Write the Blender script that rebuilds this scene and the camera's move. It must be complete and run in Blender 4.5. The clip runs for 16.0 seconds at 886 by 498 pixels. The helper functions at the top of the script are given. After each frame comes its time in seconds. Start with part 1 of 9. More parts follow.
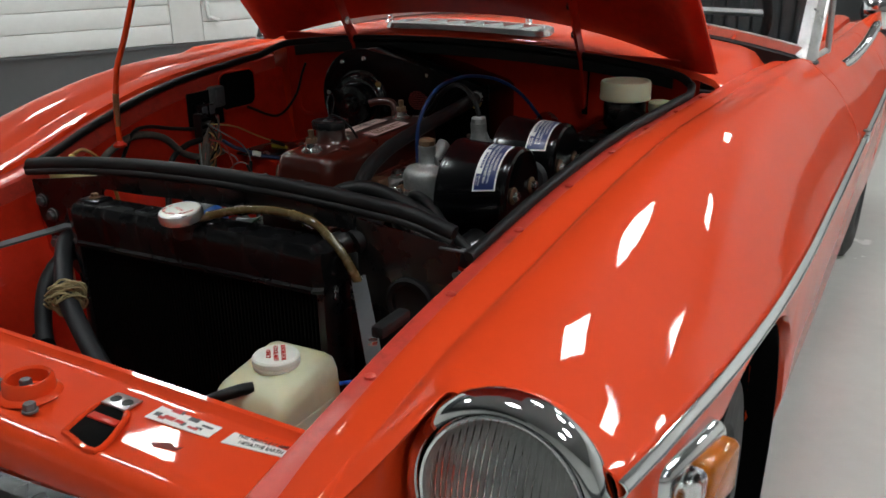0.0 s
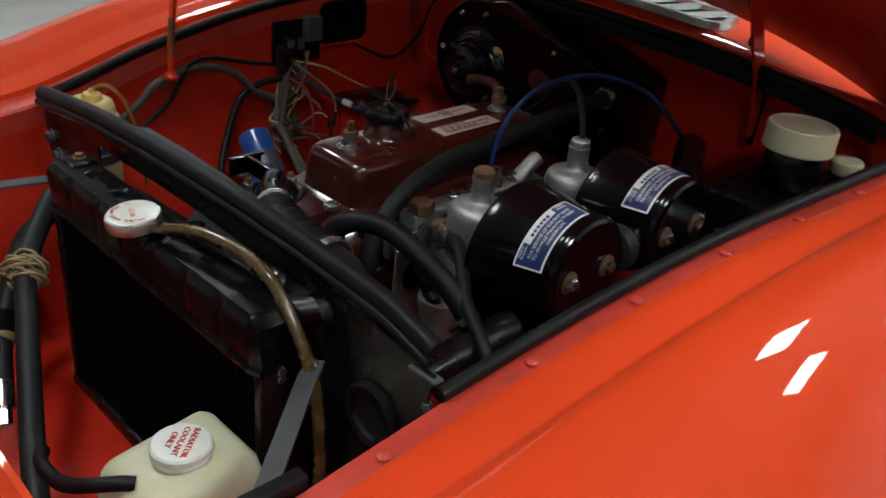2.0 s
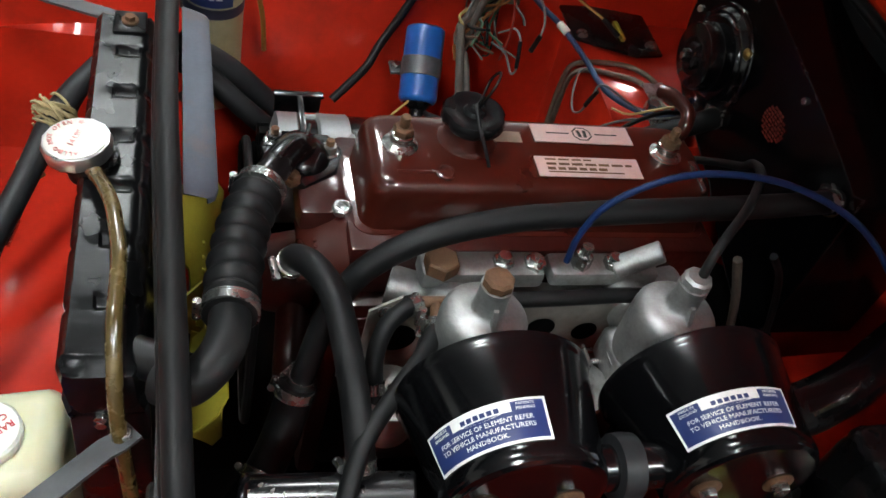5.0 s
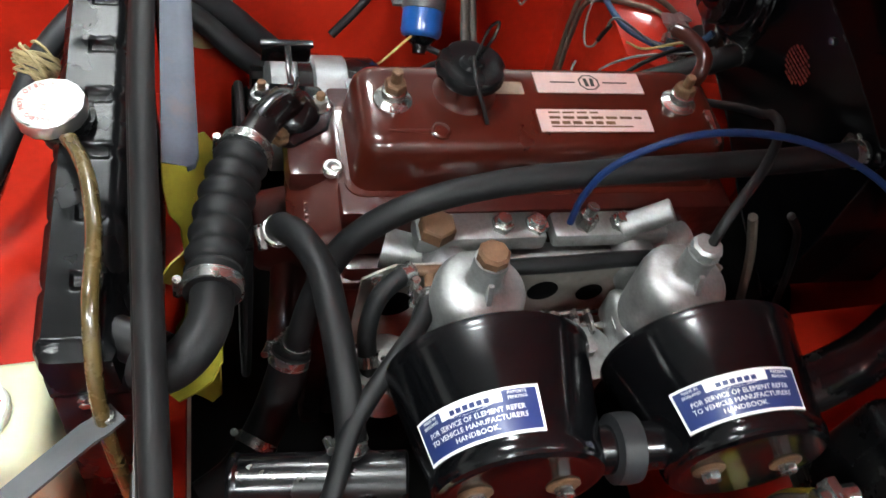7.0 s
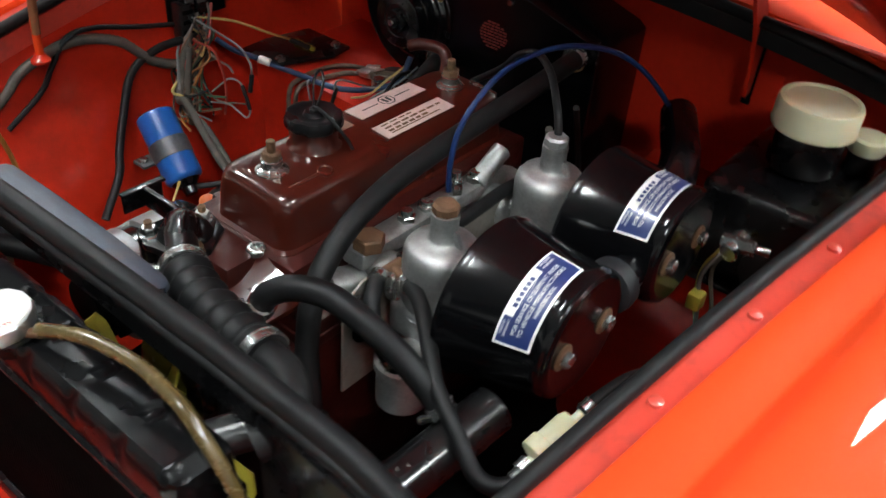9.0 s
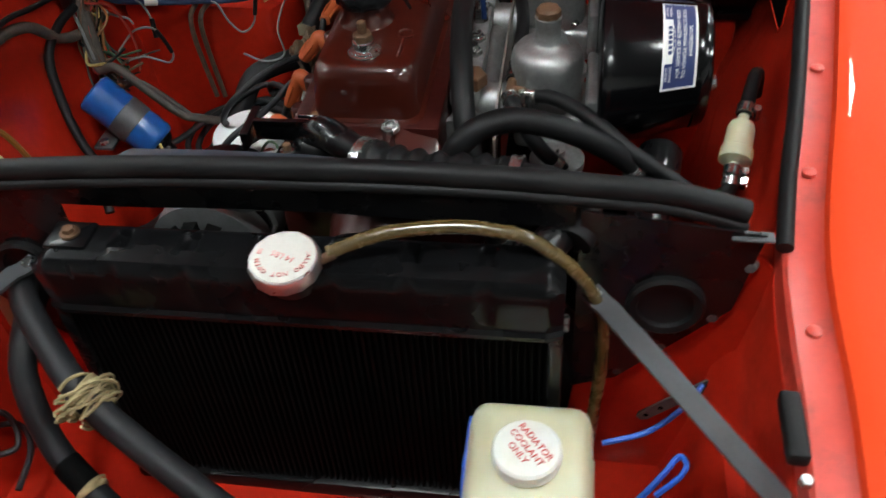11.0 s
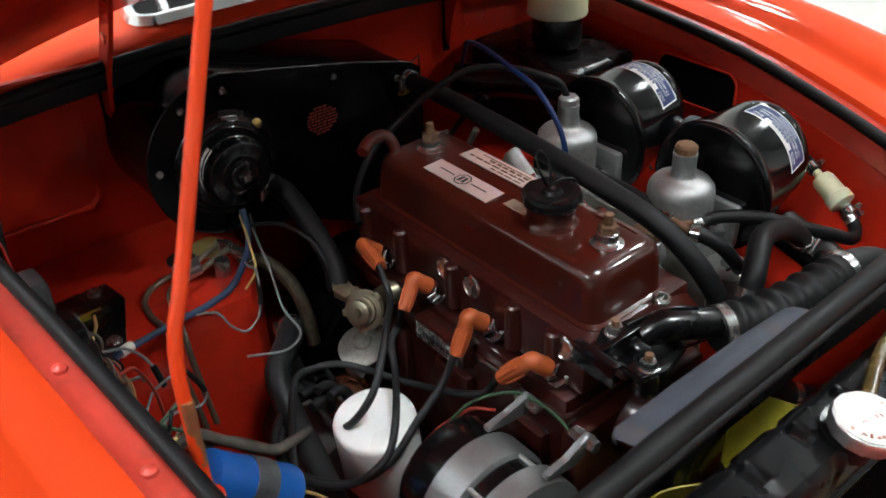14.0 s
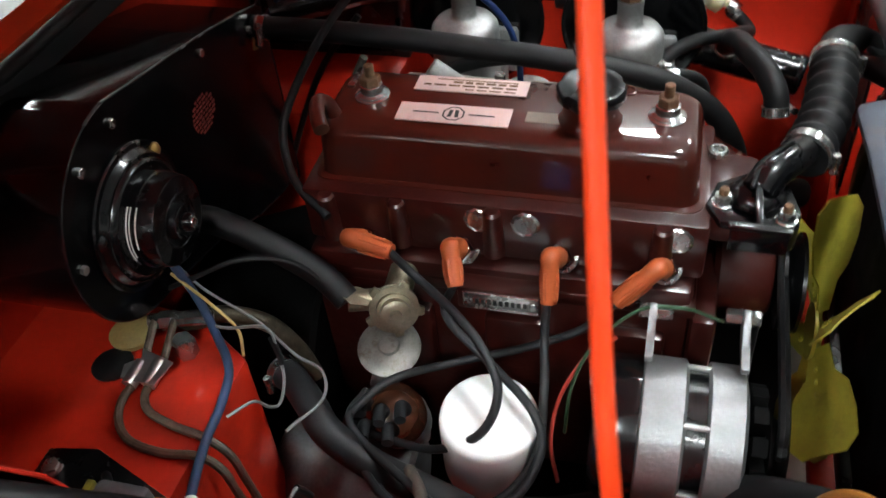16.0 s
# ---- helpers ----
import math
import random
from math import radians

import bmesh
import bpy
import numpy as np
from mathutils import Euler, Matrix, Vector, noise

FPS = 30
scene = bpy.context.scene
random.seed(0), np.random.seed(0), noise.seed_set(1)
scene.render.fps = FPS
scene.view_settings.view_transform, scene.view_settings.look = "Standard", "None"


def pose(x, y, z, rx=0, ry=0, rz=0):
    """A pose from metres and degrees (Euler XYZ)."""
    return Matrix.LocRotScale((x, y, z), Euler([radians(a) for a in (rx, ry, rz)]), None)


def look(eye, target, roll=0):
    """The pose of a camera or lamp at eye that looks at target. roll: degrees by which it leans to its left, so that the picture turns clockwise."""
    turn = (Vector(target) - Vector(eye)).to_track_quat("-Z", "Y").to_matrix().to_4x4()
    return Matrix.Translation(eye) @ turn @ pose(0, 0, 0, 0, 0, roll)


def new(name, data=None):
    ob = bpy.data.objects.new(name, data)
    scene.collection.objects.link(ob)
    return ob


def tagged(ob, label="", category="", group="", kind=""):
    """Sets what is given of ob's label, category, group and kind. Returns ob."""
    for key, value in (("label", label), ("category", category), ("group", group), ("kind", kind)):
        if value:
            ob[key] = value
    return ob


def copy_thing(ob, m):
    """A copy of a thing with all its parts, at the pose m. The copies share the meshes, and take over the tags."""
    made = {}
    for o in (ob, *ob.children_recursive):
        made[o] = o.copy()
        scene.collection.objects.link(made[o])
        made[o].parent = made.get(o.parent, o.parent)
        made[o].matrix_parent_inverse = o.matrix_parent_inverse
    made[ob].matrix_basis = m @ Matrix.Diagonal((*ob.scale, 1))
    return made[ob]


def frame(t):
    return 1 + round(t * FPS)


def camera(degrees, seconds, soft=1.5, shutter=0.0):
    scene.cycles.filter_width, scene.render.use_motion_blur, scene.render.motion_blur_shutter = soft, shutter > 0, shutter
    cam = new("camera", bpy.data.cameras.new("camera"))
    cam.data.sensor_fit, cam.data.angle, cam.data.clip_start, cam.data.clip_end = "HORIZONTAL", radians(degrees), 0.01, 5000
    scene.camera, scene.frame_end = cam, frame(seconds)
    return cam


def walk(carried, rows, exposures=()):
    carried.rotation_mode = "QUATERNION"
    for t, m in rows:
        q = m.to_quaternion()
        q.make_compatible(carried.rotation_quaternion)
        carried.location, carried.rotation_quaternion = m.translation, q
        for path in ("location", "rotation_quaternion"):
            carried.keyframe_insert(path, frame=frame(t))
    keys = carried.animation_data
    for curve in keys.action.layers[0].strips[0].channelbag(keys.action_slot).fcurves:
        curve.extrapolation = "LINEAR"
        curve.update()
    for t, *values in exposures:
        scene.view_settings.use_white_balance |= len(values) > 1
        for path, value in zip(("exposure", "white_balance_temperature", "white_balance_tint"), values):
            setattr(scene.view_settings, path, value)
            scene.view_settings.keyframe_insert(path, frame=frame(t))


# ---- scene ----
# Drawing units to metres: the car and the room are drawn in units of 0.92 m, the camera's path in metres.
K = 0.92
cam = camera(53.2, 16.0, soft=1.5, shutter=0.45)
PATH = [
    (0, (0.888, -0.877, 1.115), (-0.022, 0.768, 0.431), -1.2),
    (0.5, (0.857, -0.758, 1.126), (-0.101, 0.839, 0.398), -0.5),
    (1, (0.837, -0.638, 1.147), (-0.191, 0.885, 0.357), 1.3),
    (1.5, (0.821, -0.526, 1.167), (-0.280, 0.908, 0.314), 3.8),
    (2, (0.831, -0.412, 1.200), (-0.374, 0.884, 0.267), 5.8),
    (2.5, (0.847, -0.300, 1.235), (-0.456, 0.823, 0.215), 7.4),
    (3, (0.839, -0.182, 1.251), (-0.534, 0.771, 0.154), 9.0),
    (3.5, (0.806, -0.096, 1.274), (-0.578, 0.740, 0.097), 11.4),
    (4, (0.750, -0.018, 1.299), (-0.617, 0.714, 0.037), 14.0),
    (4.2, (0.725, 0.007, 1.307), (-0.631, 0.704, 0.012), 15.1),
    (6.3, (0.564, 0.137, 1.334), (-0.593, 0.566, -0.240), 18.2),
    (6.5, (0.565, 0.136, 1.334), (-0.583, 0.576, -0.243), 18.0),
    (7, (0.571, 0.124, 1.337), (-0.548, 0.620, -0.244), 17.5),
    (7.5, (0.601, 0.086, 1.338), (-0.529, 0.720, -0.186), 16.5),
    (8, (0.641, -0.002, 1.318), (-0.499, 0.890, -0.062), 13.8),
    (8.2, (0.656, -0.035, 1.301), (-0.486, 0.946, -0.016), 11.5),
    (10.3, (0.372, -0.500, 1.247), (-0.070, 1.033, 0.041), -0.2),
    (10.5, (0.315, -0.513, 1.246), (-0.040, 1.007, -0.004), -0.6),
    (11, (0.222, -0.523, 1.253), (-0.053, 0.912, -0.112), -4.6),
    (11.5, (0.091, -0.534, 1.268), (-0.021, 0.889, -0.133), -4.5),
    (12, (-0.078, -0.556, 1.258), (0.035, 0.950, -0.054), -2.6),
    (12.5, (-0.208, -0.529, 1.256), (0.075, 1.036, 0.043), -4.1),
    (13, (-0.354, -0.430, 1.269), (0.175, 1.107, 0.104), -4.2),
    (13.5, (-0.473, -0.331, 1.274), (0.289, 1.133, 0.144), -3.5),
    (14, (-0.597, -0.206, 1.273), (0.428, 1.105, 0.163), -2.5),
    (14.5, (-0.678, -0.089, 1.255), (0.547, 1.050, 0.159), -3.1),
    (15, (-0.710, 0.032, 1.261), (0.616, 0.966, 0.091), -5.3),
    (15.5, (-0.706, 0.158, 1.272), (0.650, 0.867, -0.016), -6.8),
    (16, (-0.704, 0.285, 1.261), (0.679, 0.741, -0.110), -6.3),
]
EXPOSURES = [(0, -0.9), (2.5, -0.8), (4.0, -0.4), (4.8, 0.15), (6.3, 0.85), (7.2, 0.9), (7.5, 0.98), (8.2, 0.8), (10.3, -0.05), (12, 0.0), (13, 0.25), (14.5, 0.15), (15.3, 0.35), (16, 0.68)]
walk(cam, [(t, look(eye, target, roll)) for t, eye, target, roll in PATH], EXPOSURES)

# ---- light ----
world = bpy.data.worlds.new("showroom_air")
scene.world = world
world.use_nodes = True
world.node_tree.nodes["Background"].inputs[0].default_value = (0.80, 0.86, 1.0, 1)
world.node_tree.nodes["Background"].inputs[1].default_value = 0.006
LAMP_GLOW = 84.0

# ---- materials ----
def mat(name, color, rough=0.5, metal=0.0, coat=0.0, vary=0.12, scale=25.0, bump=0.0, bump_scale=200.0,
        dirt=None, dirt_amount=0.35, dirt_scale=9.0, rough_vary=0.12, glow=0.0, transmission=0.0, sub=0.0, streak=None, spec=0.5, coat_rough=0.03):
    """A surface with variation at two scales, spots of dirt and fine relief."""
    m = bpy.data.materials.new(name)
    m.use_nodes = True
    n, l = m.node_tree.nodes, m.node_tree.links
    b = n["Principled BSDF"]
    tc = n.new("ShaderNodeTexCoord")
    co = tc.outputs["Object"]
    if streak:
        mp = n.new("ShaderNodeMapping")
        mp.inputs["Scale"].default_value = streak
        l.new(co, mp.inputs["Vector"])
        co = mp.outputs["Vector"]
    n1 = n.new("ShaderNodeTexNoise")
    n1.inputs["Scale"].default_value, n1.inputs["Detail"].default_value = scale, 6
    l.new(co, n1.inputs["Vector"])
    n2 = n.new("ShaderNodeTexNoise")
    n2.inputs["Scale"].default_value, n2.inputs["Detail"].default_value = scale * 9, 3
    l.new(co, n2.inputs["Vector"])
    add = n.new("ShaderNodeMath")
    add.operation = "MULTIPLY_ADD"
    l.new(n2.outputs["Fac"], add.inputs[0])
    add.inputs[1].default_value = 0.4
    l.new(n1.outputs["Fac"], add.inputs[2])
    ramp = n.new("ShaderNodeMapRange")
    ramp.inputs["From Min"].default_value, ramp.inputs["From Max"].default_value = 0.45, 0.95
    ramp.inputs["To Min"].default_value, ramp.inputs["To Max"].default_value = 1 - vary, 1 + vary
    l.new(add.outputs[0], ramp.inputs["Value"])
    mul = n.new("ShaderNodeMix")
    mul.data_type, mul.blend_type = "RGBA", "MULTIPLY"
    mul.inputs["Factor"].default_value = 1
    mul.inputs["A"].default_value = (*color, 1)
    l.new(ramp.outputs[0], mul.inputs["B"])
    out = mul.outputs["Result"]
    rr = n.new("ShaderNodeMapRange")
    rr.inputs["From Min"].default_value, rr.inputs["From Max"].default_value = 0.3, 0.7
    rr.inputs["To Min"].default_value, rr.inputs["To Max"].default_value = max(0.02, rough * (1 - rough_vary)), min(1, rough * (1 + rough_vary))
    l.new(n1.outputs["Fac"], rr.inputs["Value"])
    rough_out = rr.outputs[0]
    if dirt:
        n3 = n.new("ShaderNodeTexNoise")
        n3.inputs["Scale"].default_value, n3.inputs["Detail"].default_value, n3.inputs["Roughness"].default_value = dirt_scale, 8, 0.72
        l.new(co, n3.inputs["Vector"])
        th = n.new("ShaderNodeMapRange")
        th.inputs["From Min"].default_value, th.inputs["From Max"].default_value = 0.52, 0.68
        th.inputs["To Max"].default_value = dirt_amount
        l.new(n3.outputs["Fac"], th.inputs["Value"])
        mx = n.new("ShaderNodeMix")
        mx.data_type = "RGBA"
        l.new(th.outputs[0], mx.inputs["Factor"])
        l.new(out, mx.inputs["A"])
        mx.inputs["B"].default_value = (*dirt, 1)
        out = mx.outputs["Result"]
        ra = n.new("ShaderNodeMix")
        l.new(th.outputs[0], ra.inputs["Factor"])
        l.new(rough_out, ra.inputs["A"])
        ra.inputs["B"].default_value = min(1, rough + 0.35)
        rough_out = ra.outputs["Result"]
    l.new(out, b.inputs["Base Color"])
    l.new(rough_out, b.inputs["Roughness"])
    b.inputs["Metallic"].default_value = metal
    b.inputs["Specular IOR Level"].default_value = spec
    b.inputs["Coat Weight"].default_value, b.inputs["Coat Roughness"].default_value = coat, coat_rough
    b.inputs["Transmission Weight"].default_value = transmission
    if sub:
        b.inputs["Subsurface Weight"].default_value = sub
        b.inputs["Subsurface Radius"].default_value = (0.02, 0.015, 0.01)
        b.inputs["Subsurface Scale"].default_value = 0.4
    if bump:
        n4 = n.new("ShaderNodeTexNoise")
        n4.inputs["Scale"].default_value, n4.inputs["Detail"].default_value = bump_scale, 4
        l.new(tc.outputs["Object"], n4.inputs["Vector"])
        bp = n.new("ShaderNodeBump")
        bp.inputs["Strength"].default_value, bp.inputs["Distance"].default_value = bump, 0.002
        l.new(n4.outputs["Fac"], bp.inputs["Height"])
        l.new(bp.outputs[0], b.inputs["Normal"])
    if glow:
        b.inputs["Emission Color"].default_value, b.inputs["Emission Strength"].default_value = (0.93, 1.0, 1.0, 1), glow
    return m


RED = mat("red_car_paint", (0.69, 0.054, 0.011), 0.5, coat=0.65, spec=0.06, vary=0.04, scale=6, rough_vary=0.1)
# Ledge red paled to carry the ceiling's reflection in its colour, with dirt spots.
PALE_SHEEN_RED = mat("red_paint_pale_sheen", (0.58, 0.050, 0.030), 0.34, spec=1.0, coat=0.0, vary=0.14, scale=14, bump=0.10, bump_scale=40, dirt=(0.22, 0.03, 0.02), dirt_amount=0.45, dirt_scale=24)
# Car red darkened in its colour for the bay's shade, plus grime.
RED_SHADED = mat("red_paint_bay_shade", (0.49, 0.022, 0.008), 0.45, coat=0.55, coat_rough=0.10, spec=0.15, vary=0.15, scale=9, bump=0.16, bump_scale=24,
              dirt=(0.10, 0.02, 0.012), dirt_amount=0.35, dirt_scale=7)
MAROON = mat("maroon_engine_enamel", (0.040, 0.0060, 0.0032), 0.30, spec=0.25, coat=1.0, vary=0.22, scale=14, bump=0.22, bump_scale=22,
             dirt=(0.045, 0.010, 0.006), dirt_amount=0.15, dirt_scale=12)
MAROON_DIRTY = mat("grimy_maroon_casting", (0.030, 0.0045, 0.0033), 0.36, spec=0.25, coat=0.7, coat_rough=0.16, vary=0.3, scale=20, bump=0.6, bump_scale=62,
                   dirt=(0.022, 0.012, 0.009), dirt_amount=0.45, dirt_scale=16)
BLACK_GLOSS = mat("black_gloss_paint", (0.0025, 0.0025, 0.003), 0.25, spec=0.35, coat=0.3, vary=0.2, scale=12, bump=0.03, bump_scale=80,
                  dirt=(0.010, 0.009, 0.008), dirt_amount=0.25, dirt_scale=14)
FILTER_BLACK = mat("black_stoved_enamel", (0.0025, 0.0025, 0.003), 0.16, spec=0.45, vary=0.2, scale=12, bump=0.05, bump_scale=26, rough_vary=0.3, dirt=(0.008, 0.007, 0.007), dirt_amount=0.2, dirt_scale=14)
BLACK_SATIN = mat("black_satin_paint", (0.0035, 0.0035, 0.004), 0.27, spec=0.5, vary=0.3, scale=16, bump=0.12, bump_scale=120,
                  dirt=(0.018, 0.016, 0.014), dirt_amount=0.35, dirt_scale=11)
BLACK_CRACKLE = mat("black_semi_matt_enamel", (0.0022, 0.0022, 0.0026), 0.22, spec=0.20, vary=0.2, scale=20, bump=0.06, bump_scale=150)
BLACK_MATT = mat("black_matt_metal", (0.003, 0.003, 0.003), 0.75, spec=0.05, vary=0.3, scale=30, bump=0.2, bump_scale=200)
RUBBER = mat("black_rubber", (0.006, 0.006, 0.0065), 0.5, spec=0.22, vary=0.25, scale=30, bump=0.08, bump_scale=300,
             dirt=(0.022, 0.021, 0.020), dirt_amount=0.3, dirt_scale=14)
RUBBER_GREY = mat("dusty_grey_rubber", (0.014, 0.0145, 0.016), 0.5, spec=0.3, vary=0.25, scale=25, bump=0.1, bump_scale=260,
                  dirt=(0.040, 0.038, 0.036), dirt_amount=0.35, dirt_scale=13)
ALLOY = mat("cast_aluminium", (0.34, 0.345, 0.34), 0.46, metal=0.80, vary=0.25, scale=30, bump=0.14, bump_scale=260,
            dirt=(0.16, 0.14, 0.12), dirt_amount=0.45, dirt_scale=18)
ALLOY_CAST = mat("sand_cast_alloy", (0.26, 0.268, 0.272), 0.42, metal=0.75, vary=0.15, scale=30, bump=0.25, bump_scale=260, dirt=(0.2, 0.19, 0.18), dirt_amount=0.3, dirt_scale=18)
TANK_BLACK = mat("black_tank_enamel", (0.0045, 0.0045, 0.005), 0.27, spec=0.19, vary=0.25, scale=14, bump=0.34, bump_scale=42, rough_vary=0.2)
ALLOY_SMOOTH = mat("machined_aluminium", (0.62, 0.62, 0.62), 0.3, metal=0.95, vary=0.12, scale=30, bump=0.08, bump_scale=260,
                   dirt=(0.25, 0.22, 0.2), dirt_amount=0.3, dirt_scale=20)
ZINC = mat("zinc_plated_steel", (0.42, 0.42, 0.41), 0.24, metal=0.95, vary=0.2, scale=60, dirt=(0.25, 0.2, 0.14), dirt_amount=0.4, dirt_scale=40)
GREY_PLATE = mat("dull_grey_steel", (0.12, 0.125, 0.13), 0.5, metal=0.6, vary=0.35, scale=32, bump=0.1, bump_scale=150,
                 dirt=(0.2, 0.18, 0.16), dirt_amount=0.4, dirt_scale=14)
RUST = mat("rusty_steel", (0.12, 0.06, 0.03), 0.7, metal=0.3, vary=0.4, scale=50, bump=0.4, bump_scale=200, dirt=(0.3, 0.2, 0.1), dirt_amount=0.5, dirt_scale=40)
BRASS = mat("brass", (0.55, 0.36, 0.12), 0.38, metal=1.0, vary=0.2, scale=40, dirt=(0.15, 0.1, 0.05), dirt_amount=0.5, dirt_scale=40)
CHROME = mat("chrome", (0.82, 0.83, 0.84), 0.06, metal=1.0, vary=0.04, scale=10)
BRIGHT_TRIM = mat("bright_anodised_trim", (0.80, 0.80, 0.80), 0.24, metal=0.9, vary=0.06, scale=20)
LAMP_BOWL = mat("aged_lamp_reflector", (0.34, 0.34, 0.335), 0.30, metal=0.9, vary=0.15, scale=30)
STAY_GREY = mat("dark_grey_painted_steel", (0.055, 0.058, 0.062), 0.5, vary=0.2, scale=30, dirt=(0.1, 0.09, 0.08), dirt_amount=0.3, dirt_scale=20)
CREAM = mat("aged_cream_plastic", (0.60, 0.585, 0.40), 0.42, vary=0.06, scale=7, sub=0.5, dirt=(0.42, 0.34, 0.18), dirt_amount=0.35, dirt_scale=6, bump=0.04, bump_scale=80)
YELLOWED = mat("yellowed_plastic", (0.60, 0.43, 0.13), 0.4, vary=0.1, scale=12, sub=0.3, dirt=(0.35, 0.22, 0.06), dirt_amount=0.35, dirt_scale=14)
WHITE_PLASTIC = mat("white_plastic", (0.72, 0.73, 0.68), 0.38, vary=0.05, scale=12, sub=0.2, dirt=(0.4, 0.36, 0.28), dirt_amount=0.25, dirt_scale=16)
WHITE_PAINT = mat("white_paint", (0.84, 0.87, 0.86), 0.3, coat=0.4, vary=0.04, scale=12, dirt=(0.45, 0.4, 0.33), dirt_amount=0.2, dirt_scale=12)
FOIL = mat("white_foil_label", (0.74, 0.74, 0.68), 0.34, metal=0.20, coat=0.6, vary=0.06, scale=40, dirt=(0.5, 0.46, 0.4), dirt_amount=0.3, dirt_scale=40)
PAPER = mat("white_printed_label", (0.78, 0.77, 0.74), 0.35, coat=0.3, vary=0.05, scale=30)
BLUE_INK = mat("navy_blue_print", (0.016, 0.030, 0.12), 0.35, coat=0.3, vary=0.1, scale=30)
RED_INK = mat("red_print", (0.52, 0.03, 0.025), 0.45, vary=0.1, scale=60)
PALE_RED_INK = mat("faded_red_print_on_foil", (0.72, 0.33, 0.30), 0.45, vary=0.1, scale=60)
BLACK_INK = mat("black_print", (0.012, 0.012, 0.012), 0.5, vary=0.1, scale=60)
PINK_PLATE = mat("faded_alloy_plate", (0.60, 0.44, 0.41), 0.34, metal=0.35, vary=0.1, scale=50, dirt=(0.35, 0.24, 0.2), dirt_amount=0.3, dirt_scale=50)
BLUE_COIL = mat("blue_enamel", (0.010, 0.095, 0.36), 0.35, coat=0.4, vary=0.12, scale=20, dirt=(0.02, 0.05, 0.13), dirt_amount=0.4, dirt_scale=18)
ORANGE = mat("orange_silicone", (0.42, 0.085, 0.022), 0.5, vary=0.15, scale=40, dirt=(0.2, 0.05, 0.02), dirt_amount=0.4, dirt_scale=40)
FAN_YELLOW = mat("yellow_painted_metal", (0.36, 0.31, 0.035), 0.45, vary=0.15, scale=25, dirt=(0.16, 0.13, 0.03), dirt_amount=0.5, dirt_scale=20)
TAPE = mat("dusty_loom_tape", (0.07, 0.06, 0.05), 0.75, vary=0.35, scale=60, bump=0.3, bump_scale=200, dirt=(0.2, 0.17, 0.13), dirt_amount=0.5, dirt_scale=40)
BLUE_CABLE = mat("blue_plastic_sleeve", (0.006, 0.020, 0.075), 0.5, spec=0.2, vary=0.15, scale=40)
BLUE_TIE = mat("bright_blue_tie", (0.012, 0.11, 0.55), 0.45, vary=0.1, scale=40)
CLEAR_TUBE = mat("yellowed_clear_tube", (0.085, 0.058, 0.020), 0.25, coat=0.5, vary=0.3, scale=30, dirt=(0.17, 0.115, 0.035), dirt_amount=0.6, dirt_scale=30)
GLASS = mat("lamp_glass", (0.92, 0.94, 0.95), 0.04, vary=0.0, transmission=1.0)
AMBER = mat("amber_lens", (0.80, 0.22, 0.02), 0.12, vary=0.05, transmission=0.55)
WALL_WHITE = mat("white_painted_block", (0.70, 0.70, 0.68), 0.55, vary=0.06, scale=3, bump=0.25, bump_scale=120)
# For unseen wall tops: a dark tone that keeps reflections in the paint down.
WALL_DIMMING = mat("reflection_dimming_charcoal", (0.045, 0.046, 0.048), 0.7, vary=0.08, scale=3, bump=0.2, bump_scale=120)
WALL_GREY = mat("dark_grey_painted_block", (0.085, 0.087, 0.09), 0.45, vary=0.08, scale=3, bump=0.25, bump_scale=120)
FLOOR_M = mat("pale_epoxy_floor", (0.52, 0.51, 0.48), 0.22, coat=0.25, vary=0.06, scale=2.2, dirt=(0.46, 0.45, 0.42), dirt_amount=0.15, dirt_scale=3)
CEIL_M = mat("grey_ceiling_deck", (0.24, 0.24, 0.245), 0.8, vary=0.05, scale=3, bump=0.2, bump_scale=160)
LAMP_M = mat("lamp_diffuser", (0.9, 0.9, 0.9), 0.5, vary=0.0, glow=LAMP_GLOW)
TYRE = mat("tyre_rubber", (0.016, 0.016, 0.017), 0.7, vary=0.2, scale=30, bump=0.2, bump_scale=200)
VINYL = mat("black_seat_vinyl", (0.03, 0.032, 0.034), 0.45, vary=0.15, scale=20, bump=0.2, bump_scale=300)

# ---- building helpers ----
# The shell is drawn square to the axes; it stands a little aside from the engine and turned by a degree.
BODYWORK = {"car", "bonnet", "weather_strip", "bump_stop", "scuttle_grille", "washer_jet", "aerial", "headlamp", "turn_lamp", "windscreen", "steering_wheel",
            "door_mirror", "bonnet_catch_cup", "safety_catch", "warning_sticker", "earth_sticker", "front_grille", "wheel", "drilled_strap"}
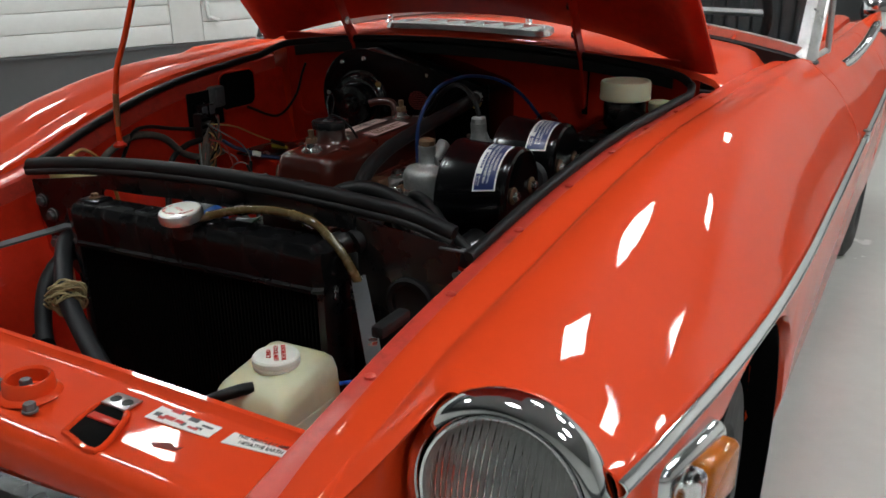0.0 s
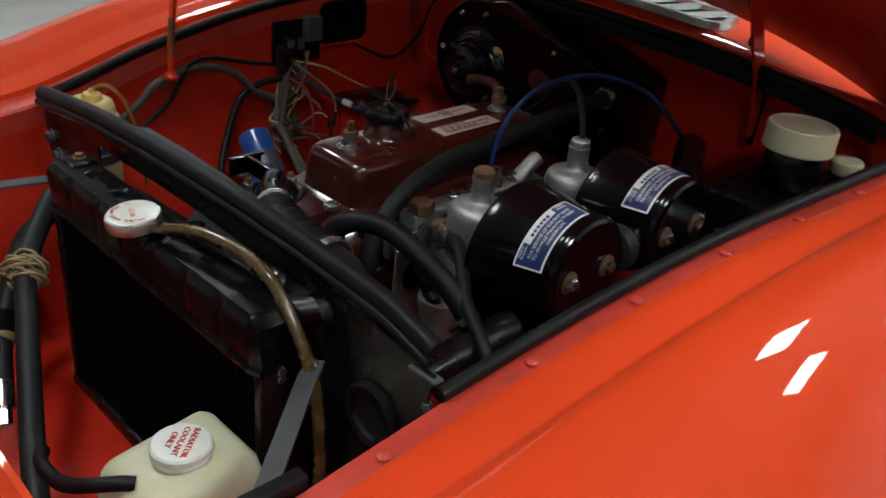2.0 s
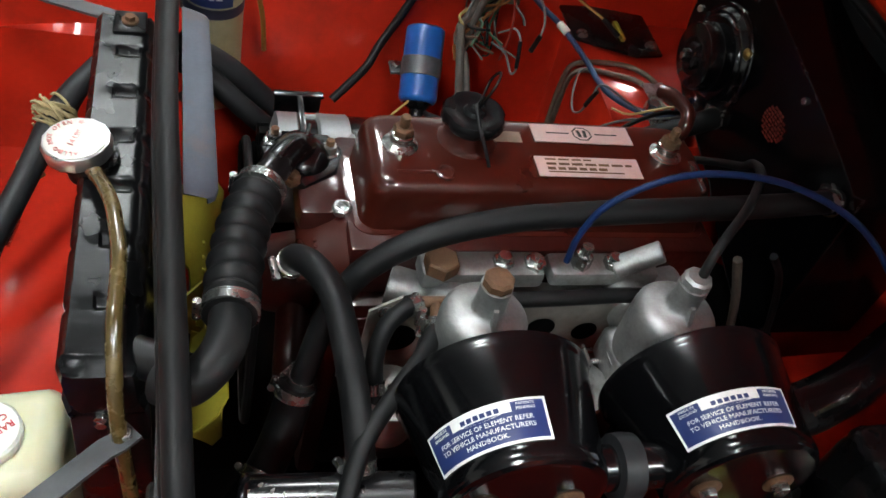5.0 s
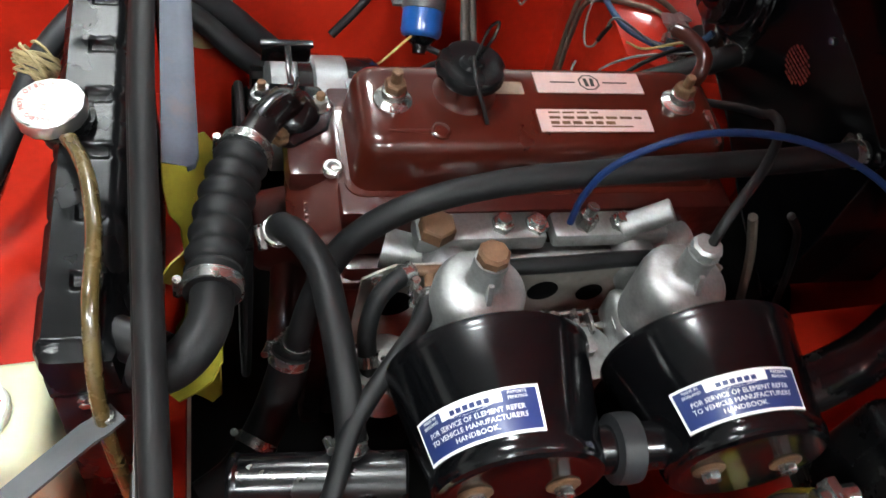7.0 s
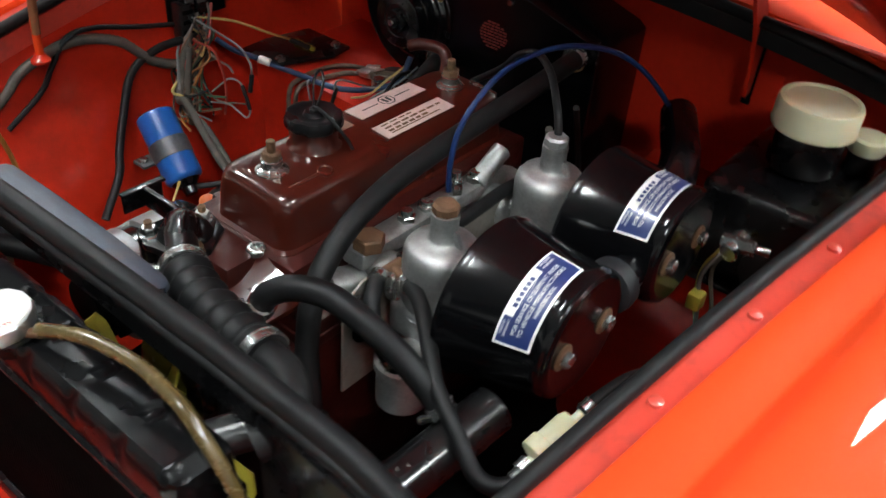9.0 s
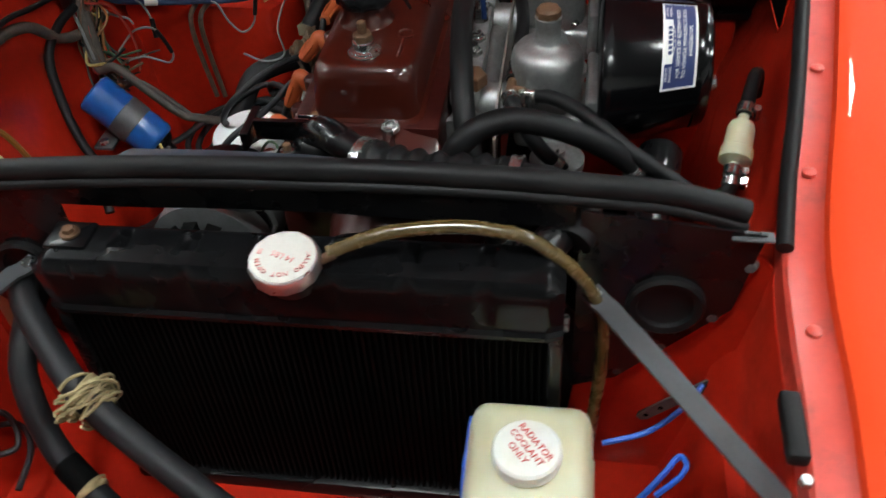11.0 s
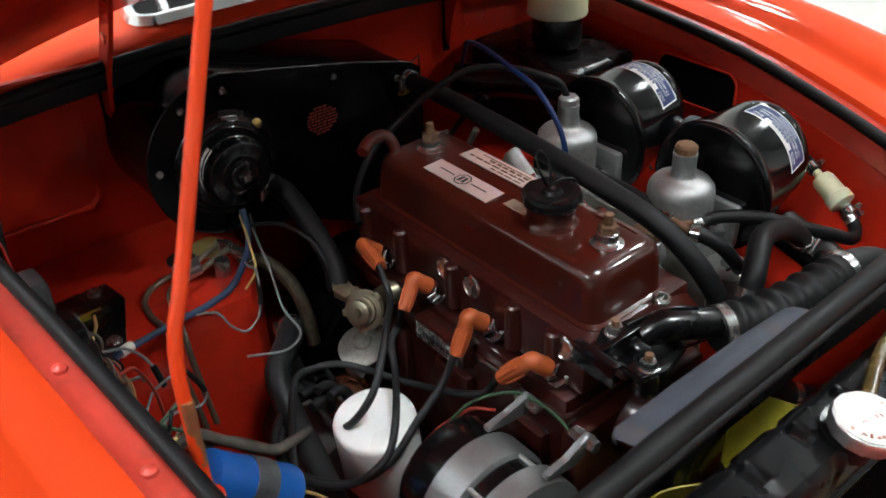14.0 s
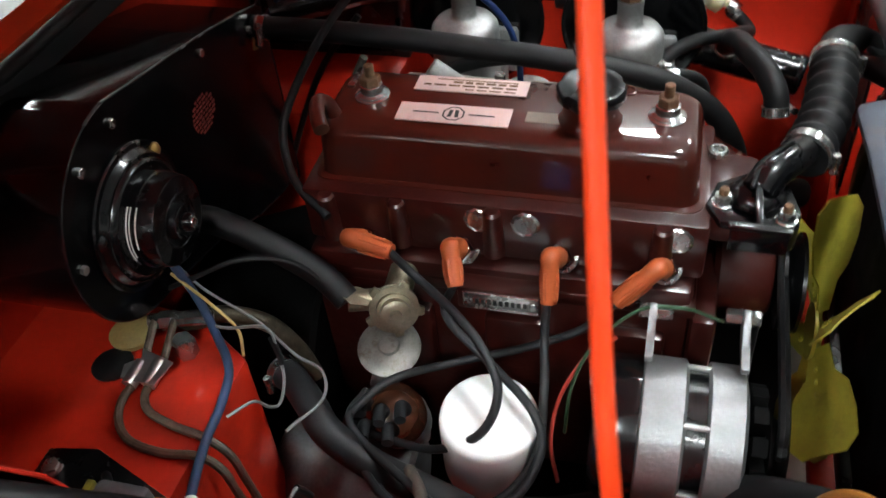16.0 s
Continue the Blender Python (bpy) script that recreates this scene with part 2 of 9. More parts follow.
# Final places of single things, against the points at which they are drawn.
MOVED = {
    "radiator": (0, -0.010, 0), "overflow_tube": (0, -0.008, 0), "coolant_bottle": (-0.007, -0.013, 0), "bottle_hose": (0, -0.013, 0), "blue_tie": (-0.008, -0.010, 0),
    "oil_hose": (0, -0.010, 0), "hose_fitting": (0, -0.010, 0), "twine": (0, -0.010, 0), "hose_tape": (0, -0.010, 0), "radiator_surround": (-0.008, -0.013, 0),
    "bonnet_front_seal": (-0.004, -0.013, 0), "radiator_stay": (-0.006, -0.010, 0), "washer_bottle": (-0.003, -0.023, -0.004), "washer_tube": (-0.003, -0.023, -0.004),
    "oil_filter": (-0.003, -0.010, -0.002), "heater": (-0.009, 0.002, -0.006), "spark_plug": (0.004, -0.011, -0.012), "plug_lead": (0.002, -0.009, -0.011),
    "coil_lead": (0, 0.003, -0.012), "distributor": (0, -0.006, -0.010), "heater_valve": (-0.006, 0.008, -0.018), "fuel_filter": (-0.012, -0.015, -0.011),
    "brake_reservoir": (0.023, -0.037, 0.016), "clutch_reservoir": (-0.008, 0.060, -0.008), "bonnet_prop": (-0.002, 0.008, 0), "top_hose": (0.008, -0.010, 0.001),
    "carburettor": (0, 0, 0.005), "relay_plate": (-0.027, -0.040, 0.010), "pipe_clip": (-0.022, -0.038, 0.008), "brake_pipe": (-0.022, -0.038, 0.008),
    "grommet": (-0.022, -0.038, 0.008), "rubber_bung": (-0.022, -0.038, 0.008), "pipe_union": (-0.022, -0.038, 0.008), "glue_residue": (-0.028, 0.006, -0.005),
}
BODY = pose(-0.0191 * K, 0.0064 * K, 0.0014 * K) @ Matrix.Translation(Vector((0, 0.3, 0.8)) * K) @ pose(0, 0, 0, -0.27, 1.25, -0.81) @ Matrix.Translation(Vector((0, -0.3, -0.8)) * K)


def thing(name, label, category, base=(0, 0, 0), group="", kind=""):
    """An empty at the base of a thing, which parents its parts."""
    ob = new(name)
    ob.empty_display_size = 0.02
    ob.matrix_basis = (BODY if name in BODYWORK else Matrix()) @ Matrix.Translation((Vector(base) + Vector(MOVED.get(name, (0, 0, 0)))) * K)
    tagged(ob, label, category, group, kind)
    ob["base"] = [float(c) for c in base]
    return ob


def base_of(ob):
    while ob is not None and ob.parent is not None:
        ob = ob.parent
    return Vector(ob["base"]) if ob is not None and "base" in ob else Vector((0, 0, 0))


def finish(bm, base, sharp=38):
    bmesh.ops.recalc_face_normals(bm, faces=bm.faces)
    me = bpy.data.meshes.new("mesh")
    for v in bm.verts:
        v.co = (v.co - base) * K
    bm.to_mesh(me)
    bm.free()
    me.shade_smooth()
    me.set_sharp_from_angle(angle=radians(sharp))
    return me


def part(name, bm, material, parent, label="", sharp=38):
    """One mesh object under a thing or a part."""
    me = finish(bm, base_of(parent), sharp)
    me.materials.append(material)
    ob = new(name, me)
    ob.parent = parent
    if label:
        tagged(ob, label)
    return ob


def solo(name, bm, material, label, category, group="", kind="", sharp=38):
    """A thing that is one single mesh."""
    lo = Vector([min(v.co[i] for v in bm.verts) for i in range(3)])
    hi = Vector([max(v.co[i] for v in bm.verts) for i in range(3)])
    base = Vector(((lo.x + hi.x) / 2, (lo.y + hi.y) / 2, lo.z))
    me = finish(bm, base, sharp)
    me.materials.append(material)
    ob = new(name, me)
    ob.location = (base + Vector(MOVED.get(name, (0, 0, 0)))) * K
    ob["base"] = list(base)
    return tagged(ob, label, category, group, kind)


def frame_of(axis):
    """Two directions square to an axis."""
    a = Vector(axis).normalized()
    u = a.cross(Vector((0, 0, 1)))
    if u.length < 0.1:
        u = a.cross(Vector((0, 1, 0)))
    u.normalize()
    return a, u, a.cross(u)


def box(bm, lo, hi, bevel=0.0, m=None, seg=2):
    lo, hi = Vector(lo), Vector(hi)
    made = bmesh.ops.create_cube(bm, size=1)["verts"]
    mid, size = (lo + hi) / 2, hi - lo
    for v in made:
        v.co = Vector((v.co.x * size.x, v.co.y * size.y, v.co.z * size.z)) + mid
    if bevel:
        edges = list({e for v in made for e in v.link_edges})
        res = bmesh.ops.bevel(bm, geom=edges, offset=bevel, segments=seg, profile=0.5, affect="EDGES", clamp_overlap=True)
        made = list({v for f in res["faces"] for v in f.verts} | {v for v in made if v.is_valid})
    if m:
        for v in made:
            v.co = m @ v.co
    return made


def lathe(bm, origin, axis, profile, n=28):
    """A turned body: profile of (radius, height along the axis)."""
    a, u, w = frame_of(axis)
    o, rings = Vector(origin), []
    for r, h in profile:
        c = o + a * h
        if r < 1e-5:
            rings.append([bm.verts.new(c)])
        else:
            rings.append([bm.verts.new(c + (u * math.cos(t) + w * math.sin(t)) * r) for t in (2 * math.pi * k / n for k in range(n))])
    for p, q in zip(rings, rings[1:]):
        for k in range(n):
            j = (k + 1) % n
            loop = [p[k % len(p)], p[j % len(p)], q[j % len(q)], q[k % len(q)]]
            seen = []
            for v in loop:
                if v not in seen:
                    seen.append(v)
            if len(seen) > 2:
                bm.faces.new(seen)
    for ring, ends in ((rings[0], True), (rings[-1], True)):
        if len(ring) > 2 and ends:
            bm.faces.new(ring)
    return rings


def rod(bm, p0, p1, r, r1=None, n=16, bevel=0.0):
    p0, p1 = Vector(p0), Vector(p1)
    d = (p1 - p0).length
    r1 = r if r1 is None else r1
    prof = [(r, 0), (r1, d)]
    if bevel:
        prof = [(r - bevel, 0), (r, bevel), (r1, d - bevel), (r1 - bevel, d)]
    lathe(bm, p0, p1 - p0, prof, n)


def hexa(bm, p0, p1, r):
    """A hexagon head."""
    d = (Vector(p1) - Vector(p0)).length
    lathe(bm, p0, Vector(p1) - Vector(p0), [(r, 0), (r, d * 0.85), (r * 0.88, d)], 6)


def spline(points, per=6):
    """A smooth line through points."""
    pts = [Vector(p) for p in points]
    if len(pts) < 3:
        return pts
    ext = [2 * pts[0] - pts[1], *pts, 2 * pts[-1] - pts[-2]]
    out = []
    for i in range(1, len(ext) - 2):
        p0, p1, p2, p3 = ext[i - 1 : i + 3]
        for k in range(per):
            t = k / per
            out.append(0.5 * (2 * p1 + (p2 - p0) * t + (2 * p0 - 5 * p1 + 4 * p2 - p3) * t * t + (3 * p1 - p0 - 3 * p2 + p3) * t**3))
    return [*out, pts[-1]]


def tube(bm, points, r, n=10, per=6, hollow=0.0, ribs=None):
    """A hose or wire along a smooth line. r: one radius or one for each end."""
    pts = spline(points, per)
    r0, r1 = (r, r) if isinstance(r, (int, float)) else r
    _, u, _ = frame_of(pts[1] - pts[0])
    rings, total = [], len(pts) - 1
    for i, p in enumerate(pts):
        d = (pts[min(i + 1, total)] - pts[max(i - 1, 0)]).normalized()
        u = (u - d * u.dot(d)).normalized()
        w = d.cross(u)
        rr = r0 + (r1 - r0) * i / total
        if ribs:
            rr *= ribs(i / total)
        rings.append([bm.verts.new(p + (u * math.cos(a) + w * math.sin(a)) * rr) for a in (2 * math.pi * k / n for k in range(n))])
    for p, q in zip(rings, rings[1:]):
        for k in range(n):
            bm.faces.new((p[k], p[(k + 1) % n], q[(k + 1) % n], q[k]))
    for ring, side in ((rings[0], 1), (rings[-1], -1)):
        if hollow:
            c = sum((v.co for v in ring), Vector()) / n
            inner = [bm.verts.new(c + (v.co - c) * hollow) for v in ring]
            for k in range(n):
                bm.faces.new((ring[k], ring[(k + 1) % n], inner[(k + 1) % n], inner[k]))
            bm.faces.new(inner)
        else:
            bm.faces.new(ring)
    return pts


def grid(bm, rows, close=False):
    """A skin over rows of points."""
    vs = [[bm.verts.new(p) for p in row] for row in rows]
    for a, b in zip(vs, vs[1:]):
        for k in range(len(a) - (0 if close else 1)):
            j = (k + 1) % len(a)
            bm.faces.new((a[k], a[j], b[j], b[k]))
    return vs


def slab(bm, outline, by, bevel=0.0):
    """A plate: an outline pushed along a vector."""
    a = [bm.verts.new(p) for p in outline]
    b = [bm.verts.new(Vector(p) + Vector(by)) for p in outline]
    bm.faces.new(a)
    bm.faces.new(b)
    for k in range(len(a)):
        bm.faces.new((a[k], a[(k + 1) % len(a)], b[(k + 1) % len(a)], b[k]))
    if bevel:
        edges = [e for v in a + b for e in v.link_edges]
        bmesh.ops.bevel(bm, geom=list(set(edges)), offset=bevel, segments=2, profile=0.5, affect="EDGES", clamp_overlap=True)


def thicken(bm, by):
    """Gives an open skin its thickness."""
    bmesh.ops.recalc_face_normals(bm, faces=bm.faces)
    bmesh.ops.solidify(bm, geom=bm.faces[:], thickness=by)


def words(body, size, place, material, parent, name="lettering", bend=None, stretch=1.0, raise_by=0.0004):
    """Lettering as a mesh. place: a matrix whose x runs along the line and whose z faces the reader, in drawing units."""
    cu = bpy.data.curves.new("text", "FONT")
    cu.body, cu.size, cu.align_x, cu.align_y, cu.extrude, cu.resolution_u = body, size, "CENTER", "CENTER", raise_by, 2
    tmp = new("text", cu)
    dg = bpy.context.evaluated_depsgraph_get()
    me = bpy.data.meshes.new_from_object(tmp.evaluated_get(dg))
    bpy.data.objects.remove(tmp)
    base = base_of(parent)
    for v in me.vertices:
        p = Vector((v.co.x * stretch, v.co.y, v.co.z))
        p = bend(p) if bend else place @ p
        v.co = (p - base) * K
    me.materials.clear()
    me.materials.append(material)
    ob = new(name, me)
    ob.parent = parent
    return ob


def clamp(points_on, at, axis, r, parent, name="hose_clamp"):
    """A worm-drive clamp round a hose."""
    bm = bmesh.new()
    a, u, w = frame_of(axis)
    p = Vector(at)
    lathe(bm, p - a * 0.006, a, [(r, 0), (r + 0.0012, 0.0004), (r + 0.0012, 0.0020), (r + 0.0006, 0.0024), (r + 0.0006, 0.0096), (r + 0.0012, 0.0100), (r + 0.0012, 0.0116), (r, 0.012)], 28)
    rod(bm, p + u * (r + 0.004) - w * 0.009, p + u * (r + 0.004) + w * 0.010, 0.0042, n=10)
    hexa(bm, p + u * (r + 0.004) + w * 0.010, p + u * (r + 0.004) + w * 0.015, 0.0048)
    return part(name, bm, ZINC, parent, "bright steel clamp")


def bolt(parent, at, axis, r=0.008, h=0.007, washer=0.0, material=None, name="bolt"):
    bm = bmesh.new()
    a = Vector(axis).normalized()
    p = Vector(at)
    if washer:
        lathe(bm, p, a, [(washer, 0), (washer, 0.0025), (washer * 0.9, 0.003)], 18)
        p = p + a * 0.003
    hexa(bm, p, p + a * h, r)
    return part(name, bm, material or ZINC, parent)

# ---- the showroom ----
# The wall behind the car stands at about 40 degrees to it.
ROOM_C, ROOM_A = Vector((0.2, 0.6, 0)), radians(39)
RX, RY = Vector((math.cos(ROOM_A), math.sin(ROOM_A), 0)), Vector((-math.sin(ROOM_A), math.cos(ROOM_A), 0))


def room(u, v, z):
    p = ROOM_C + RX * u + RY * v
    return Vector((p.x, p.y, z))


U0, U1, V0, V1, HIGH, BAND, TOP = -6.5, 6.5, -7.0, 7.5, 3.9, 0.54, 2.37
# The north wall runs aslant to the other three.
SLANT = radians(22)


def north_at(along, z, out=0.0):
    return room(-2.16 + along * math.cos(SLANT) - out * math.sin(SLANT), 3.9 + along * math.sin(SLANT) + out * math.cos(SLANT), z)


N0, N1 = (U0 + 2.16) / math.cos(SLANT), (U1 + 2.16) / math.cos(SLANT)
NORTH_OUT = (north_at(0, 0, 1) - north_at(0, 0)).normalized()
bm = bmesh.new()
slab(bm, [room(U0 - 1, V0 - 1, 0), room(U1 + 1, V0 - 1, 0), room(U1 + 1, V1 + 1, 0), room(U0 - 1, V1 + 1, 0)], (0, 0, -0.1))
floor = solo("floor", bm, FLOOR_M, "pale glossy epoxy showroom floor", "floor", kind="structure")
bm = bmesh.new()
slab(bm, [room(U0 - 1, V0 - 1, HIGH), room(U1 + 1, V0 - 1, HIGH), room(U1 + 1, V1 + 1, HIGH), room(U0 - 1, V1 + 1, HIGH)], (0, 0, 0.12))
ceiling = solo("ceiling", bm, CEIL_M, "grey painted showroom ceiling deck", "ceiling", kind="structure")


def wall(name, a, b, out, label, unseen_top=WALL_WHITE):
    """A block wall: a grey lower band and a white upper one, a little proud."""
    w = thing(name, label, "wall", (a + b) / 2, kind="structure")
    bm = bmesh.new()
    slab(bm, [a, b, b + Vector((0, 0, BAND)), a + Vector((0, 0, BAND))], out * 0.15)
    part("painted_band", bm, WALL_GREY, w, "dark grey painted lower band")
    bm = bmesh.new()
    slab(bm, [a + Vector((0, 0, BAND)), b + Vector((0, 0, BAND)), b + Vector((0, 0, TOP)), a + Vector((0, 0, TOP))], out * 0.15)
    part("upper_wall", bm, WALL_WHITE, w, "white painted wall")
    # Unseen top strip, dark on two walls to dim reflections and bounced light.
    bm = bmesh.new()
    slab(bm, [a + Vector((0, 0, TOP)), b + Vector((0, 0, TOP)), b + Vector((0, 0, HIGH)), a + Vector((0, 0, HIGH))], out * 0.15)
    part("unseen_top", bm, unseen_top, w, "unseen top of the wall, toned to set reflections")
    return w


north = wall("wall_north", north_at(N0, 0), north_at(N1, 0), NORTH_OUT, "white boarded wall with a dark grey lower band", WALL_DIMMING)
wall("wall_south", room(U0, V0, 0), room(U1, V0, 0), -RY, "white block wall with a dark grey lower band")
wall("wall_west", room(U0, V0, 0), north_at(N0, 0), -RX, "white block wall with a dark grey lower band", WALL_DIMMING)
wall("wall_east", room(U1, V0, 0), north_at(N1, 0), RX, "white block wall with a dark grey lower band")

# Ceiling lights: square panels placed from reflections, plus unseen fill panels for the bay.
lamp = thing("ceiling_light", "white ceiling light panel with a bright flat diffuser", "ceiling light", (0, 0, HIGH - 0.06), group="ceiling lights")
bm = bmesh.new()
box(bm, (-0.29, -0.29, HIGH - 0.06), (0.29, 0.29, HIGH - 0.002), 0.008)
part("housing", bm, WHITE_PAINT, lamp)
bm = bmesh.new()
box(bm, (-0.262, -0.262, HIGH - 0.07), (0.262, 0.262, HIGH - 0.061), 0.002)
part("diffuser", bm, LAMP_M, lamp, "glowing opal diffuser")
first = True
# The panels at (-1.1, -1.0) and (0.6, -3.6) are the added fill.
for u, v in ((1.45, 0.9), (2.75, 0.1), (-1.65, 3.1), (-3.3, 1.5), (0.5, 3.0), (2.1, -2.0), (4.9, 1.2), (-1.1, -1.0), (0.6, -3.6), (4.6, 3.2)):
    p = room(u, v, HIGH - 0.06) * K
    m = Matrix.Translation(p) @ Matrix.Rotation(ROOM_A, 4, "Z")
    if first:
        lamp.matrix_basis, first = m, False
    else:
        copy_thing(lamp, m)


# Boards of the white upper wall, a pier between them and a conduit beside it.
def board(a0, a1):
    """The first board of a stretch, then copies on one mesh up the wall."""
    first, z = None, BAND
    while z + 0.122 < TOP + 0.01:
        if first is None:
            bm = bmesh.new()
            p, q = north_at(a0, z + 0.003, -0.001), north_at(a1, z + 0.003, -0.001)
            up = Vector((0, 0, 0.116))
            slab(bm, [p, q, q + up, p + up], NORTH_OUT * -0.012, 0.003)
            first = part("board", bm, WALL_WHITE, north)
        else:
            ob = new("board", first.data)
            ob.parent, ob.location = north, (0, 0, K * (z - BAND))
        z += 0.122


board(N0, 1.19)
board(1.40, N1)
bm = bmesh.new()
p, q = north_at(1.192, BAND + 0.002, -0.001), north_at(1.392, BAND + 0.002, -0.001)
slab(bm, [p, q, q + Vector((0, 0, TOP - BAND - 0.01)), p + Vector((0, 0, TOP - BAND - 0.01))], NORTH_OUT * -0.022, 0.004)
part("pier", bm, WALL_WHITE, north, "smooth white pier")
bm = bmesh.new()
slab(bm, [north_at(N0, BAND - 0.02, -0.001), north_at(N1, BAND - 0.02, -0.001), north_at(N1, BAND - 0.001, -0.001), north_at(N0, BAND - 0.001, -0.001)], NORTH_OUT * -0.016, 0.002)
part("band_trim", bm, WALL_GREY, north)
cond = thing("conduit", "white painted conduit pipe on the wall", "conduit", north_at(1.43, BAND + 0.1), kind="structure")
bm = bmesh.new()
tube(bm, [north_at(1.43, HIGH - 0.02, -0.035), north_at(1.43, 1.2, -0.035), north_at(1.43, BAND + 0.20, -0.035), north_at(1.45, BAND + 0.15, -0.035), north_at(1.50, BAND + 0.13, -0.035)], 0.012, n=10)
part("pipe", bm, WALL_WHITE, cond)

# ---- the car body ----
def lerp_table(table, y):
    ys = np.array([r[0] for r in table])
    k = int(np.clip(np.searchsorted(ys, y) - 1, 0, len(ys) - 2))
    h = ys[k + 1] - ys[k]
    t = float(np.clip((y - ys[k]) / h, 0, 1))
    out = []
    for i in range(1, len(table[0])):
        v = np.array([r[i] for r in table])
        g = np.gradient(v, ys)
        out.append(float((2 * t**3 - 3 * t**2 + 1) * v[k] + (t**3 - 2 * t**2 + t) * h * g[k] + (3 * t**2 - 2 * t**3) * v[k + 1] + (t**3 - t**2) * h * g[k + 1]))
    return out


# Edge of the bonnet opening: y, half width, height.
GUTTER = [(-0.50, 0.466, 0.665), (-0.40, 0.470, 0.695), (-0.30, 0.474, 0.722), (-0.12, 0.477, 0.762), (0.06, 0.477, 0.786), (0.25, 0.502, 0.8345), (0.48, 0.532, 0.875), (0.70, 0.556, 0.890),
          (0.90, 0.572, 0.898), (1.10, 0.580, 0.900), (1.35, 0.588, 0.892), (1.7, 0.60, 0.875), (2.2, 0.62, 0.86), (3.0, 0.60, 0.84), (3.4, 0.56, 0.80)]
# Side of the body: y, half width, height of the crown over the edge.
SIDE = [(-0.40, 0.72, 0.02), (-0.30, 0.778, 0.025), (-0.20, 0.799, 0.031), (-0.10, 0.812, 0.036), (0.05, 0.830, 0.045), (0.20, 0.842, 0.047), (0.40, 0.850, 0.045), (0.80, 0.851, 0.030), (1.05, 0.850, 0.014), (1.35, 0.848, 0.000),
        (2.2, 0.840, 0.0), (3.0, 0.82, 0.0), (3.4, 0.72, 0.0)]
ARCH_Y, ARCH_Z, ARCH_R = 0.21, 0.345, 0.360
STRIP_Z = 0.720


def fender_row(y, s):
    """Cross section of the wing at y, from the edge of the opening to the sill."""
    xg, zg = lerp_table(GUTTER, y)
    xs, up = lerp_table(SIDE, y)
    up -= 0.014 * (s < 0 and y < 1.2)
    w = xs - xg
    top = up * 0.97
    fall = zg + top - STRIP_Z - 0.012
    ks = [(0.008, 0.009), (0.06, 0.0125), (0.13, 0.0128), (0.172, 0.0132), (0.195, 0.0165), (0.26, max(0.020, up * 0.82)), (0.35, max(0.021, top)), (0.45, max(0.018, top) if up > 0.02 else top + 0.010)]
    ks += [(a, top - fall * g) for a, g in ((0.57, 0.08), (0.69, 0.24), (0.795, 0.45), (0.885, 0.68), (0.95, 0.88), (0.99, 1.0))]
    prof = [(0.0, 0.0)] + [(p.x, p.y) for p in spline([Vector((a, b, 0)) for a, b in ks], 3)]
    pts = [(xg + 0.024 + (w - 0.024) * a, zg + b) for a, b in prof]
    side = [(xs, STRIP_Z), (xs + 0.002, 0.66), (xs - 0.002, 0.56), (xs - 0.012, 0.42), (xs - 0.035, 0.30), (xs - 0.07, 0.20)]
    pts += side
    return [Vector((s * x, y, z)) for x, z in pts]


car = thing("car", "red classic open sports car with its bonnet raised", "car", (0, 0.5, 0.0))


def arch_cut(row):
    """Lifts the lower rim of a section to the wheel arch."""
    y = row[0].y
    out = []
    for yc in (ARCH_Y,):
        d = abs(y - yc)
        if d < ARCH_R:
            rim = ARCH_Z + math.sqrt(ARCH_R**2 - d * d)
            for p in row:
                out.append(Vector((p.x, p.y, max(p.z, rim))) if p.z < rim else p)
            return out
    return row


def wing(s, y0, y1, name, label, steps):
    bm = bmesh.new()
    ys = list(np.linspace(y0, y1, steps))
    ys += [ARCH_Y - ARCH_R, ARCH_Y - ARCH_R + 0.004, ARCH_Y - ARCH_R + 0.03, ARCH_Y + ARCH_R - 0.03, ARCH_Y + ARCH_R - 0.004, ARCH_Y + ARCH_R]
    ys = sorted({round(float(y), 4) for y in ys if y0 <= y <= y1})
    grid(bm, [arch_cut(fender_row(y, s)) for y in ys])
    bmesh.ops.remove_doubles(bm, verts=bm.verts, dist=0.0004)
    thicken(bm, 0.004)
    return part(name, bm, RED, car, label, sharp=50)


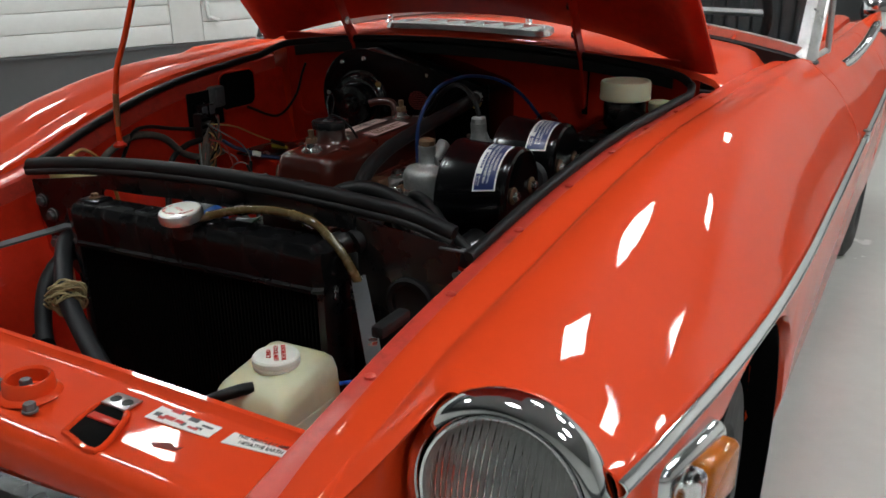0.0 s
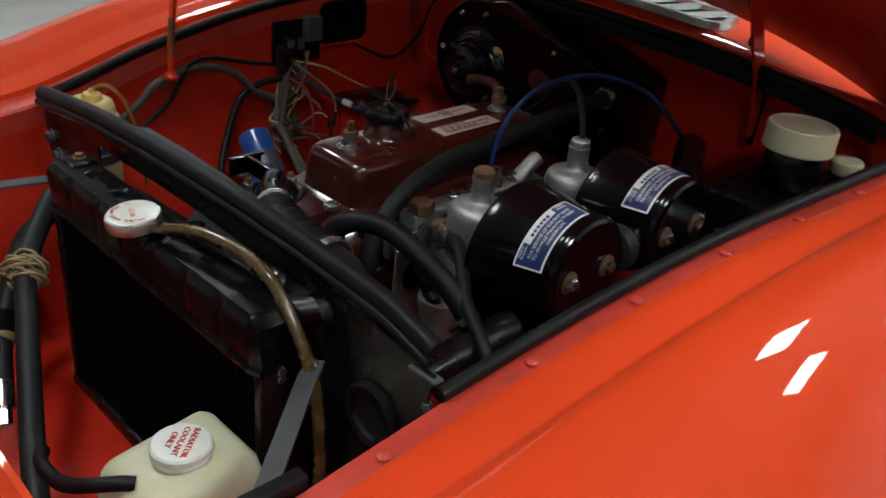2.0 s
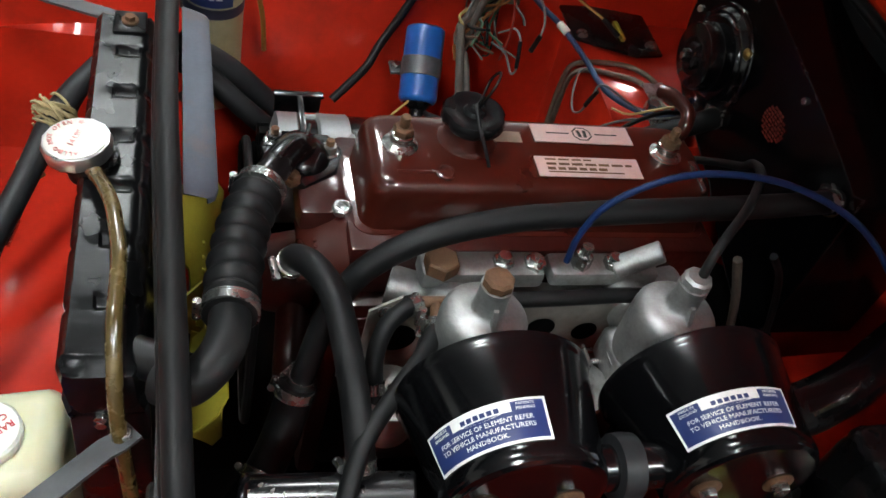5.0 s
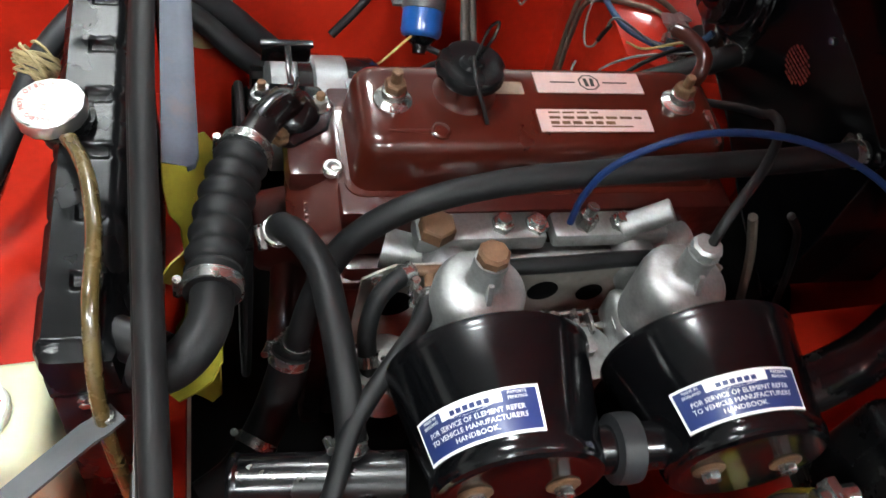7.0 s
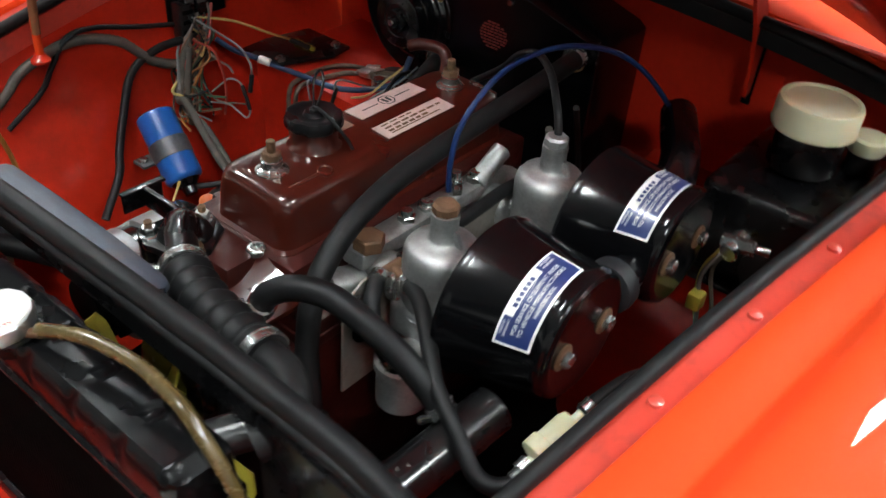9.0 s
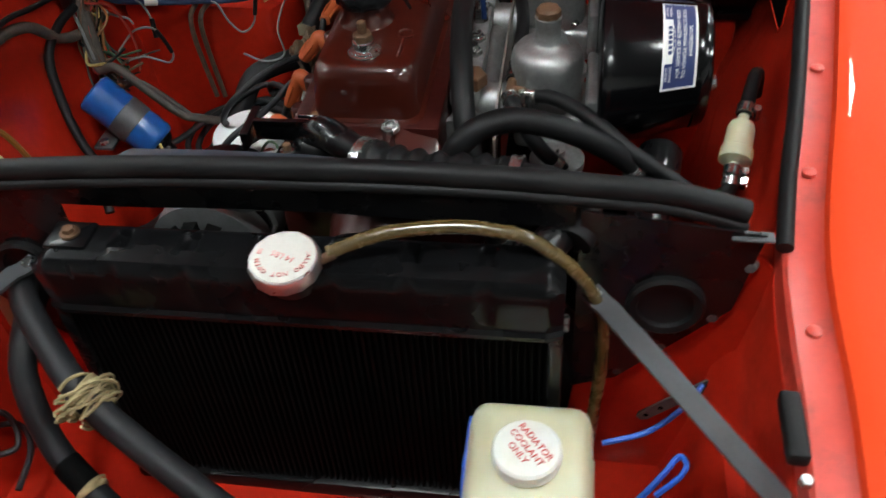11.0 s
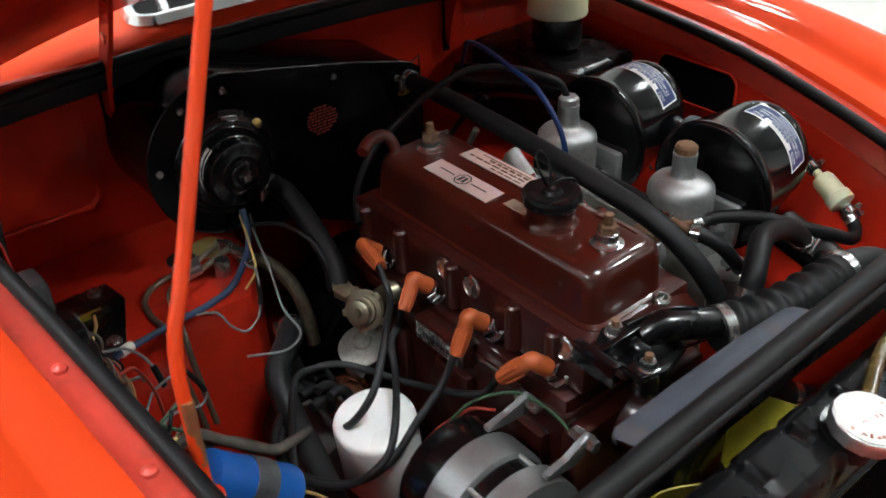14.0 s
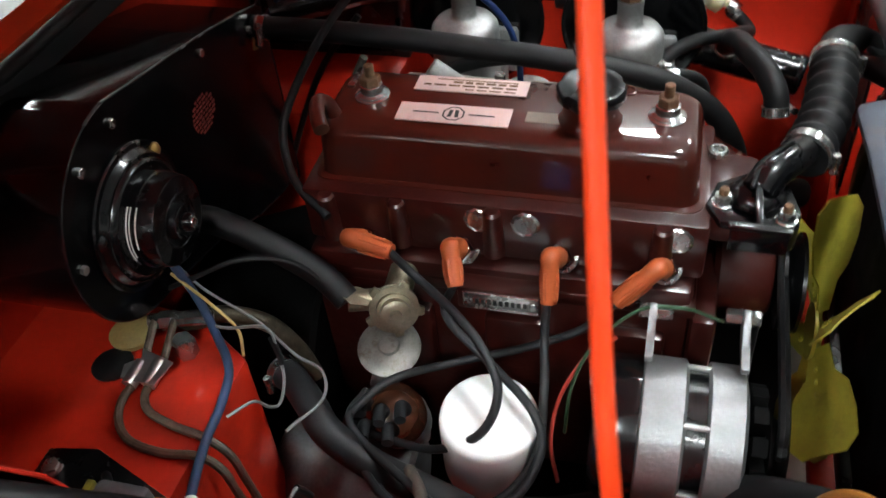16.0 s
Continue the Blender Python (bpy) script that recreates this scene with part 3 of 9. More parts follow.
for s in (1, -1):
    wing(s, -0.20, 1.36, "front_wing", "glossy red front wing", 40)
    # Rear quarter behind the wing, with a shut line between.
    wing(s, 1.366, 2.35, "door", "glossy red door", 14)
    wing(s, 2.356, 3.4, "rear_quarter", "glossy red rear quarter panel", 12)
    # Nose of the wing round the lamp.
    bm = bmesh.new()
    ring = fender_row(-0.20, s)
    rows = []
    c = Vector((s * 0.680, -0.235, 0.682))
    for k in range(15):
        t = k / 14
        row = []
        for p in ring:
            d = Vector((p.x - c.x, 0, p.z - c.z))
            tgt = c + d.normalized() * min(d.length, 0.118)
            q = p.lerp(Vector((tgt.x, -0.20, tgt.z)), t**1.6)
            q.y = -0.20 - 0.050 * math.sin(t * math.pi / 2)
            if d.length > 0.33:
                q = p + Vector((0, -0.11 * t, 0))
            # The band along the opening runs straight on to the grille.
            k_in = min(1.0, max(0.0, (0.600 - abs(p.x)) / 0.050))
            k_in = k_in * k_in * (3 - 2 * k_in)
            yy = -0.20 - 0.215 * t
            xg, zg = lerp_table(GUTTER, yy)
            x0, z0 = lerp_table(GUTTER, -0.20)
            band = Vector((p.x + s * (xg - x0), yy, p.z + zg - z0 - 0.03 * max(0, t - 0.6)))
            row.append(q.lerp(band, k_in))
        rows.append(row)
    grid(bm, rows)
    thicken(bm, 0.004)
    part("wing_nose", bm, RED, car, "red nose of the wing round the headlamp", sharp=60)
    # Cheek between the band and the lamp.
    bm = bmesh.new()
    rows = []
    for y in np.linspace(-0.205, -0.412, 14):
        xg, zg = lerp_table(GUTTER, y)
        rows.append([Vector((s * x, y, z)) for x, z in ((0.543, zg + 0.012), (0.553, zg + 0.004), (0.560, zg - 0.02), (0.562, zg - 0.06), (0.562, 0.50))])
    grid(bm, rows)
    thicken(bm, 0.003)
    part("lamp_cheek", bm, RED, car, "red cheek beside the headlamp")
    # Ledge and lip that carry the weather strip.
    bm = bmesh.new()
    rows = []
    for y in np.linspace(-0.40, 0.905, 40):
        xg, zg = lerp_table(GUTTER, y)
        rows.append([Vector((s * (xg - x), y, zg + z)) for x, z in ((-0.026, 0.0), (-0.020, -0.004), (0.008, -0.005), (0.012, -0.009), (0.013, -0.045), (0.006, -0.075))])
    grid(bm, rows)
    thicken(bm, 0.002)
    part("wing_ledge", bm, PALE_SHEEN_RED, car, "red ledge of the bonnet opening with a pale sheen in its colour")
    for y in (-0.21, -0.02, 0.16, 0.30, 0.44, 0.58, 0.72, 0.86):
        xg, zg = lerp_table(GUTTER, y)
        bm = bmesh.new()
        lathe(bm, (s * (xg + 0.008), y, zg - 0.005), (0, 0, 1), [(0.0075, 0), (0.007, 0.003), (0.004, 0.0045), (0, 0.005)], 12)
        part("rivet", bm, PALE_SHEEN_RED, car)
    # Chrome side strip.
    bm = bmesh.new()
    rows = []
    for y in np.linspace(-0.25, 3.2, 46):
        xs, _ = lerp_table(SIDE, y)
        x = xs + 0.003 - 0.002
        rows.append([Vector((s * (x + a), y, STRIP_Z + b)) for a, b in ((0, -0.011), (0.007, -0.007), (0.010, 0), (0.007, 0.007), (0, 0.011))])
    grid(bm, rows)
    thicken(bm, 0.002)
    part("side_strip", bm, CHROME, car, "chrome side strip")

# Slam panel across the nose.
bm = bmesh.new()
rows = []
for y, z in ((-0.244, 0.628), (-0.244, 0.672), (-0.247, 0.679), (-0.254, 0.678), (-0.261, 0.669), (-0.265, 0.6678), (-0.272, 0.6672), (-0.352, 0.6610), (-0.362, 0.6603), (-0.368, 0.6610), (-0.385, 0.666), (-0.397, 0.662), (-0.409, 0.645), (-0.411, 0.60)):
    rows.append([Vector((x, y, z - 0.0105 + 0.003 * math.cos(x / 0.48 * 1.57))) for x in np.linspace(-0.474, 0.474, 24)])
grid(bm, rows)
thicken(bm, 0.003)
part("slam_panel", bm, RED, car, "glossy red slam panel")

# Inner wings, front side panels, floor of the nose and the bulkhead.
for s in (1, -1):
    bm = bmesh.new()
    rows = []
    for y in np.linspace(-0.27, 0.93, 26):
        xg, zg = lerp_table(GUTTER, y)
        inward = 0.05 if y > 0.1 else 0.02
        rows.append([Vector((s * (xg - a), y, z)) for a, z in ((0.012, zg - 0.04), (0.016, zg - 0.10), (0.025, zg - 0.16), (inward + 0.02, 0.60), (inward + 0.03, 0.50), (inward + 0.06, 0.36), (inward + 0.10, 0.30))])
    grid(bm, rows)
    thicken(bm, 0.002)
    part("inner_wing", bm, RED_SHADED, car, "red inner wing with scuffed paint")
bm = bmesh.new()
box(bm, (-0.46, -0.27, 0.38), (0.46, 0.09, 0.40), 0.004)
part("nose_floor", bm, RED_SHADED, car)
bm = bmesh.new()
box(bm, (-0.46, -0.256, 0.38), (0.46, -0.246, 0.63), 0.003)
part("nose_panel", bm, RED_SHADED, car)
bm = bmesh.new()
box(bm, (-0.50, 0.09, 0.24), (0.50, 1.0, 0.26), 0.004)
part("under_tray", bm, BLACK_MATT, car, "dark oily underside")
# Bulkhead with its step.
bm = bmesh.new()
rows = []
for z, y in ((0.958, 0.905), (0.955, 0.925), (0.93, 0.945), (0.80, 0.955), (0.69, 0.960), (0.640, 0.960)):
    rows.append([Vector((x, y, z)) for x in np.linspace(-0.55, 0.55, 20)])
grid(bm, rows)
thicken(bm, 0.003)
part("bulkhead", bm, RED_SHADED, car, "red bulkhead panel")
for s, x0, x1 in ((-1, -0.50, -0.175), (1, 0.175, 0.50)):
    bm = bmesh.new()
    o = [Vector((s * x, y, 0.30)) for x, y in ((0.50, 0.692), (0.240, 0.692), (0.188, 0.775), (0.175, 0.966), (0.50, 0.966))]
    slab(bm, o, (0, 0, 0.373 if s < 0 else 0.382), 0.012)
    part("footwell_box", bm, RED_SHADED, car, "red footwell box")
bm = bmesh.new()
slab(bm, [(-0.18, 0.962, 0.3), (0.18, 0.962, 0.3), (0.18, 0.962, 0.70), (-0.18, 0.962, 0.70)], (0, 0.01, 0))
part("tunnel_panel", bm, RED_SHADED, car)
# Scuttle between the bonnet and the screen.
bm = bmesh.new()
rows = []
for y, z in ((0.900, 0.958), (0.902, 0.972), (0.92, 0.980), (1.0, 0.985), (1.15, 0.988), (1.30, 0.985), (1.345, 0.97)):
    rows.append([Vector((x, y + 0.04 * (x / 0.58) ** 2, z - 0.052 * (abs(x) / 0.58) ** 2.4 - 0.9 * max(0.0, abs(x) - 0.575))) for x in np.linspace(-0.612, 0.612, 40)])
grid(bm, rows)
thicken(bm, 0.003)
part("scuttle", bm, RED, car, "glossy red scuttle panel")


def rounded(x, y0, y1, z0, z1, r=0.022):
    out = []
    for cy, cz, a0 in ((y1 - r, z1 - r, 0), (y0 + r, z1 - r, 90), (y0 + r, z0 + r, 180), (y1 - r, z0 + r, 270)):
        for k in range(6):
            a = radians(a0 + 18 * k)
            out.append(Vector((x, cy + r * math.cos(a), cz + r * math.sin(a))))
    return out


# Black plates for the shade inside the wing openings, and a shallow bulkhead pressing.
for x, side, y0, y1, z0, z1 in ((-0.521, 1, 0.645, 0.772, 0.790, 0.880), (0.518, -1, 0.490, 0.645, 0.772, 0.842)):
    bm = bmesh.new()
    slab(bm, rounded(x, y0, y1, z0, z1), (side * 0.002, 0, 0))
    part("opening_shade", bm, BLACK_MATT, car, "flat black plate for the shade in an inner wing opening")
    bm = bmesh.new()
    ring = rounded(x + side * 0.002, y0, y1, z0, z1)
    tube(bm, ring + [ring[0]], 0.0020, n=8, per=2)
    part("opening_rim", bm, RED_SHADED, car)
for x0, x1, z0, z1 in ((-0.52, -0.335, 0.735, 0.900), (0.345, 0.40, 0.84, 0.90)):
    bm = bmesh.new()
    ring = [Vector((p.y, 0.9535 if p.z < 0.85 else 0.9500, p.z)) for p in rounded(0, x0, x1, z0, z1, 0.025)]
    tube(bm, ring + [ring[0]], 0.0045, n=8, per=3)
    part("pressed_bead", bm, RED_SHADED, car)
# Tail of the car.
bm = bmesh.new()
box(bm, (-0.66, 3.18, 0.26), (0.66, 3.41, 0.80), 0.04, seg=3)
part("tail_panel", bm, RED, car, "red tail panel")
# Loose wires in the nose.
for pts, lab in (([(-0.50, 0.00, 0.52), (-0.474, -0.01, 0.505), (-0.442, 0.006, 0.50), (-0.412, -0.012, 0.50), (-0.402, -0.036, 0.49), (-0.43, -0.05, 0.49), (-0.46, -0.04, 0.49), (-0.455, -0.015, 0.49), (-0.42, 0.0, 0.485), (-0.39, -0.03, 0.48), (-0.385, -0.08, 0.47)], "grey wire coiled loosely in the nose"),
                 ([(0.375, -0.06, 0.47), (0.385, -0.035, 0.475), (0.412, -0.024, 0.478), (0.432, -0.042, 0.475), (0.425, -0.07, 0.47), (0.395, -0.075, 0.465), (0.378, -0.05, 0.465), (0.40, -0.03, 0.462), (0.44, -0.04, 0.46)], "thin brown wire coiled loosely in the nose")):
    bm = bmesh.new()
    tube(bm, pts, 0.0040 if pts[0][0] < 0 else 0.0022, n=8)
    solo("loose_wire", bm, TAPE if pts[0][0] > 0 else RUBBER_GREY, lab, "wire", "nose wires")

# ---- bonnet, hinges and weather strip ----
bon = thing("bonnet", "raised red bonnet with a pressed inner frame", "bonnet", (0, 0.93, 0.97))
BT = radians(46)
BD = Vector((0, -math.cos(BT), math.sin(BT)))
BN = Vector((0, -math.sin(BT), -math.cos(BT)))


def bonnet_at(u, v, off=0.0):
    """u across from -1 to 1, v along from the hinge edge to the nose, off towards the bay."""
    half = 0.592 - 0.085 * v
    crown = 0.045 * (1 - abs(u) ** 2.2)
    lift = 0.070 * (1 - abs(u) ** 2.2) * max(0.0, 1 - v * 1.5)
    base = Vector((0, 0.935, 0.936)) + BD * (1.20 * v) - BN * crown + Vector((u * half, -0.020 * abs(u) ** 2, lift))
    return base + BN * off


bm = bmesh.new()
grid(bm, [[bonnet_at(u, v, 0.0) for u in np.linspace(-1, 1, 25)] for v in np.linspace(0, 1, 22)])
thicken(bm, 0.003)
part("skin", bm, RED, bon, "glossy red outer skin")
bm = bmesh.new()
rows = []
for v in np.linspace(0.0, 0.995, 30):
    row = []
    for u in np.linspace(-0.995, 0.995, 41):
        edge = min(1 - abs(u), (v + 0.015) * 1.6, (1 - v) * 1.6)
        rim = 0.020 if 0.012 < edge < 0.15 else (0.006 if edge <= 0.012 else 0.008)
        rib = 0.0
        if abs(abs(u) - 0.42) < 0.07 and edge > 0.15:
            rib = 0.010
        row.append(bonnet_at(u, v, rim + rib))
    rows.append(row)
grid(bm, rows)
thicken(bm, 0.0015)
part("inner_frame", bm, RED_SHADED, bon, "dull red pressed inner frame", sharp=60)
for s in (-1, 1):
    bm = bmesh.new()
    pts = spline([(0, 0.940, 0.835), (0, 0.930, 0.885), (0, 0.908, 0.940), (0, 0.878, 0.985), (0, 0.845, 1.04), (0, 0.815, 1.10)], 5)
    rows = []
    for p in pts:
        rows.append([Vector((s * 0.30 + a, p.y + b, p.z + b * 0.4)) for a, b in ((-0.003, -0.013), (0.003, -0.013), (0.003, 0.013), (-0.003, 0.013))])
    vs = grid(bm, rows, close=True)
    bm.faces.new(vs[0])
    bm.faces.new(vs[-1])
    hg = part("hinge_arm", bm, RED_SHADED, bon, "red painted curved hinge arm")
    bolt(hg, (s * 0.296, 0.870, 0.998), (-1, 0, 0), 0.008, 0.006, 0.010)
    bolt(hg, (s * 0.296, 0.835, 1.060), (-1, 0, 0), 0.008, 0.006, 0.010)
    bm = bmesh.new()
    box(bm, (s * 0.30 - 0.007, 0.9385, 0.815), (s * 0.30 + 0.007, 0.9425, 0.915), 0.003)
    part("hinge_slot", bm, BLACK_MATT, car, "dark slot in the bulkhead")
# Weather strip round the opening.
strip_pts = []
for y in np.linspace(0.065, 0.84, 12):
    xg, zg = lerp_table(GUTTER, y)
    strip_pts.append(Vector((xg - 0.012, y, zg + 0.003)))
half = strip_pts + [Vector((0.550, 0.878, 0.910)), Vector((0.515, 0.899, 0.925))] + [Vector((x, 0.893 + 0.03 * (x / 0.58) ** 2, 0.962 - 0.052 * (x / 0.58) ** 2.4)) for x in (0.44, 0.33, 0.22, 0.11)]
whole = half + [Vector((0, 0.893, 0.963))] + [Vector((-p.x, p.y, p.z)) for p in reversed(half)]
wst = thing("weather_strip", "black rubber weather strip round the bonnet opening", "rubber strip", (0, 0.5, 0.80))
cut = len(strip_pts)
for name, run in (("side_length", whole[: cut + 1]), ("rear_length", whole[cut : -cut]), ("side_length", whole[-cut - 1 :])):
    bm = bmesh.new()
    tube(bm, run, 0.0085, n=12, per=4, hollow=0.5)
    part(name, bm, RUBBER, wst)
bm = bmesh.new()
rows = []
for x in np.linspace(-0.50, 0.50, 26):
    z = 0.950 - 0.052 * (abs(x) / 0.58) ** 2.4
    y = 0.8985 + 0.03 * (x / 0.58) ** 2
    rows.append([Vector((x, y, z + 0.010)), Vector((x, y - 0.003, z + 0.002)), Vector((x, y, z - 0.020))])
grid(bm, rows)
thicken(bm, 0.003)
part("scuttle_flap", bm, RUBBER, wst, "flat black rubber flap")
for s in (1, -1):
    xg, zg = lerp_table(GUTTER, -0.125)
    bf = thing("bump_stop", "small black rubber bonnet buffer", "rubber buffer", (s * (xg - 0.022), -0.125, zg), group="rubber buffers")
    bm = bmesh.new()
    box(bm, (s * (xg - 0.022) - 0.009, -0.152, zg - 0.006), (s * (xg - 0.022) + 0.009, -0.086, zg + 0.010), 0.004)
    part("block", bm, RUBBER, bf)
    bolt(bf, (s * (xg - 0.018), -0.166, zg - 0.005), (0, 0, 1), 0.006, 0.006)
# Prop rod.
bm = bmesh.new()
tube(bm, [(-0.494, 0.300, 0.800), (-0.493, 0.303, 0.87), (-0.487, 0.312, 0.950), (-0.460, 0.322, 1.020), (-0.395, 0.343, 1.200), (-0.300, 0.374, 1.465), (-0.284, 0.379, 1.510)], 0.0060, n=14, per=3)
prop = thing("bonnet_prop", "bent red painted bonnet prop rod worn at its foot", "prop rod", (-0.494, 0.300, 0.800))
part("rod", bm, RED, prop)
bm = bmesh.new()
tube(bm, [(-0.4935, 0.3015, 0.838), (-0.4925, 0.3035, 0.875), (-0.491, 0.305, 0.905)], 0.0063, n=14, per=5)
part("worn_band", bm, mat("worn_primer_and_paint", (0.20, 0.075, 0.03), 0.55, vary=0.45, scale=90, dirt=(0.45, 0.04, 0.01), dirt_amount=0.8, dirt_scale=60), prop, "scraped band of bare primer")
bm = bmesh.new()
lathe(bm, (-0.494, 0.300, 0.796), (0, 0, 1), [(0.014, 0), (0.014, 0.004), (0.010, 0.007), (0.0072, 0.012)], 14)
part("pivot", bm, RED_SHADED, prop)

# Vent grille on the scuttle.
gr = thing("scuttle_grille", "bright slatted vent grille on the scuttle", "grille", (-0.027, 0.985, 0.985))


def on_scuttle(x, y, up=0.0):
    return Vector((x, y + 0.04 * (x / 0.58) ** 2, 0.983 - 0.052 * (abs(x) / 0.58) ** 2.4 + up + (0.002 if y > 0.98 else 0)))


def strip(points, w, h, material, parent, name):
    bm = bmesh.new()
    pts = [Vector(p) for p in points]
    rows = []
    for i, p in enumerate(pts):
        d = (pts[min(i + 1, len(pts) - 1)] - pts[max(i - 1, 0)])
        side = Vector((d.y, -d.x, 0)).normalized()
        rows.append([p + side * w, p + side * w * 0.6 + Vector((0, 0, h)), p - side * w * 0.6 + Vector((0, 0, h)), p - side * w])
    vs = grid(bm, rows, close=True)
    bm.faces.new(vs[0])
    bm.faces.new(vs[-1])
    return part(name, bm, material, parent)


GX0, GX1, GY0, GY1 = -0.228, 0.186, 0.935, 1.035
loop = [(GX0 + 0.02, GY0)] + [(x, GY0) for x in np.linspace(GX0 + 0.05, GX1 - 0.05, 8)] + [(GX1 - 0.02, GY0), (GX1 - 0.004, GY0 + 0.012), (GX1, GY0 + 0.03), (GX1 - 0.01, GY1 - 0.02), (GX1 - 0.03, GY1)]
loop += [(x, GY1) for x in np.linspace(GX1 - 0.06, GX0 + 0.06, 8)] + [(GX0 + 0.03, GY1), (GX0 + 0.01, GY1 - 0.02), (GX0, GY0 + 0.03), (GX0 + 0.004, GY0 + 0.012), (GX0 + 0.02, GY0)]
strip([on_scuttle(x, y) for x, y in loop], 0.010, 0.012, BRIGHT_TRIM, gr, "frame")
for k in range(1, 8):
    x = GX0 + (GX1 - GX0) * k / 8
    strip([on_scuttle(x - 0.012, GY0 + 0.004, 0.002), on_scuttle(x + 0.014, GY1 - 0.004, 0.002)], 0.008, 0.009, BRIGHT_TRIM, gr, "bar")
# Black sheet on the unbroken scuttle, standing for shade between the bars.
bm = bmesh.new()
grid(bm, [[on_scuttle(x, y, 0.0035) for x in np.linspace(GX0 + 0.01, GX1 - 0.01, 12)] for y in (GY0 + 0.004, GY1 - 0.004)])
thicken(bm, 0.0005)
part("slot_shade", bm, BLACK_MATT, gr)
for x, y in ((-0.30, 1.06), (0.09, 1.085)):
    j = thing("washer_jet", "small chrome screen washer jet", "washer jet", on_scuttle(x, y), group="washer jets")
    bm = bmesh.new()
    lathe(bm, on_scuttle(x, y), (0, 0, 1), [(0.013, 0), (0.013, 0.004), (0.008, 0.008), (0.008, 0.016), (0.005, 0.020), (0, 0.021)], 16)
    part("nozzle", bm, CHROME, j)
aer = thing("aerial", "thin chrome aerial on the wing", "aerial", (-0.60, 0.95, 0.93))
bm = bmesh.new()
lathe(bm, (-0.60, 0.905, 0.932), (0, 0, 1), [(0.016, 0), (0.016, 0.008), (0.012, 0.014), (0.009, 0.026), (0.004, 0.032)], 18)
part("base", bm, CHROME, aer)
bm = bmesh.new()
rod(bm, (-0.60, 0.905, 0.96), (-0.62, 0.96, 1.75), 0.0022, n=8)
part("mast", bm, CHROME, aer)

# ---- lamps ----
for s in (1, -1):
    hl = thing("headlamp", "round headlamp with a chrome rim and fluted glass", "headlamp", (s * 0.662, -0.25, 0.56), group="headlamps")
    o = Vector((s * 0.680, -0.256, 0.682))
    axis = Vector((0.03 * s, -1, 0.10)).normalized()
    bm = bmesh.new()
    lathe(bm, o, axis, [(0.096, -0.03), (0.109, -0.014), (0.113, -0.002), (0.112, 0.008), (0.108, 0.018), (0.101, 0.025), (0.095, 0.026), (0.0925, 0.020), (0.0915, 0.012)], 60)
    part("rim", bm, CHROME, hl, "broad chrome rim")
    bm = bmesh.new()
    lathe(bm, o, axis, [(0.0905, 0.010), (0.0905, 0.022), (0.0885, 0.025), (0.086, 0.023), (0.085, 0.016)], 60)
    part("inner_ring", bm, CHROME, hl)
    # Fluted glass: upright ribs on a shallow dome.
    bm = bmesh.new()
    a, u, w = frame_of(axis)
    right = Vector((1, 0, 0))
    upv = right.cross(axis).normalized()
    rows = []
    GR = 0.0858
    for x in np.linspace(-GR * 0.998, GR * 0.998, 132):
        half = math.sqrt(GR * GR - x * x)
        row = []
        for q in np.linspace(-1, 1, 15):
            y = half * q
            r2 = (x * x + y * y) / GR**2
            row.append(o + right * x + upv * y + axis * (0.018 + 0.024 * (1 - r2) + 0.0013 * math.cos(x * 2 * math.pi / 0.0078) * (1 if r2 < 0.97 else 0)))
        rows.append(row)
    grid(bm, rows)
    thicken(bm, 0.002)
    part("glass", bm, GLASS, hl, "fluted clear glass", sharp=80)
    bm = bmesh.new()
    lathe(bm, o, axis, [(0.0855, 0.018), (0.078, -0.010), (0.055, -0.035), (0.020, -0.050), (0.0, -0.052)], 48)
    part("reflector", bm, LAMP_BOWL, hl, "bright bowl reflector")
    bm = bmesh.new()
    lathe(bm, o + axis * -0.045, axis, [(0.012, 0), (0.012, 0.03), (0, 0.036)], 16)
    part("bulb", bm, GLASS, hl)
    # Turn lamp at the corner.
    tl = thing("turn_lamp", "amber and clear corner lamp in a chrome bezel", "turn lamp", (s * 0.79, -0.07, 0.55), group="turn lamps")
    m = Matrix.Translation((s * 0.810, -0.080, 0.642)) @ Matrix.Rotation(radians(-12 * s), 4, "Z")
    bm = bmesh.new()
    box(bm, (-0.030, -0.075, -0.048), (0.024, 0.078, 0.046), 0.016, m, seg=4)
    part("bezel", bm, CHROME, tl, "chrome bezel")
    bm = bmesh.new()
    x0, x1 = (0.012, 0.044) if s > 0 else (-0.044, -0.012)
    box(bm, (x0, -0.012, -0.036), (x1, 0.066, 0.034), 0.010, m, seg=3)
    part("amber_lens", bm, AMBER, tl, "orange plastic lens")
    bm = bmesh.new()
    box(bm, (x0, -0.064, -0.036), (x1, -0.014, 0.034), 0.010, m, seg=3)
    part("clear_lens", bm, GLASS, tl, "clear plastic lens")

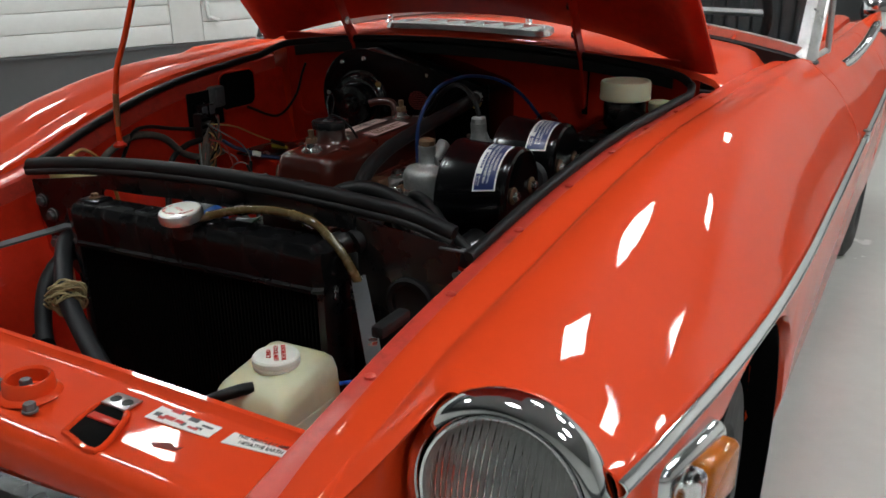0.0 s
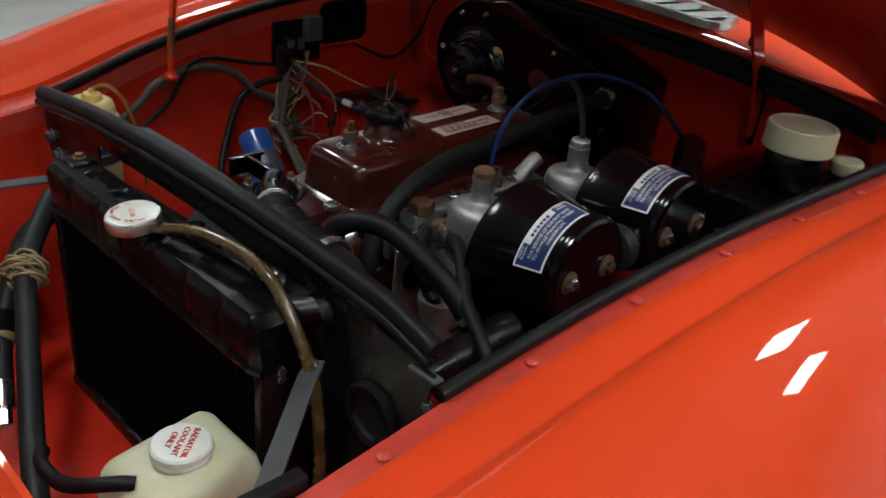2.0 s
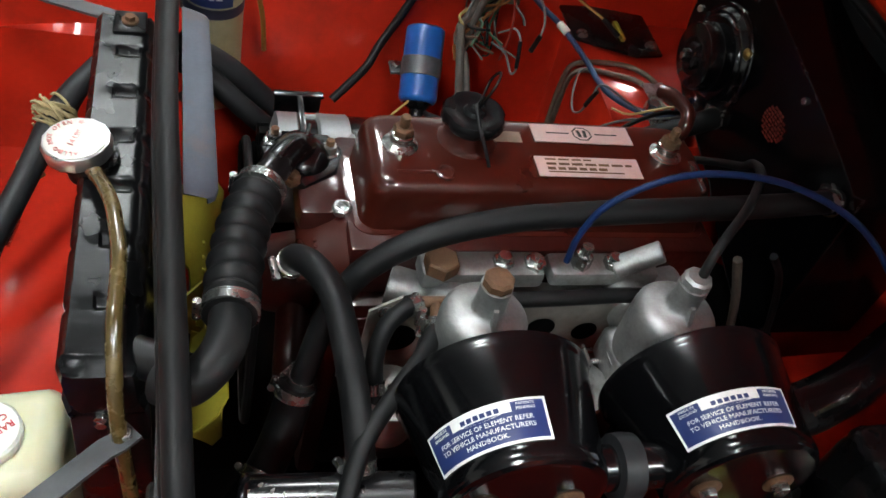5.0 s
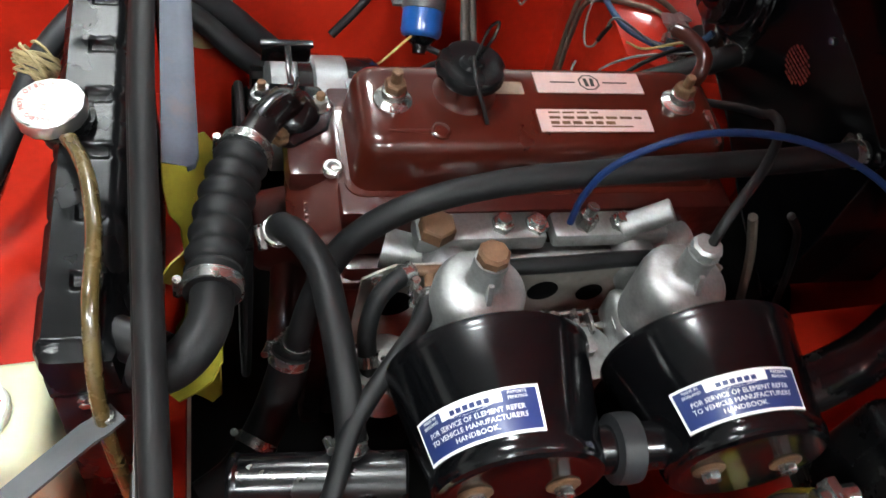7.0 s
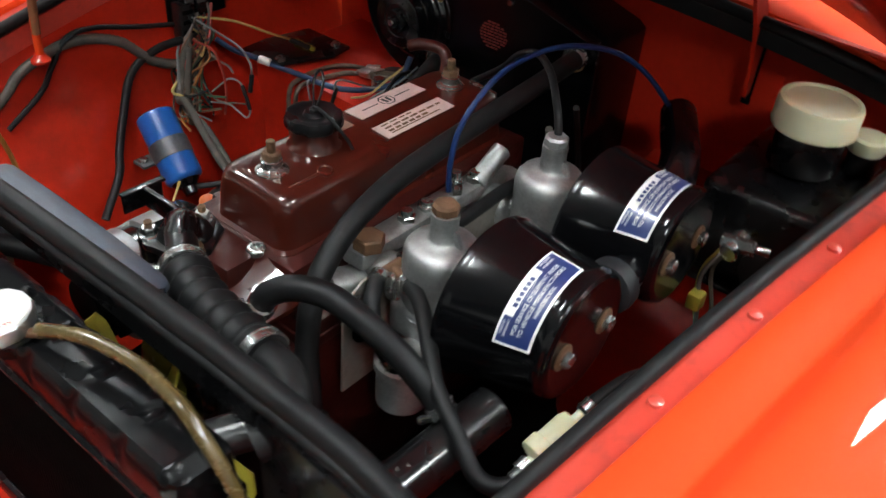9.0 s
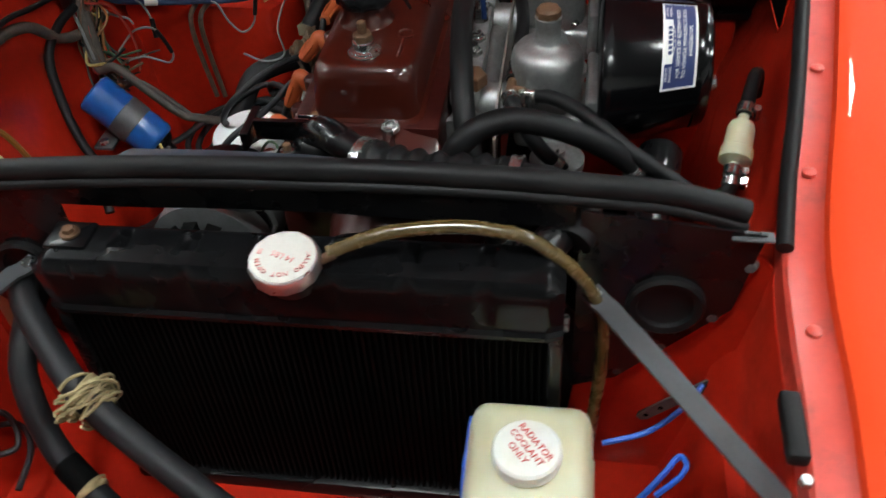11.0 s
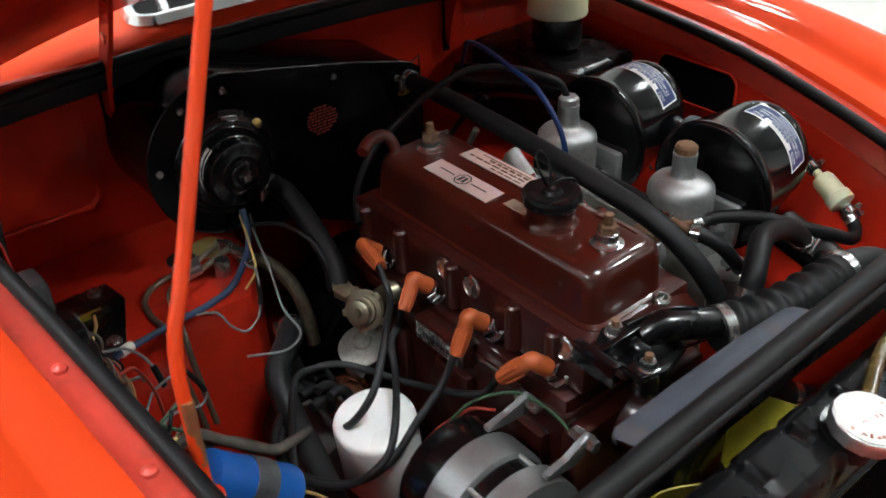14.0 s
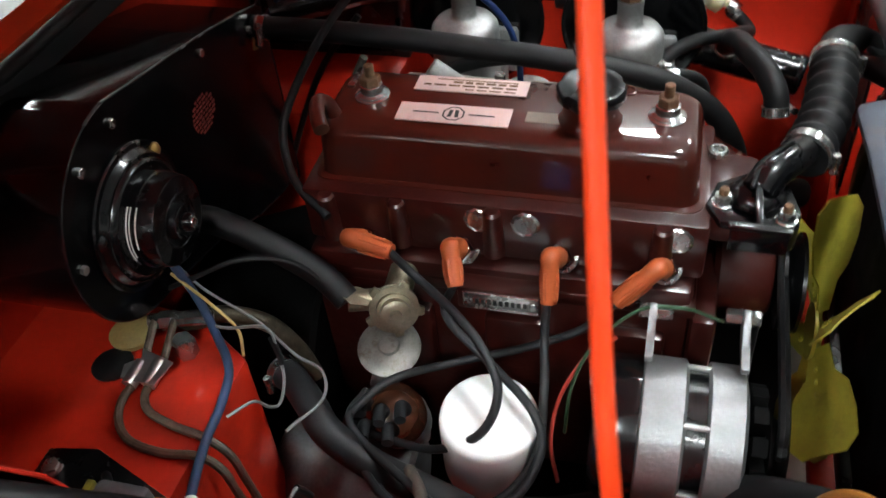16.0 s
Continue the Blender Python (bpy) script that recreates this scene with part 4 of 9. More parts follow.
# ---- front wheels ----
for s in (1, -1):
    wh = thing("wheel", "black tyre on a pale wire-look wheel", "wheel", (s * 0.70, ARCH_Y, 0.0), group="wheels")
    bm = bmesh.new()
    lathe(bm, (s * 0.640, ARCH_Y - 0.025, 0.325), (s, 0, 0), [(0.20, 0), (0.28, 0.005), (0.318, 0.022), (0.325, 0.045), (0.325, 0.115), (0.318, 0.138), (0.28, 0.158), (0.21, 0.160), (0.20, 0.150)], 64)
    part("tyre", bm, TYRE, wh)
    bm = bmesh.new()
    lathe(bm, (s * 0.640, ARCH_Y - 0.025, 0.325), (s, 0, 0), [(0.188, 0.142), (0.192, 0.150), (0.182, 0.146), (0.170, 0.105), (0.10, 0.105), (0.06, 0.13), (0.03, 0.15), (0, 0.152)], 48)
    part("rim", bm, ALLOY_SMOOTH, wh, "silver wheel rim")
    copy_thing(wh, BODY @ Matrix.Translation(Vector((s * 0.70, 2.70, 0)) * K))
    bm = bmesh.new()
    rows = []
    for k in range(25):
        a = radians(-25 + 230 * k / 24)
        rows.append([Vector((s * x, ARCH_Y + (ARCH_R - 0.004 + g) * math.cos(a), ARCH_Z + (ARCH_R - 0.004 + g) * math.sin(a))) for x, g in ((0.50, 0.02), (0.76, 0.012), (0.832, -0.004))])
    grid(bm, rows)
    thicken(bm, 0.003)
    part("arch_liner", bm, BLACK_MATT, car, "dark wheel arch liner")

# ---- screen, cabin and mirrors ----
bm = bmesh.new()
rows = []
for k, (y, z) in enumerate(((1.335, 0.955), (1.335, 0.985), (1.350, 0.990), (1.365, 0.985))):
    rows.append([Vector((x, y + 0.05 * (x / 0.68) ** 2, z - 0.075 * (abs(x) / 0.68) ** 2.2)) for x in np.linspace(-0.685, 0.685, 26)])
grid(bm, rows)
thicken(bm, 0.002)
ws = thing("windscreen", "framed windscreen with polished posts", "windscreen", (0, 1.36, 0.93))
part("rubber_seal", bm, RUBBER, ws)
bm = bmesh.new()
rows = []
for y, z in ((1.352, 0.985), (1.352, 1.012), (1.364, 1.014), (1.366, 0.985)):
    rows.append([Vector((x, y + 0.05 * (x / 0.68) ** 2, z - 0.075 * (abs(x) / 0.68) ** 2.2)) for x in np.linspace(-0.685, 0.685, 26)])
grid(bm, rows)
thicken(bm, 0.002)
part("lower_frame", bm, ALLOY_SMOOTH, ws, "polished alloy lower frame")
bm = bmesh.new()
grid(bm, [[Vector((x, 1.362 + v * 0.22 + 0.05 * (x / 0.68) ** 2, 1.0 + v * 0.38 - 0.075 * (1 - v) * (abs(x) / 0.68) ** 2.2)) for x in np.linspace(-0.66, 0.66, 16)] for v in (0, 0.5, 1)])
thicken(bm, 0.004)
pane = part("pane", bm, GLASS, ws)
pane.visible_shadow = False
for s in (1, -1):
    bm = bmesh.new()
    rows = []
    for k in np.linspace(0, 1, 8):
        c = Vector((s * 0.690, 1.405 + 0.24 * k, 0.895 + 0.46 * k))
        wv = 0.030 - 0.008 * k
        rows.append([c + Vector((s * a * wv, b * wv, 0)) for a, b in ((-0.8, -0.6), (0.2, -1.0), (0.8, 0.2), (0.6, 1.0), (-0.6, 0.8))])
    vs = grid(bm, rows, close=True)
    bm.faces.new(vs[-1])
    part("post", bm, ALLOY_SMOOTH, ws, "polished alloy post")
    bm = bmesh.new()
    box(bm, (s * 0.69 - 0.03, 1.375, 0.885), (s * 0.69 + 0.03, 1.445, 0.905), 0.006)
    part("post_foot", bm, RUBBER, ws)
bm = bmesh.new()
tube(bm, [(-0.60, 1.60, 1.38), (-0.3, 1.585, 1.40), (0, 1.58, 1.405), (0.3, 1.585, 1.40), (0.60, 1.60, 1.38)], 0.014, n=10)
part("header_rail", bm, ALLOY_SMOOTH, ws)
# Cabin floor, dash and seats.
bm = bmesh.new()
box(bm, (-0.60, 1.42, 0.80), (0.60, 1.62, 0.93), 0.03)
part("dashboard", bm, BLACK_SATIN, car, "black padded dashboard")
bm = bmesh.new()
box(bm, (-0.62, 0.97, 0.20), (0.62, 3.0, 0.24), 0.005)
part("cabin_floor", bm, BLACK_MATT, car)
bm = bmesh.new()
box(bm, (-0.62, 2.45, 0.24), (0.62, 3.2, 0.86), 0.03)
part("rear_deck", bm, RED, car)
for s in (1, -1):
    bm = bmesh.new()
    box(bm, (s * 0.33 - 0.25, 1.80, 0.40), (s * 0.33 + 0.25, 2.30, 0.56), 0.05, seg=3)
    st = part("seat", bm, VINYL, car, "black ribbed vinyl seat")
    for k in range(11):
        x = s * 0.33 - 0.225 + 0.045 * k
        bm = bmesh.new()
        box(bm, (x - 0.022, 2.24 - 0.008, 0.56), (x + 0.022, 2.34, 1.10), 0.014, seg=3)
        part("backrest_flute", bm, VINYL, st)
    bm = bmesh.new()
    box(bm, (s * 0.33 - 0.27, 2.30, 0.54), (s * 0.33 + 0.27, 2.42, 1.14), 0.05, seg=3)
    part("backrest", bm, VINYL, st)
sw = thing("steering_wheel", "black-rimmed steering wheel behind the screen", "steering wheel", (0.33, 1.72, 0.80))
bm = bmesh.new()
c, ax = Vector((0.33, 1.76, 0.98)), Vector((0, 1, 0.45)).normalized()
a, u, w = frame_of(ax)
tube(bm, [c + (u * math.cos(t) + w * math.sin(t)) * 0.20 for t in np.linspace(0, 2 * math.pi, 25)], 0.014, n=10, per=3)
part("rim", bm, RUBBER, sw)
for t in (0.0, 2.1, 4.2):
    bm = bmesh.new()
    rod(bm, c, c + (u * math.cos(t) + w * math.sin(t)) * 0.20, 0.010, n=8)
    part("spoke", bm, ALLOY_SMOOTH, sw)
for s in (1, -1):
    mi = thing("door_mirror", "chrome door mirror on a short stalk", "mirror", (s * 0.76, 1.78, 0.86), group="door mirrors")
    bm = bmesh.new()
    tube(bm, [(s * 0.745, 1.74, 0.850), (s * 0.765, 1.84, 0.865), (s * 0.785, 1.95, 0.90), (s * 0.80, 2.03, 0.95)], 0.014, n=12)
    part("stalk", bm, CHROME, mi)
    bm = bmesh.new()
    lathe(bm, (s * 0.80, 2.03, 0.98), (0, 1, 0), [(0.0, -0.03), (0.035, -0.022), (0.055, 0.0), (0.058, 0.02), (0.052, 0.022), (0, 0.022)], 30)
    part("head", bm, CHROME, mi)
    bm = bmesh.new()
    box(bm, (s * 0.848 - 0.006, 1.44, 0.71), (s * 0.848 + 0.012, 1.475, 0.74), 0.003)
    part("badge_clip", bm, CHROME, car)
    # Quarter light frame beside the post.
    bm = bmesh.new()
    tube(bm, [(s * 0.70, 1.48, 0.90), (s * 0.70, 1.60, 1.10), (s * 0.69, 1.70, 1.32)], 0.010, n=8)
    tube(bm, [(s * 0.70, 1.48, 0.90), (s * 0.705, 1.66, 0.90), (s * 0.705, 1.72, 0.90), (s * 0.69, 1.70, 1.32)], 0.008, n=8, per=8)
    part("quarter_light_frame", bm, ALLOY_SMOOTH, car, "alloy quarter light frame")

# ---- slam panel fittings ----
def slam_z(x, y):
    return 0.6545 + 0.003 * math.cos(x / 0.48 * 1.57)


bm = bmesh.new()
c = Vector((0.042, -0.335, slam_z(0.04, -0.33)))
lathe(bm, c, (0, 0, 1), [(0.040, 0), (0.038, 0.003), (0.033, 0.006), (0.031, 0.022), (0.028, 0.025), (0.025, 0.022), (0.024, 0.004), (0, 0.003)], 30)
cup = thing("bonnet_catch_cup", "red painted bonnet catch cup with bolts", "catch", c)
part("cup", bm, RED, cup)
for dx, dy, z in ((-0.012, 0.004, 0.006), (0.012, -0.004, 0.006), (-0.046, -0.012, 0.0), (0.040, -0.030, 0.0)):
    bolt(cup, c + Vector((dx, dy, z)), (0, 0, 1), 0.008, 0.009, 0.010 if z == 0 else 0, GREY_PLATE)
lt = thing("safety_catch", "safety catch slot with a bright striker plate", "catch", (0.185, -0.36, slam_z(0.18, -0.36)))
z0 = slam_z(0.18, -0.36)
bm = bmesh.new()
slab(bm, [Vector((x, y, z0 + 0.001)) for x, y in ((0.160, -0.376), (0.222, -0.386), (0.205, -0.335), (0.184, -0.310), (0.146, -0.312))], (0, 0, 0.0015), 0.0005)
part("opening", bm, BLACK_MATT, lt, "dark opening")
bm = bmesh.new()
strip_rows = [(0.160, -0.378), (0.224, -0.388), (0.208, -0.336), (0.186, -0.308), (0.144, -0.310), (0.160, -0.378)]
tube(bm, [(x, y, z0 + 0.002) for x, y in strip_rows], 0.004, n=8, per=4)
part("rolled_edge", bm, RED, lt)
bm = bmesh.new()
box(bm, (0.156, -0.342, z0 - 0.004), (0.204, -0.330, z0 + 0.005), 0.001)
part("lever", bm, RED_SHADED, lt)
bm = bmesh.new()
box(bm, (0.146, -0.312, z0 + 0.003), (0.190, -0.284, z0 + 0.006), 0.001)
sp = part("striker_plate", bm, ALLOY_SMOOTH, lt, "bright striker plate")
for x in (0.158, 0.178):
    bm = bmesh.new()
    lathe(bm, (x, -0.298, z0 + 0.006), (0, 0, 1), [(0.0075, 0), (0.0075, 0.0006), (0, 0.0008)], 16)
    part("screw_hole", bm, BLACK_INK, sp)


def sticker(x0, x1, y0, y1, skew, label, name):
    z = slam_z((x0 + x1) / 2, 0) + 0.001
    t = thing(name, label, "sticker", ((x0 + x1) / 2, (y0 + y1) / 2, z))
    bm = bmesh.new()
    slab(bm, [Vector(p) for p in ((x0, y0, slam_z(x0, 0) + 0.0012), (x1, y0 + skew, slam_z(x1, 0) + 0.0012), (x1, y1 + skew, slam_z(x1, 0) + 0.0012), (x0, y1, slam_z(x0, 0) + 0.0012))], (0, 0, 0.0006))
    return t, bm


t, bm = sticker(0.215, 0.315, -0.306, -0.274, 0.004, "worn red and white warning sticker on the slam panel", "warning_sticker")
part("backing", bm, PAPER, t)
rng = random.Random(5)
for k in range(12):
    x, y = 0.220 + rng.uniform(0, 0.075), -0.302 + rng.uniform(0, 0.022)
    bm = bmesh.new()
    w, h = rng.uniform(0.006, 0.018), rng.uniform(0.003, 0.008)
    slab(bm, [Vector((x + a, y + b, slam_z(x, 0) + 0.0022)) for a, b in ((0, 0), (w, 0), (w, h), (0, h))], (0, 0, 0.0003))
    part("worn_print", bm, RED_INK if k % 2 else GREY_PLATE, t)
t, bm = sticker(0.334, 0.428, -0.302, -0.264, 0.014, "white warning sticker with black capitals on the slam panel", "earth_sticker")
part("backing", bm, PAPER, t)
for i, line in enumerate(("IMPORTANT", "THIS VEHICLE IS WIRED", "NEGATIVE EARTH")):
    m = Matrix.Translation((0.382, -0.2665 - 0.0105 * i, slam_z(0.38, 0) + 0.0022)) @ Matrix.Rotation(radians(7), 4, "Z")
    words(line, 0.0088, m, BLACK_INK, t, raise_by=0.0003, stretch=0.85)
bm = bmesh.new()
pts = [(-0.03, 0.0), (-0.018, 0.004), (-0.008, 0.002), (0.010, 0.004), (0.024, -0.001), (0.030, 0.004), (0.026, -0.006), (0.010, -0.008), (-0.004, -0.010), (-0.016, -0.004)]
slab(bm, [Vector((0.268 + a, -0.336 + b, slam_z(0.29, 0) + 0.0008)) for a, b in pts], (0, 0, 0.0004))
solo("glue_residue", bm, mat("old_glue", (0.20, 0.03, 0.015), 0.7, vary=0.3, scale=60), "torn residue of an old sticker on the slam panel", "sticker residue")
# Upper edge of the grille.
fg = thing("front_grille", "black radiator grille with a black surround", "grille", (0, -0.44, 0.40))
bm = bmesh.new()
rows = []
for y, z in ((-0.413, 0.602), (-0.428, 0.612), (-0.446, 0.604), (-0.450, 0.590)):
    rows.append([Vector((x, y + 0.05 * (x / 0.45) ** 2, z)) for x in np.linspace(-0.43, 0.43, 20)])
grid(bm, rows)
thicken(bm, 0.003)
part("surround", bm, BLACK_SATIN, fg, "black moulded surround")
bm = bmesh.new()
box(bm, (-0.42, -0.425, 0.38), (0.42, -0.413, 0.60), 0.002)
part("backing", bm, BLACK_MATT, fg)
g_first = None
for k in range(60):
    x = -0.41 + 0.82 * k / 59
    if g_first is None:
        bm = bmesh.new()
        box(bm, (x - 0.003, -0.445, 0.39), (x + 0.003, -0.425, 0.595), 0.001)
        g_first, x_first = part("slat", bm, BLACK_SATIN, fg), x
    else:
        ob = new("slat", g_first.data)
        ob.parent, ob.location = fg, (K * (x - x_first), 0, 0)

# ---- radiator and its surround ----
rad = thing("radiator", "black radiator with a ribbed header tank and foil-topped cap", "radiator", (-0.02, 0.03, 0.42))
bm = bmesh.new()
# Header tank: a pressed shell with ribs across the top and a rolled lower rim.
n = 168
rows = []
for i in range(n + 1):
    x = -0.281 + 0.524 * i / n
    end = min(1.0, min(i, n - i) / 5.0)
    k = (x + 0.281) / 0.524
    wave = sum(math.exp(-((k - c) / 0.014) ** 4) for c in (0.16, 0.30, 0.44, 0.58, 0.72, 0.86))
    rib = -0.0034 * wave
    slot = 0.0075 * wave
    top = 0.788 - 0.012 * (1 - end)
    yf, yb = -0.005 + 0.006 * (1 - end), 0.068 - 0.006 * (1 - end)
    rows.append([Vector((x, y, z)) for y, z in ((yf + 0.003, 0.716), (yf + 0.002, 0.722), (yf + 0.006, 0.726), (yf + 0.005, 0.735), (yf + 0.001 - rib, 0.768), (yf + 0.003 - rib, 0.780), (yf + 0.010, top), (0.021, top), (0.0235, top + 0.0008 * wave), (0.026, top - slot),
                                                 (0.048, top - slot), (0.0505, top + 0.0008 * wave), (yb - 0.012, top - 0.001), (yb - 0.003 + rib, 0.777), (yb + rib * 0.6, 0.735), (yb + 0.004, 0.726), (yb + 0.006, 0.716))])
vs = grid(bm, rows)
bm.faces.new(vs[0])
bm.faces.new(vs[-1])
part("header_tank", bm, TANK_BLACK, rad, "black pressed header tank", sharp=45)
bm = bmesh.new()
box(bm, (-0.272, 0.018, 0.786), (-0.228, 0.056, 0.7915), 0.003)
part("mounting_pad", bm, TANK_BLACK, rad)
bolt(rad, (-0.250, 0.037, 0.7915), (0, 0, 1), 0.0065, 0.005, 0.010, RUST)
# Core of thin fins between side rails.
bm = bmesh.new()
box(bm, (-0.268, 0.018, 0.415), (0.232, 0.062, 0.716))
part("core_block", bm, BLACK_MATT, rad)
fin = None
for i in range(70):
    x = -0.264 + 0.492 * i / 69
    if fin is None:
        bm = bmesh.new()
        box(bm, (x - 0.0012, 0.008, 0.42), (x + 0.0012, 0.018, 0.714))
        fin = part("fin", bm, BLACK_MATT, rad)
        x_first = x
    else:
        ob = new("fin", fin.data)
        ob.parent, ob.location = rad, (K * (x - x_first), 0, 0)
for x0 in (-0.281, 0.229):
    bm = bmesh.new()
    box(bm, (x0, 0.004, 0.40), (x0 + 0.014, 0.072, 0.722), 0.003)
    part("side_rail", bm, BLACK_SATIN, rad)
bm = bmesh.new()
box(bm, (-0.281, 0.0, 0.395), (0.243, 0.076, 0.425), 0.008)
part("bottom_tank", bm, TANK_BLACK, rad)
# Filler neck and cap.
CAP = Vector((-0.014, -0.008, 0.0))
bm = bmesh.new()
lathe(bm, CAP + Vector((0, 0.018, 0.770)), (0, -0.12, 1), [(0.024, 0), (0.024, 0.018), (0.030, 0.020), (0.030, 0.024)], 24)
part("filler_neck", bm, BLACK_SATIN, rad)
capm = bmesh.new()
prof = [(0.028, 0), (0.0335, 0.002), (0.0345, 0.012), (0.033, 0.0165), (0.0325, 0.017), (0.031, 0.0172)]
cap_o, cap_axis = CAP + Vector((0, 0.007, 0.796)), Vector((0, -0.12, 1)).normalized()
lathe(capm, cap_o, cap_axis, prof, 14)
cap_body = part("pressure_cap", capm, ALLOY_SMOOTH, rad, "bright steel pressure cap", sharp=25)
bm = bmesh.new()
lathe(bm, cap_o + cap_axis * 0.0172, cap_axis, [(0.0305, 0), (0.0305, 0.0008), (0.029, 0.0012), (0, 0.0016)], 28)
part("foil_disc", bm, FOIL, cap_body, "white foil disc with red printing")
cap_m = Matrix.Translation(cap_o + cap_axis * 0.0188) @ Matrix.Rotation(radians(160), 4, "Z")
words("14 LBS", 0.009, cap_m, PALE_RED_INK, cap_body, raise_by=0.0006)


def ring_words(body, radius, size, start, parent, flip=1):
    """Letters round a disc."""
    for i, ch in enumerate(body):
        if ch == " ":
            continue
        a = radians(start) - flip * i * size * 0.80 / radius
        m = Matrix.Translation(cap_o + cap_axis * 0.0188 + Vector((math.cos(a) * radius, math.sin(a) * radius, 0))) @ Matrix.Rotation(a - math.pi / 2, 4, "Z")
        words(ch, size, m, PALE_RED_INK, parent, raise_by=0.0006)


ring_words("DO NOT OPEN HOT", 0.0235, 0.0068, 330, cap_body)
ring_words("CHECK PERIODICALLY", 0.0235, 0.0060, 170, cap_body)
# Outlet for the top hose.
bm = bmesh.new()
tube(bm, [(0.205, 0.045, 0.762), (0.222, 0.075, 0.768), (0.238, 0.10, 0.772)], 0.019, n=16)
part("outlet", bm, BLACK_SATIN, rad)
for z in (0.745, 0.735):
    bolt(rad, (0.243, 0.03, z - 0.03), (1, 0, 0), 0.006, 0.005)
# Small brass nipple under the cap.
bm = bmesh.new()
rod(bm, (0.008, 0.008, 0.796), (0.028, 0.016, 0.802), 0.005, n=10)
part("nipple", bm, RUST, rad)

# Diaphragm that carries the radiator, with the big seal along its top.
sur = thing("radiator_surround", "black steel radiator surround panel", "panel", (0, 0.09, 0.45))


def arch_z(x):
    return 0.852 - 0.17 * (x + 0.03) ** 2 - 0.5 * max(0.0, x - 0.36) ** 1.3


bm = bmesh.new()
upper = []
for x in np.linspace(-0.455, 0.435, 31):
    upper.append((float(x), arch_z(x) - 0.012, max(0.793, arch_z(x) - 0.055) if -0.29 < x < 0.28 else None))
strip = [u for u in upper if u[2] is not None]
slab(bm, [Vector((x, 0.082, z)) for x, z, _ in strip] + [Vector((x, 0.082, b)) for x, _, b in reversed(strip)], (0, 0.004, 0))
part("upper_web", bm, BLACK_SATIN, sur)
bm = bmesh.new()
right = [(0.262, 0.812), (0.435, 0.792), (0.430, 0.765), (0.418, 0.690), (0.310, 0.570), (0.262, 0.55)]
slab(bm, [Vector((x, 0.083, z)) for x, z in right], (0, 0.004, 0))
part("side_web", bm, BLACK_SATIN, sur)
bm = bmesh.new()
left = [(-0.275, 0.815), (-0.460, 0.788), (-0.452, 0.720), (-0.42, 0.660), (-0.335, 0.575), (-0.275, 0.55)]
slab(bm, [Vector((x, 0.083, z)) for x, z in left], (0, 0.004, 0))
part("side_web", bm, BLACK_SATIN, sur)
for x, z, r in ((0.352, 0.694, 0.040), (-0.345, 0.70, 0.036)):
    bm = bmesh.new()
    lathe(bm, (x, 0.083, z), (0, -1, 0), [(r, 0), (r, 0.006), (r * 0.9, 0.009), (r * 0.74, 0.007), (r * 0.70, 0.002), (r * 0.66, 0.001), (0, 0.001)], 28)
    part("grommet", bm, RUBBER, sur, "round black rubber grommet")
for x, z in ((-0.418, 0.725), (-0.419, 0.671), (-0.44, 0.75)):
    bolt(sur, (x, 0.083, z), (0, -1, 0), 0.009, 0.006, 0.013, GREY_PLATE)
bm = bmesh.new()
seal = thing("bonnet_front_seal", "thick dusty black rubber seal along the radiator surround", "rubber seal", (0, 0.086, 0.80))
pts = [(x, 0.0840 + 0.024 * max(0.0, x) + 0.016 * max(0.0, x + 0.1), arch_z(x) - 0.004) for x in np.linspace(-0.462, 0.412, 14)]
tube(bm, pts, 0.0120, n=16, per=4, hollow=0.55)
part("bulb", bm, RUBBER, seal)
bm = bmesh.new()
tube(bm, [(x, y - 0.0085, z - 0.012) for x, y, z in pts], 0.0062, n=10, per=4, hollow=0.5)
part("lip", bm, RUBBER, seal)
bm = bmesh.new()
box(bm, (0.402, 0.078, 0.786), (0.442, 0.092, 0.790), 0.002)
part("end_tab", bm, STAY_GREY, sur)
# Grey plate behind the seal, with its rear edge turned down and its corners cut.
bm = bmesh.new()
plate_rows = []
for x, near, far in ((-0.216, 0.086, 0.106), (-0.211, 0.086, 0.113), (-0.205, 0.086, 0.116), (-0.12, 0.087, 0.118), (-0.02, 0.088, 0.120), (0.058, 0.089, 0.122), (0.068, 0.089, 0.119), (0.072, 0.089, 0.112)):
    z = 0.834 - 0.012 * max(0.0, x + 0.05) / 0.11
    plate_rows.append([Vector((x, near, z + 0.006)), Vector((x, (near + far) / 2, z + 0.003)), Vector((x, far - 0.002, z)), Vector((x, far, z - 0.002)), Vector((x, far, z - 0.008))])
grid(bm, plate_rows)
thicken(bm, 0.002)
solo("fan_guard_plate", bm, mat("blue_grey_sheet_steel", (0.058, 0.069, 0.092), 0.45, metal=0.35, vary=0.25, scale=30, dirt=(0.13, 0.10, 0.085), dirt_amount=0.5, dirt_scale=22), "blue-grey sheet metal guard plate behind the seal", "guard plate")

# Red gusset plates beside the surround.
for s in (1, -1):
    bm = bmesh.new()
    slab(bm, [Vector((s * x, 0.076, z)) for x, z in ((0.275, 0.40), (0.285, 0.548), (0.316, 0.585), (0.420, 0.700), (0.430, 0.762), (0.440, 0.768), (0.454, 0.764), (0.474, 0.74), (0.474, 0.40))], (0, 0.0045, 0))
    part("gusset", bm, RED_SHADED, car, "red gusset plate")
    for x, z in ((0.331, 0.585), (0.372, 0.632), (0.418, 0.682), (0.442, 0.756)):
        bolt(car, (s * x, 0.076, z), (0, -1, 0), 0.006, 0.004, 0.008, GREY_PLATE)


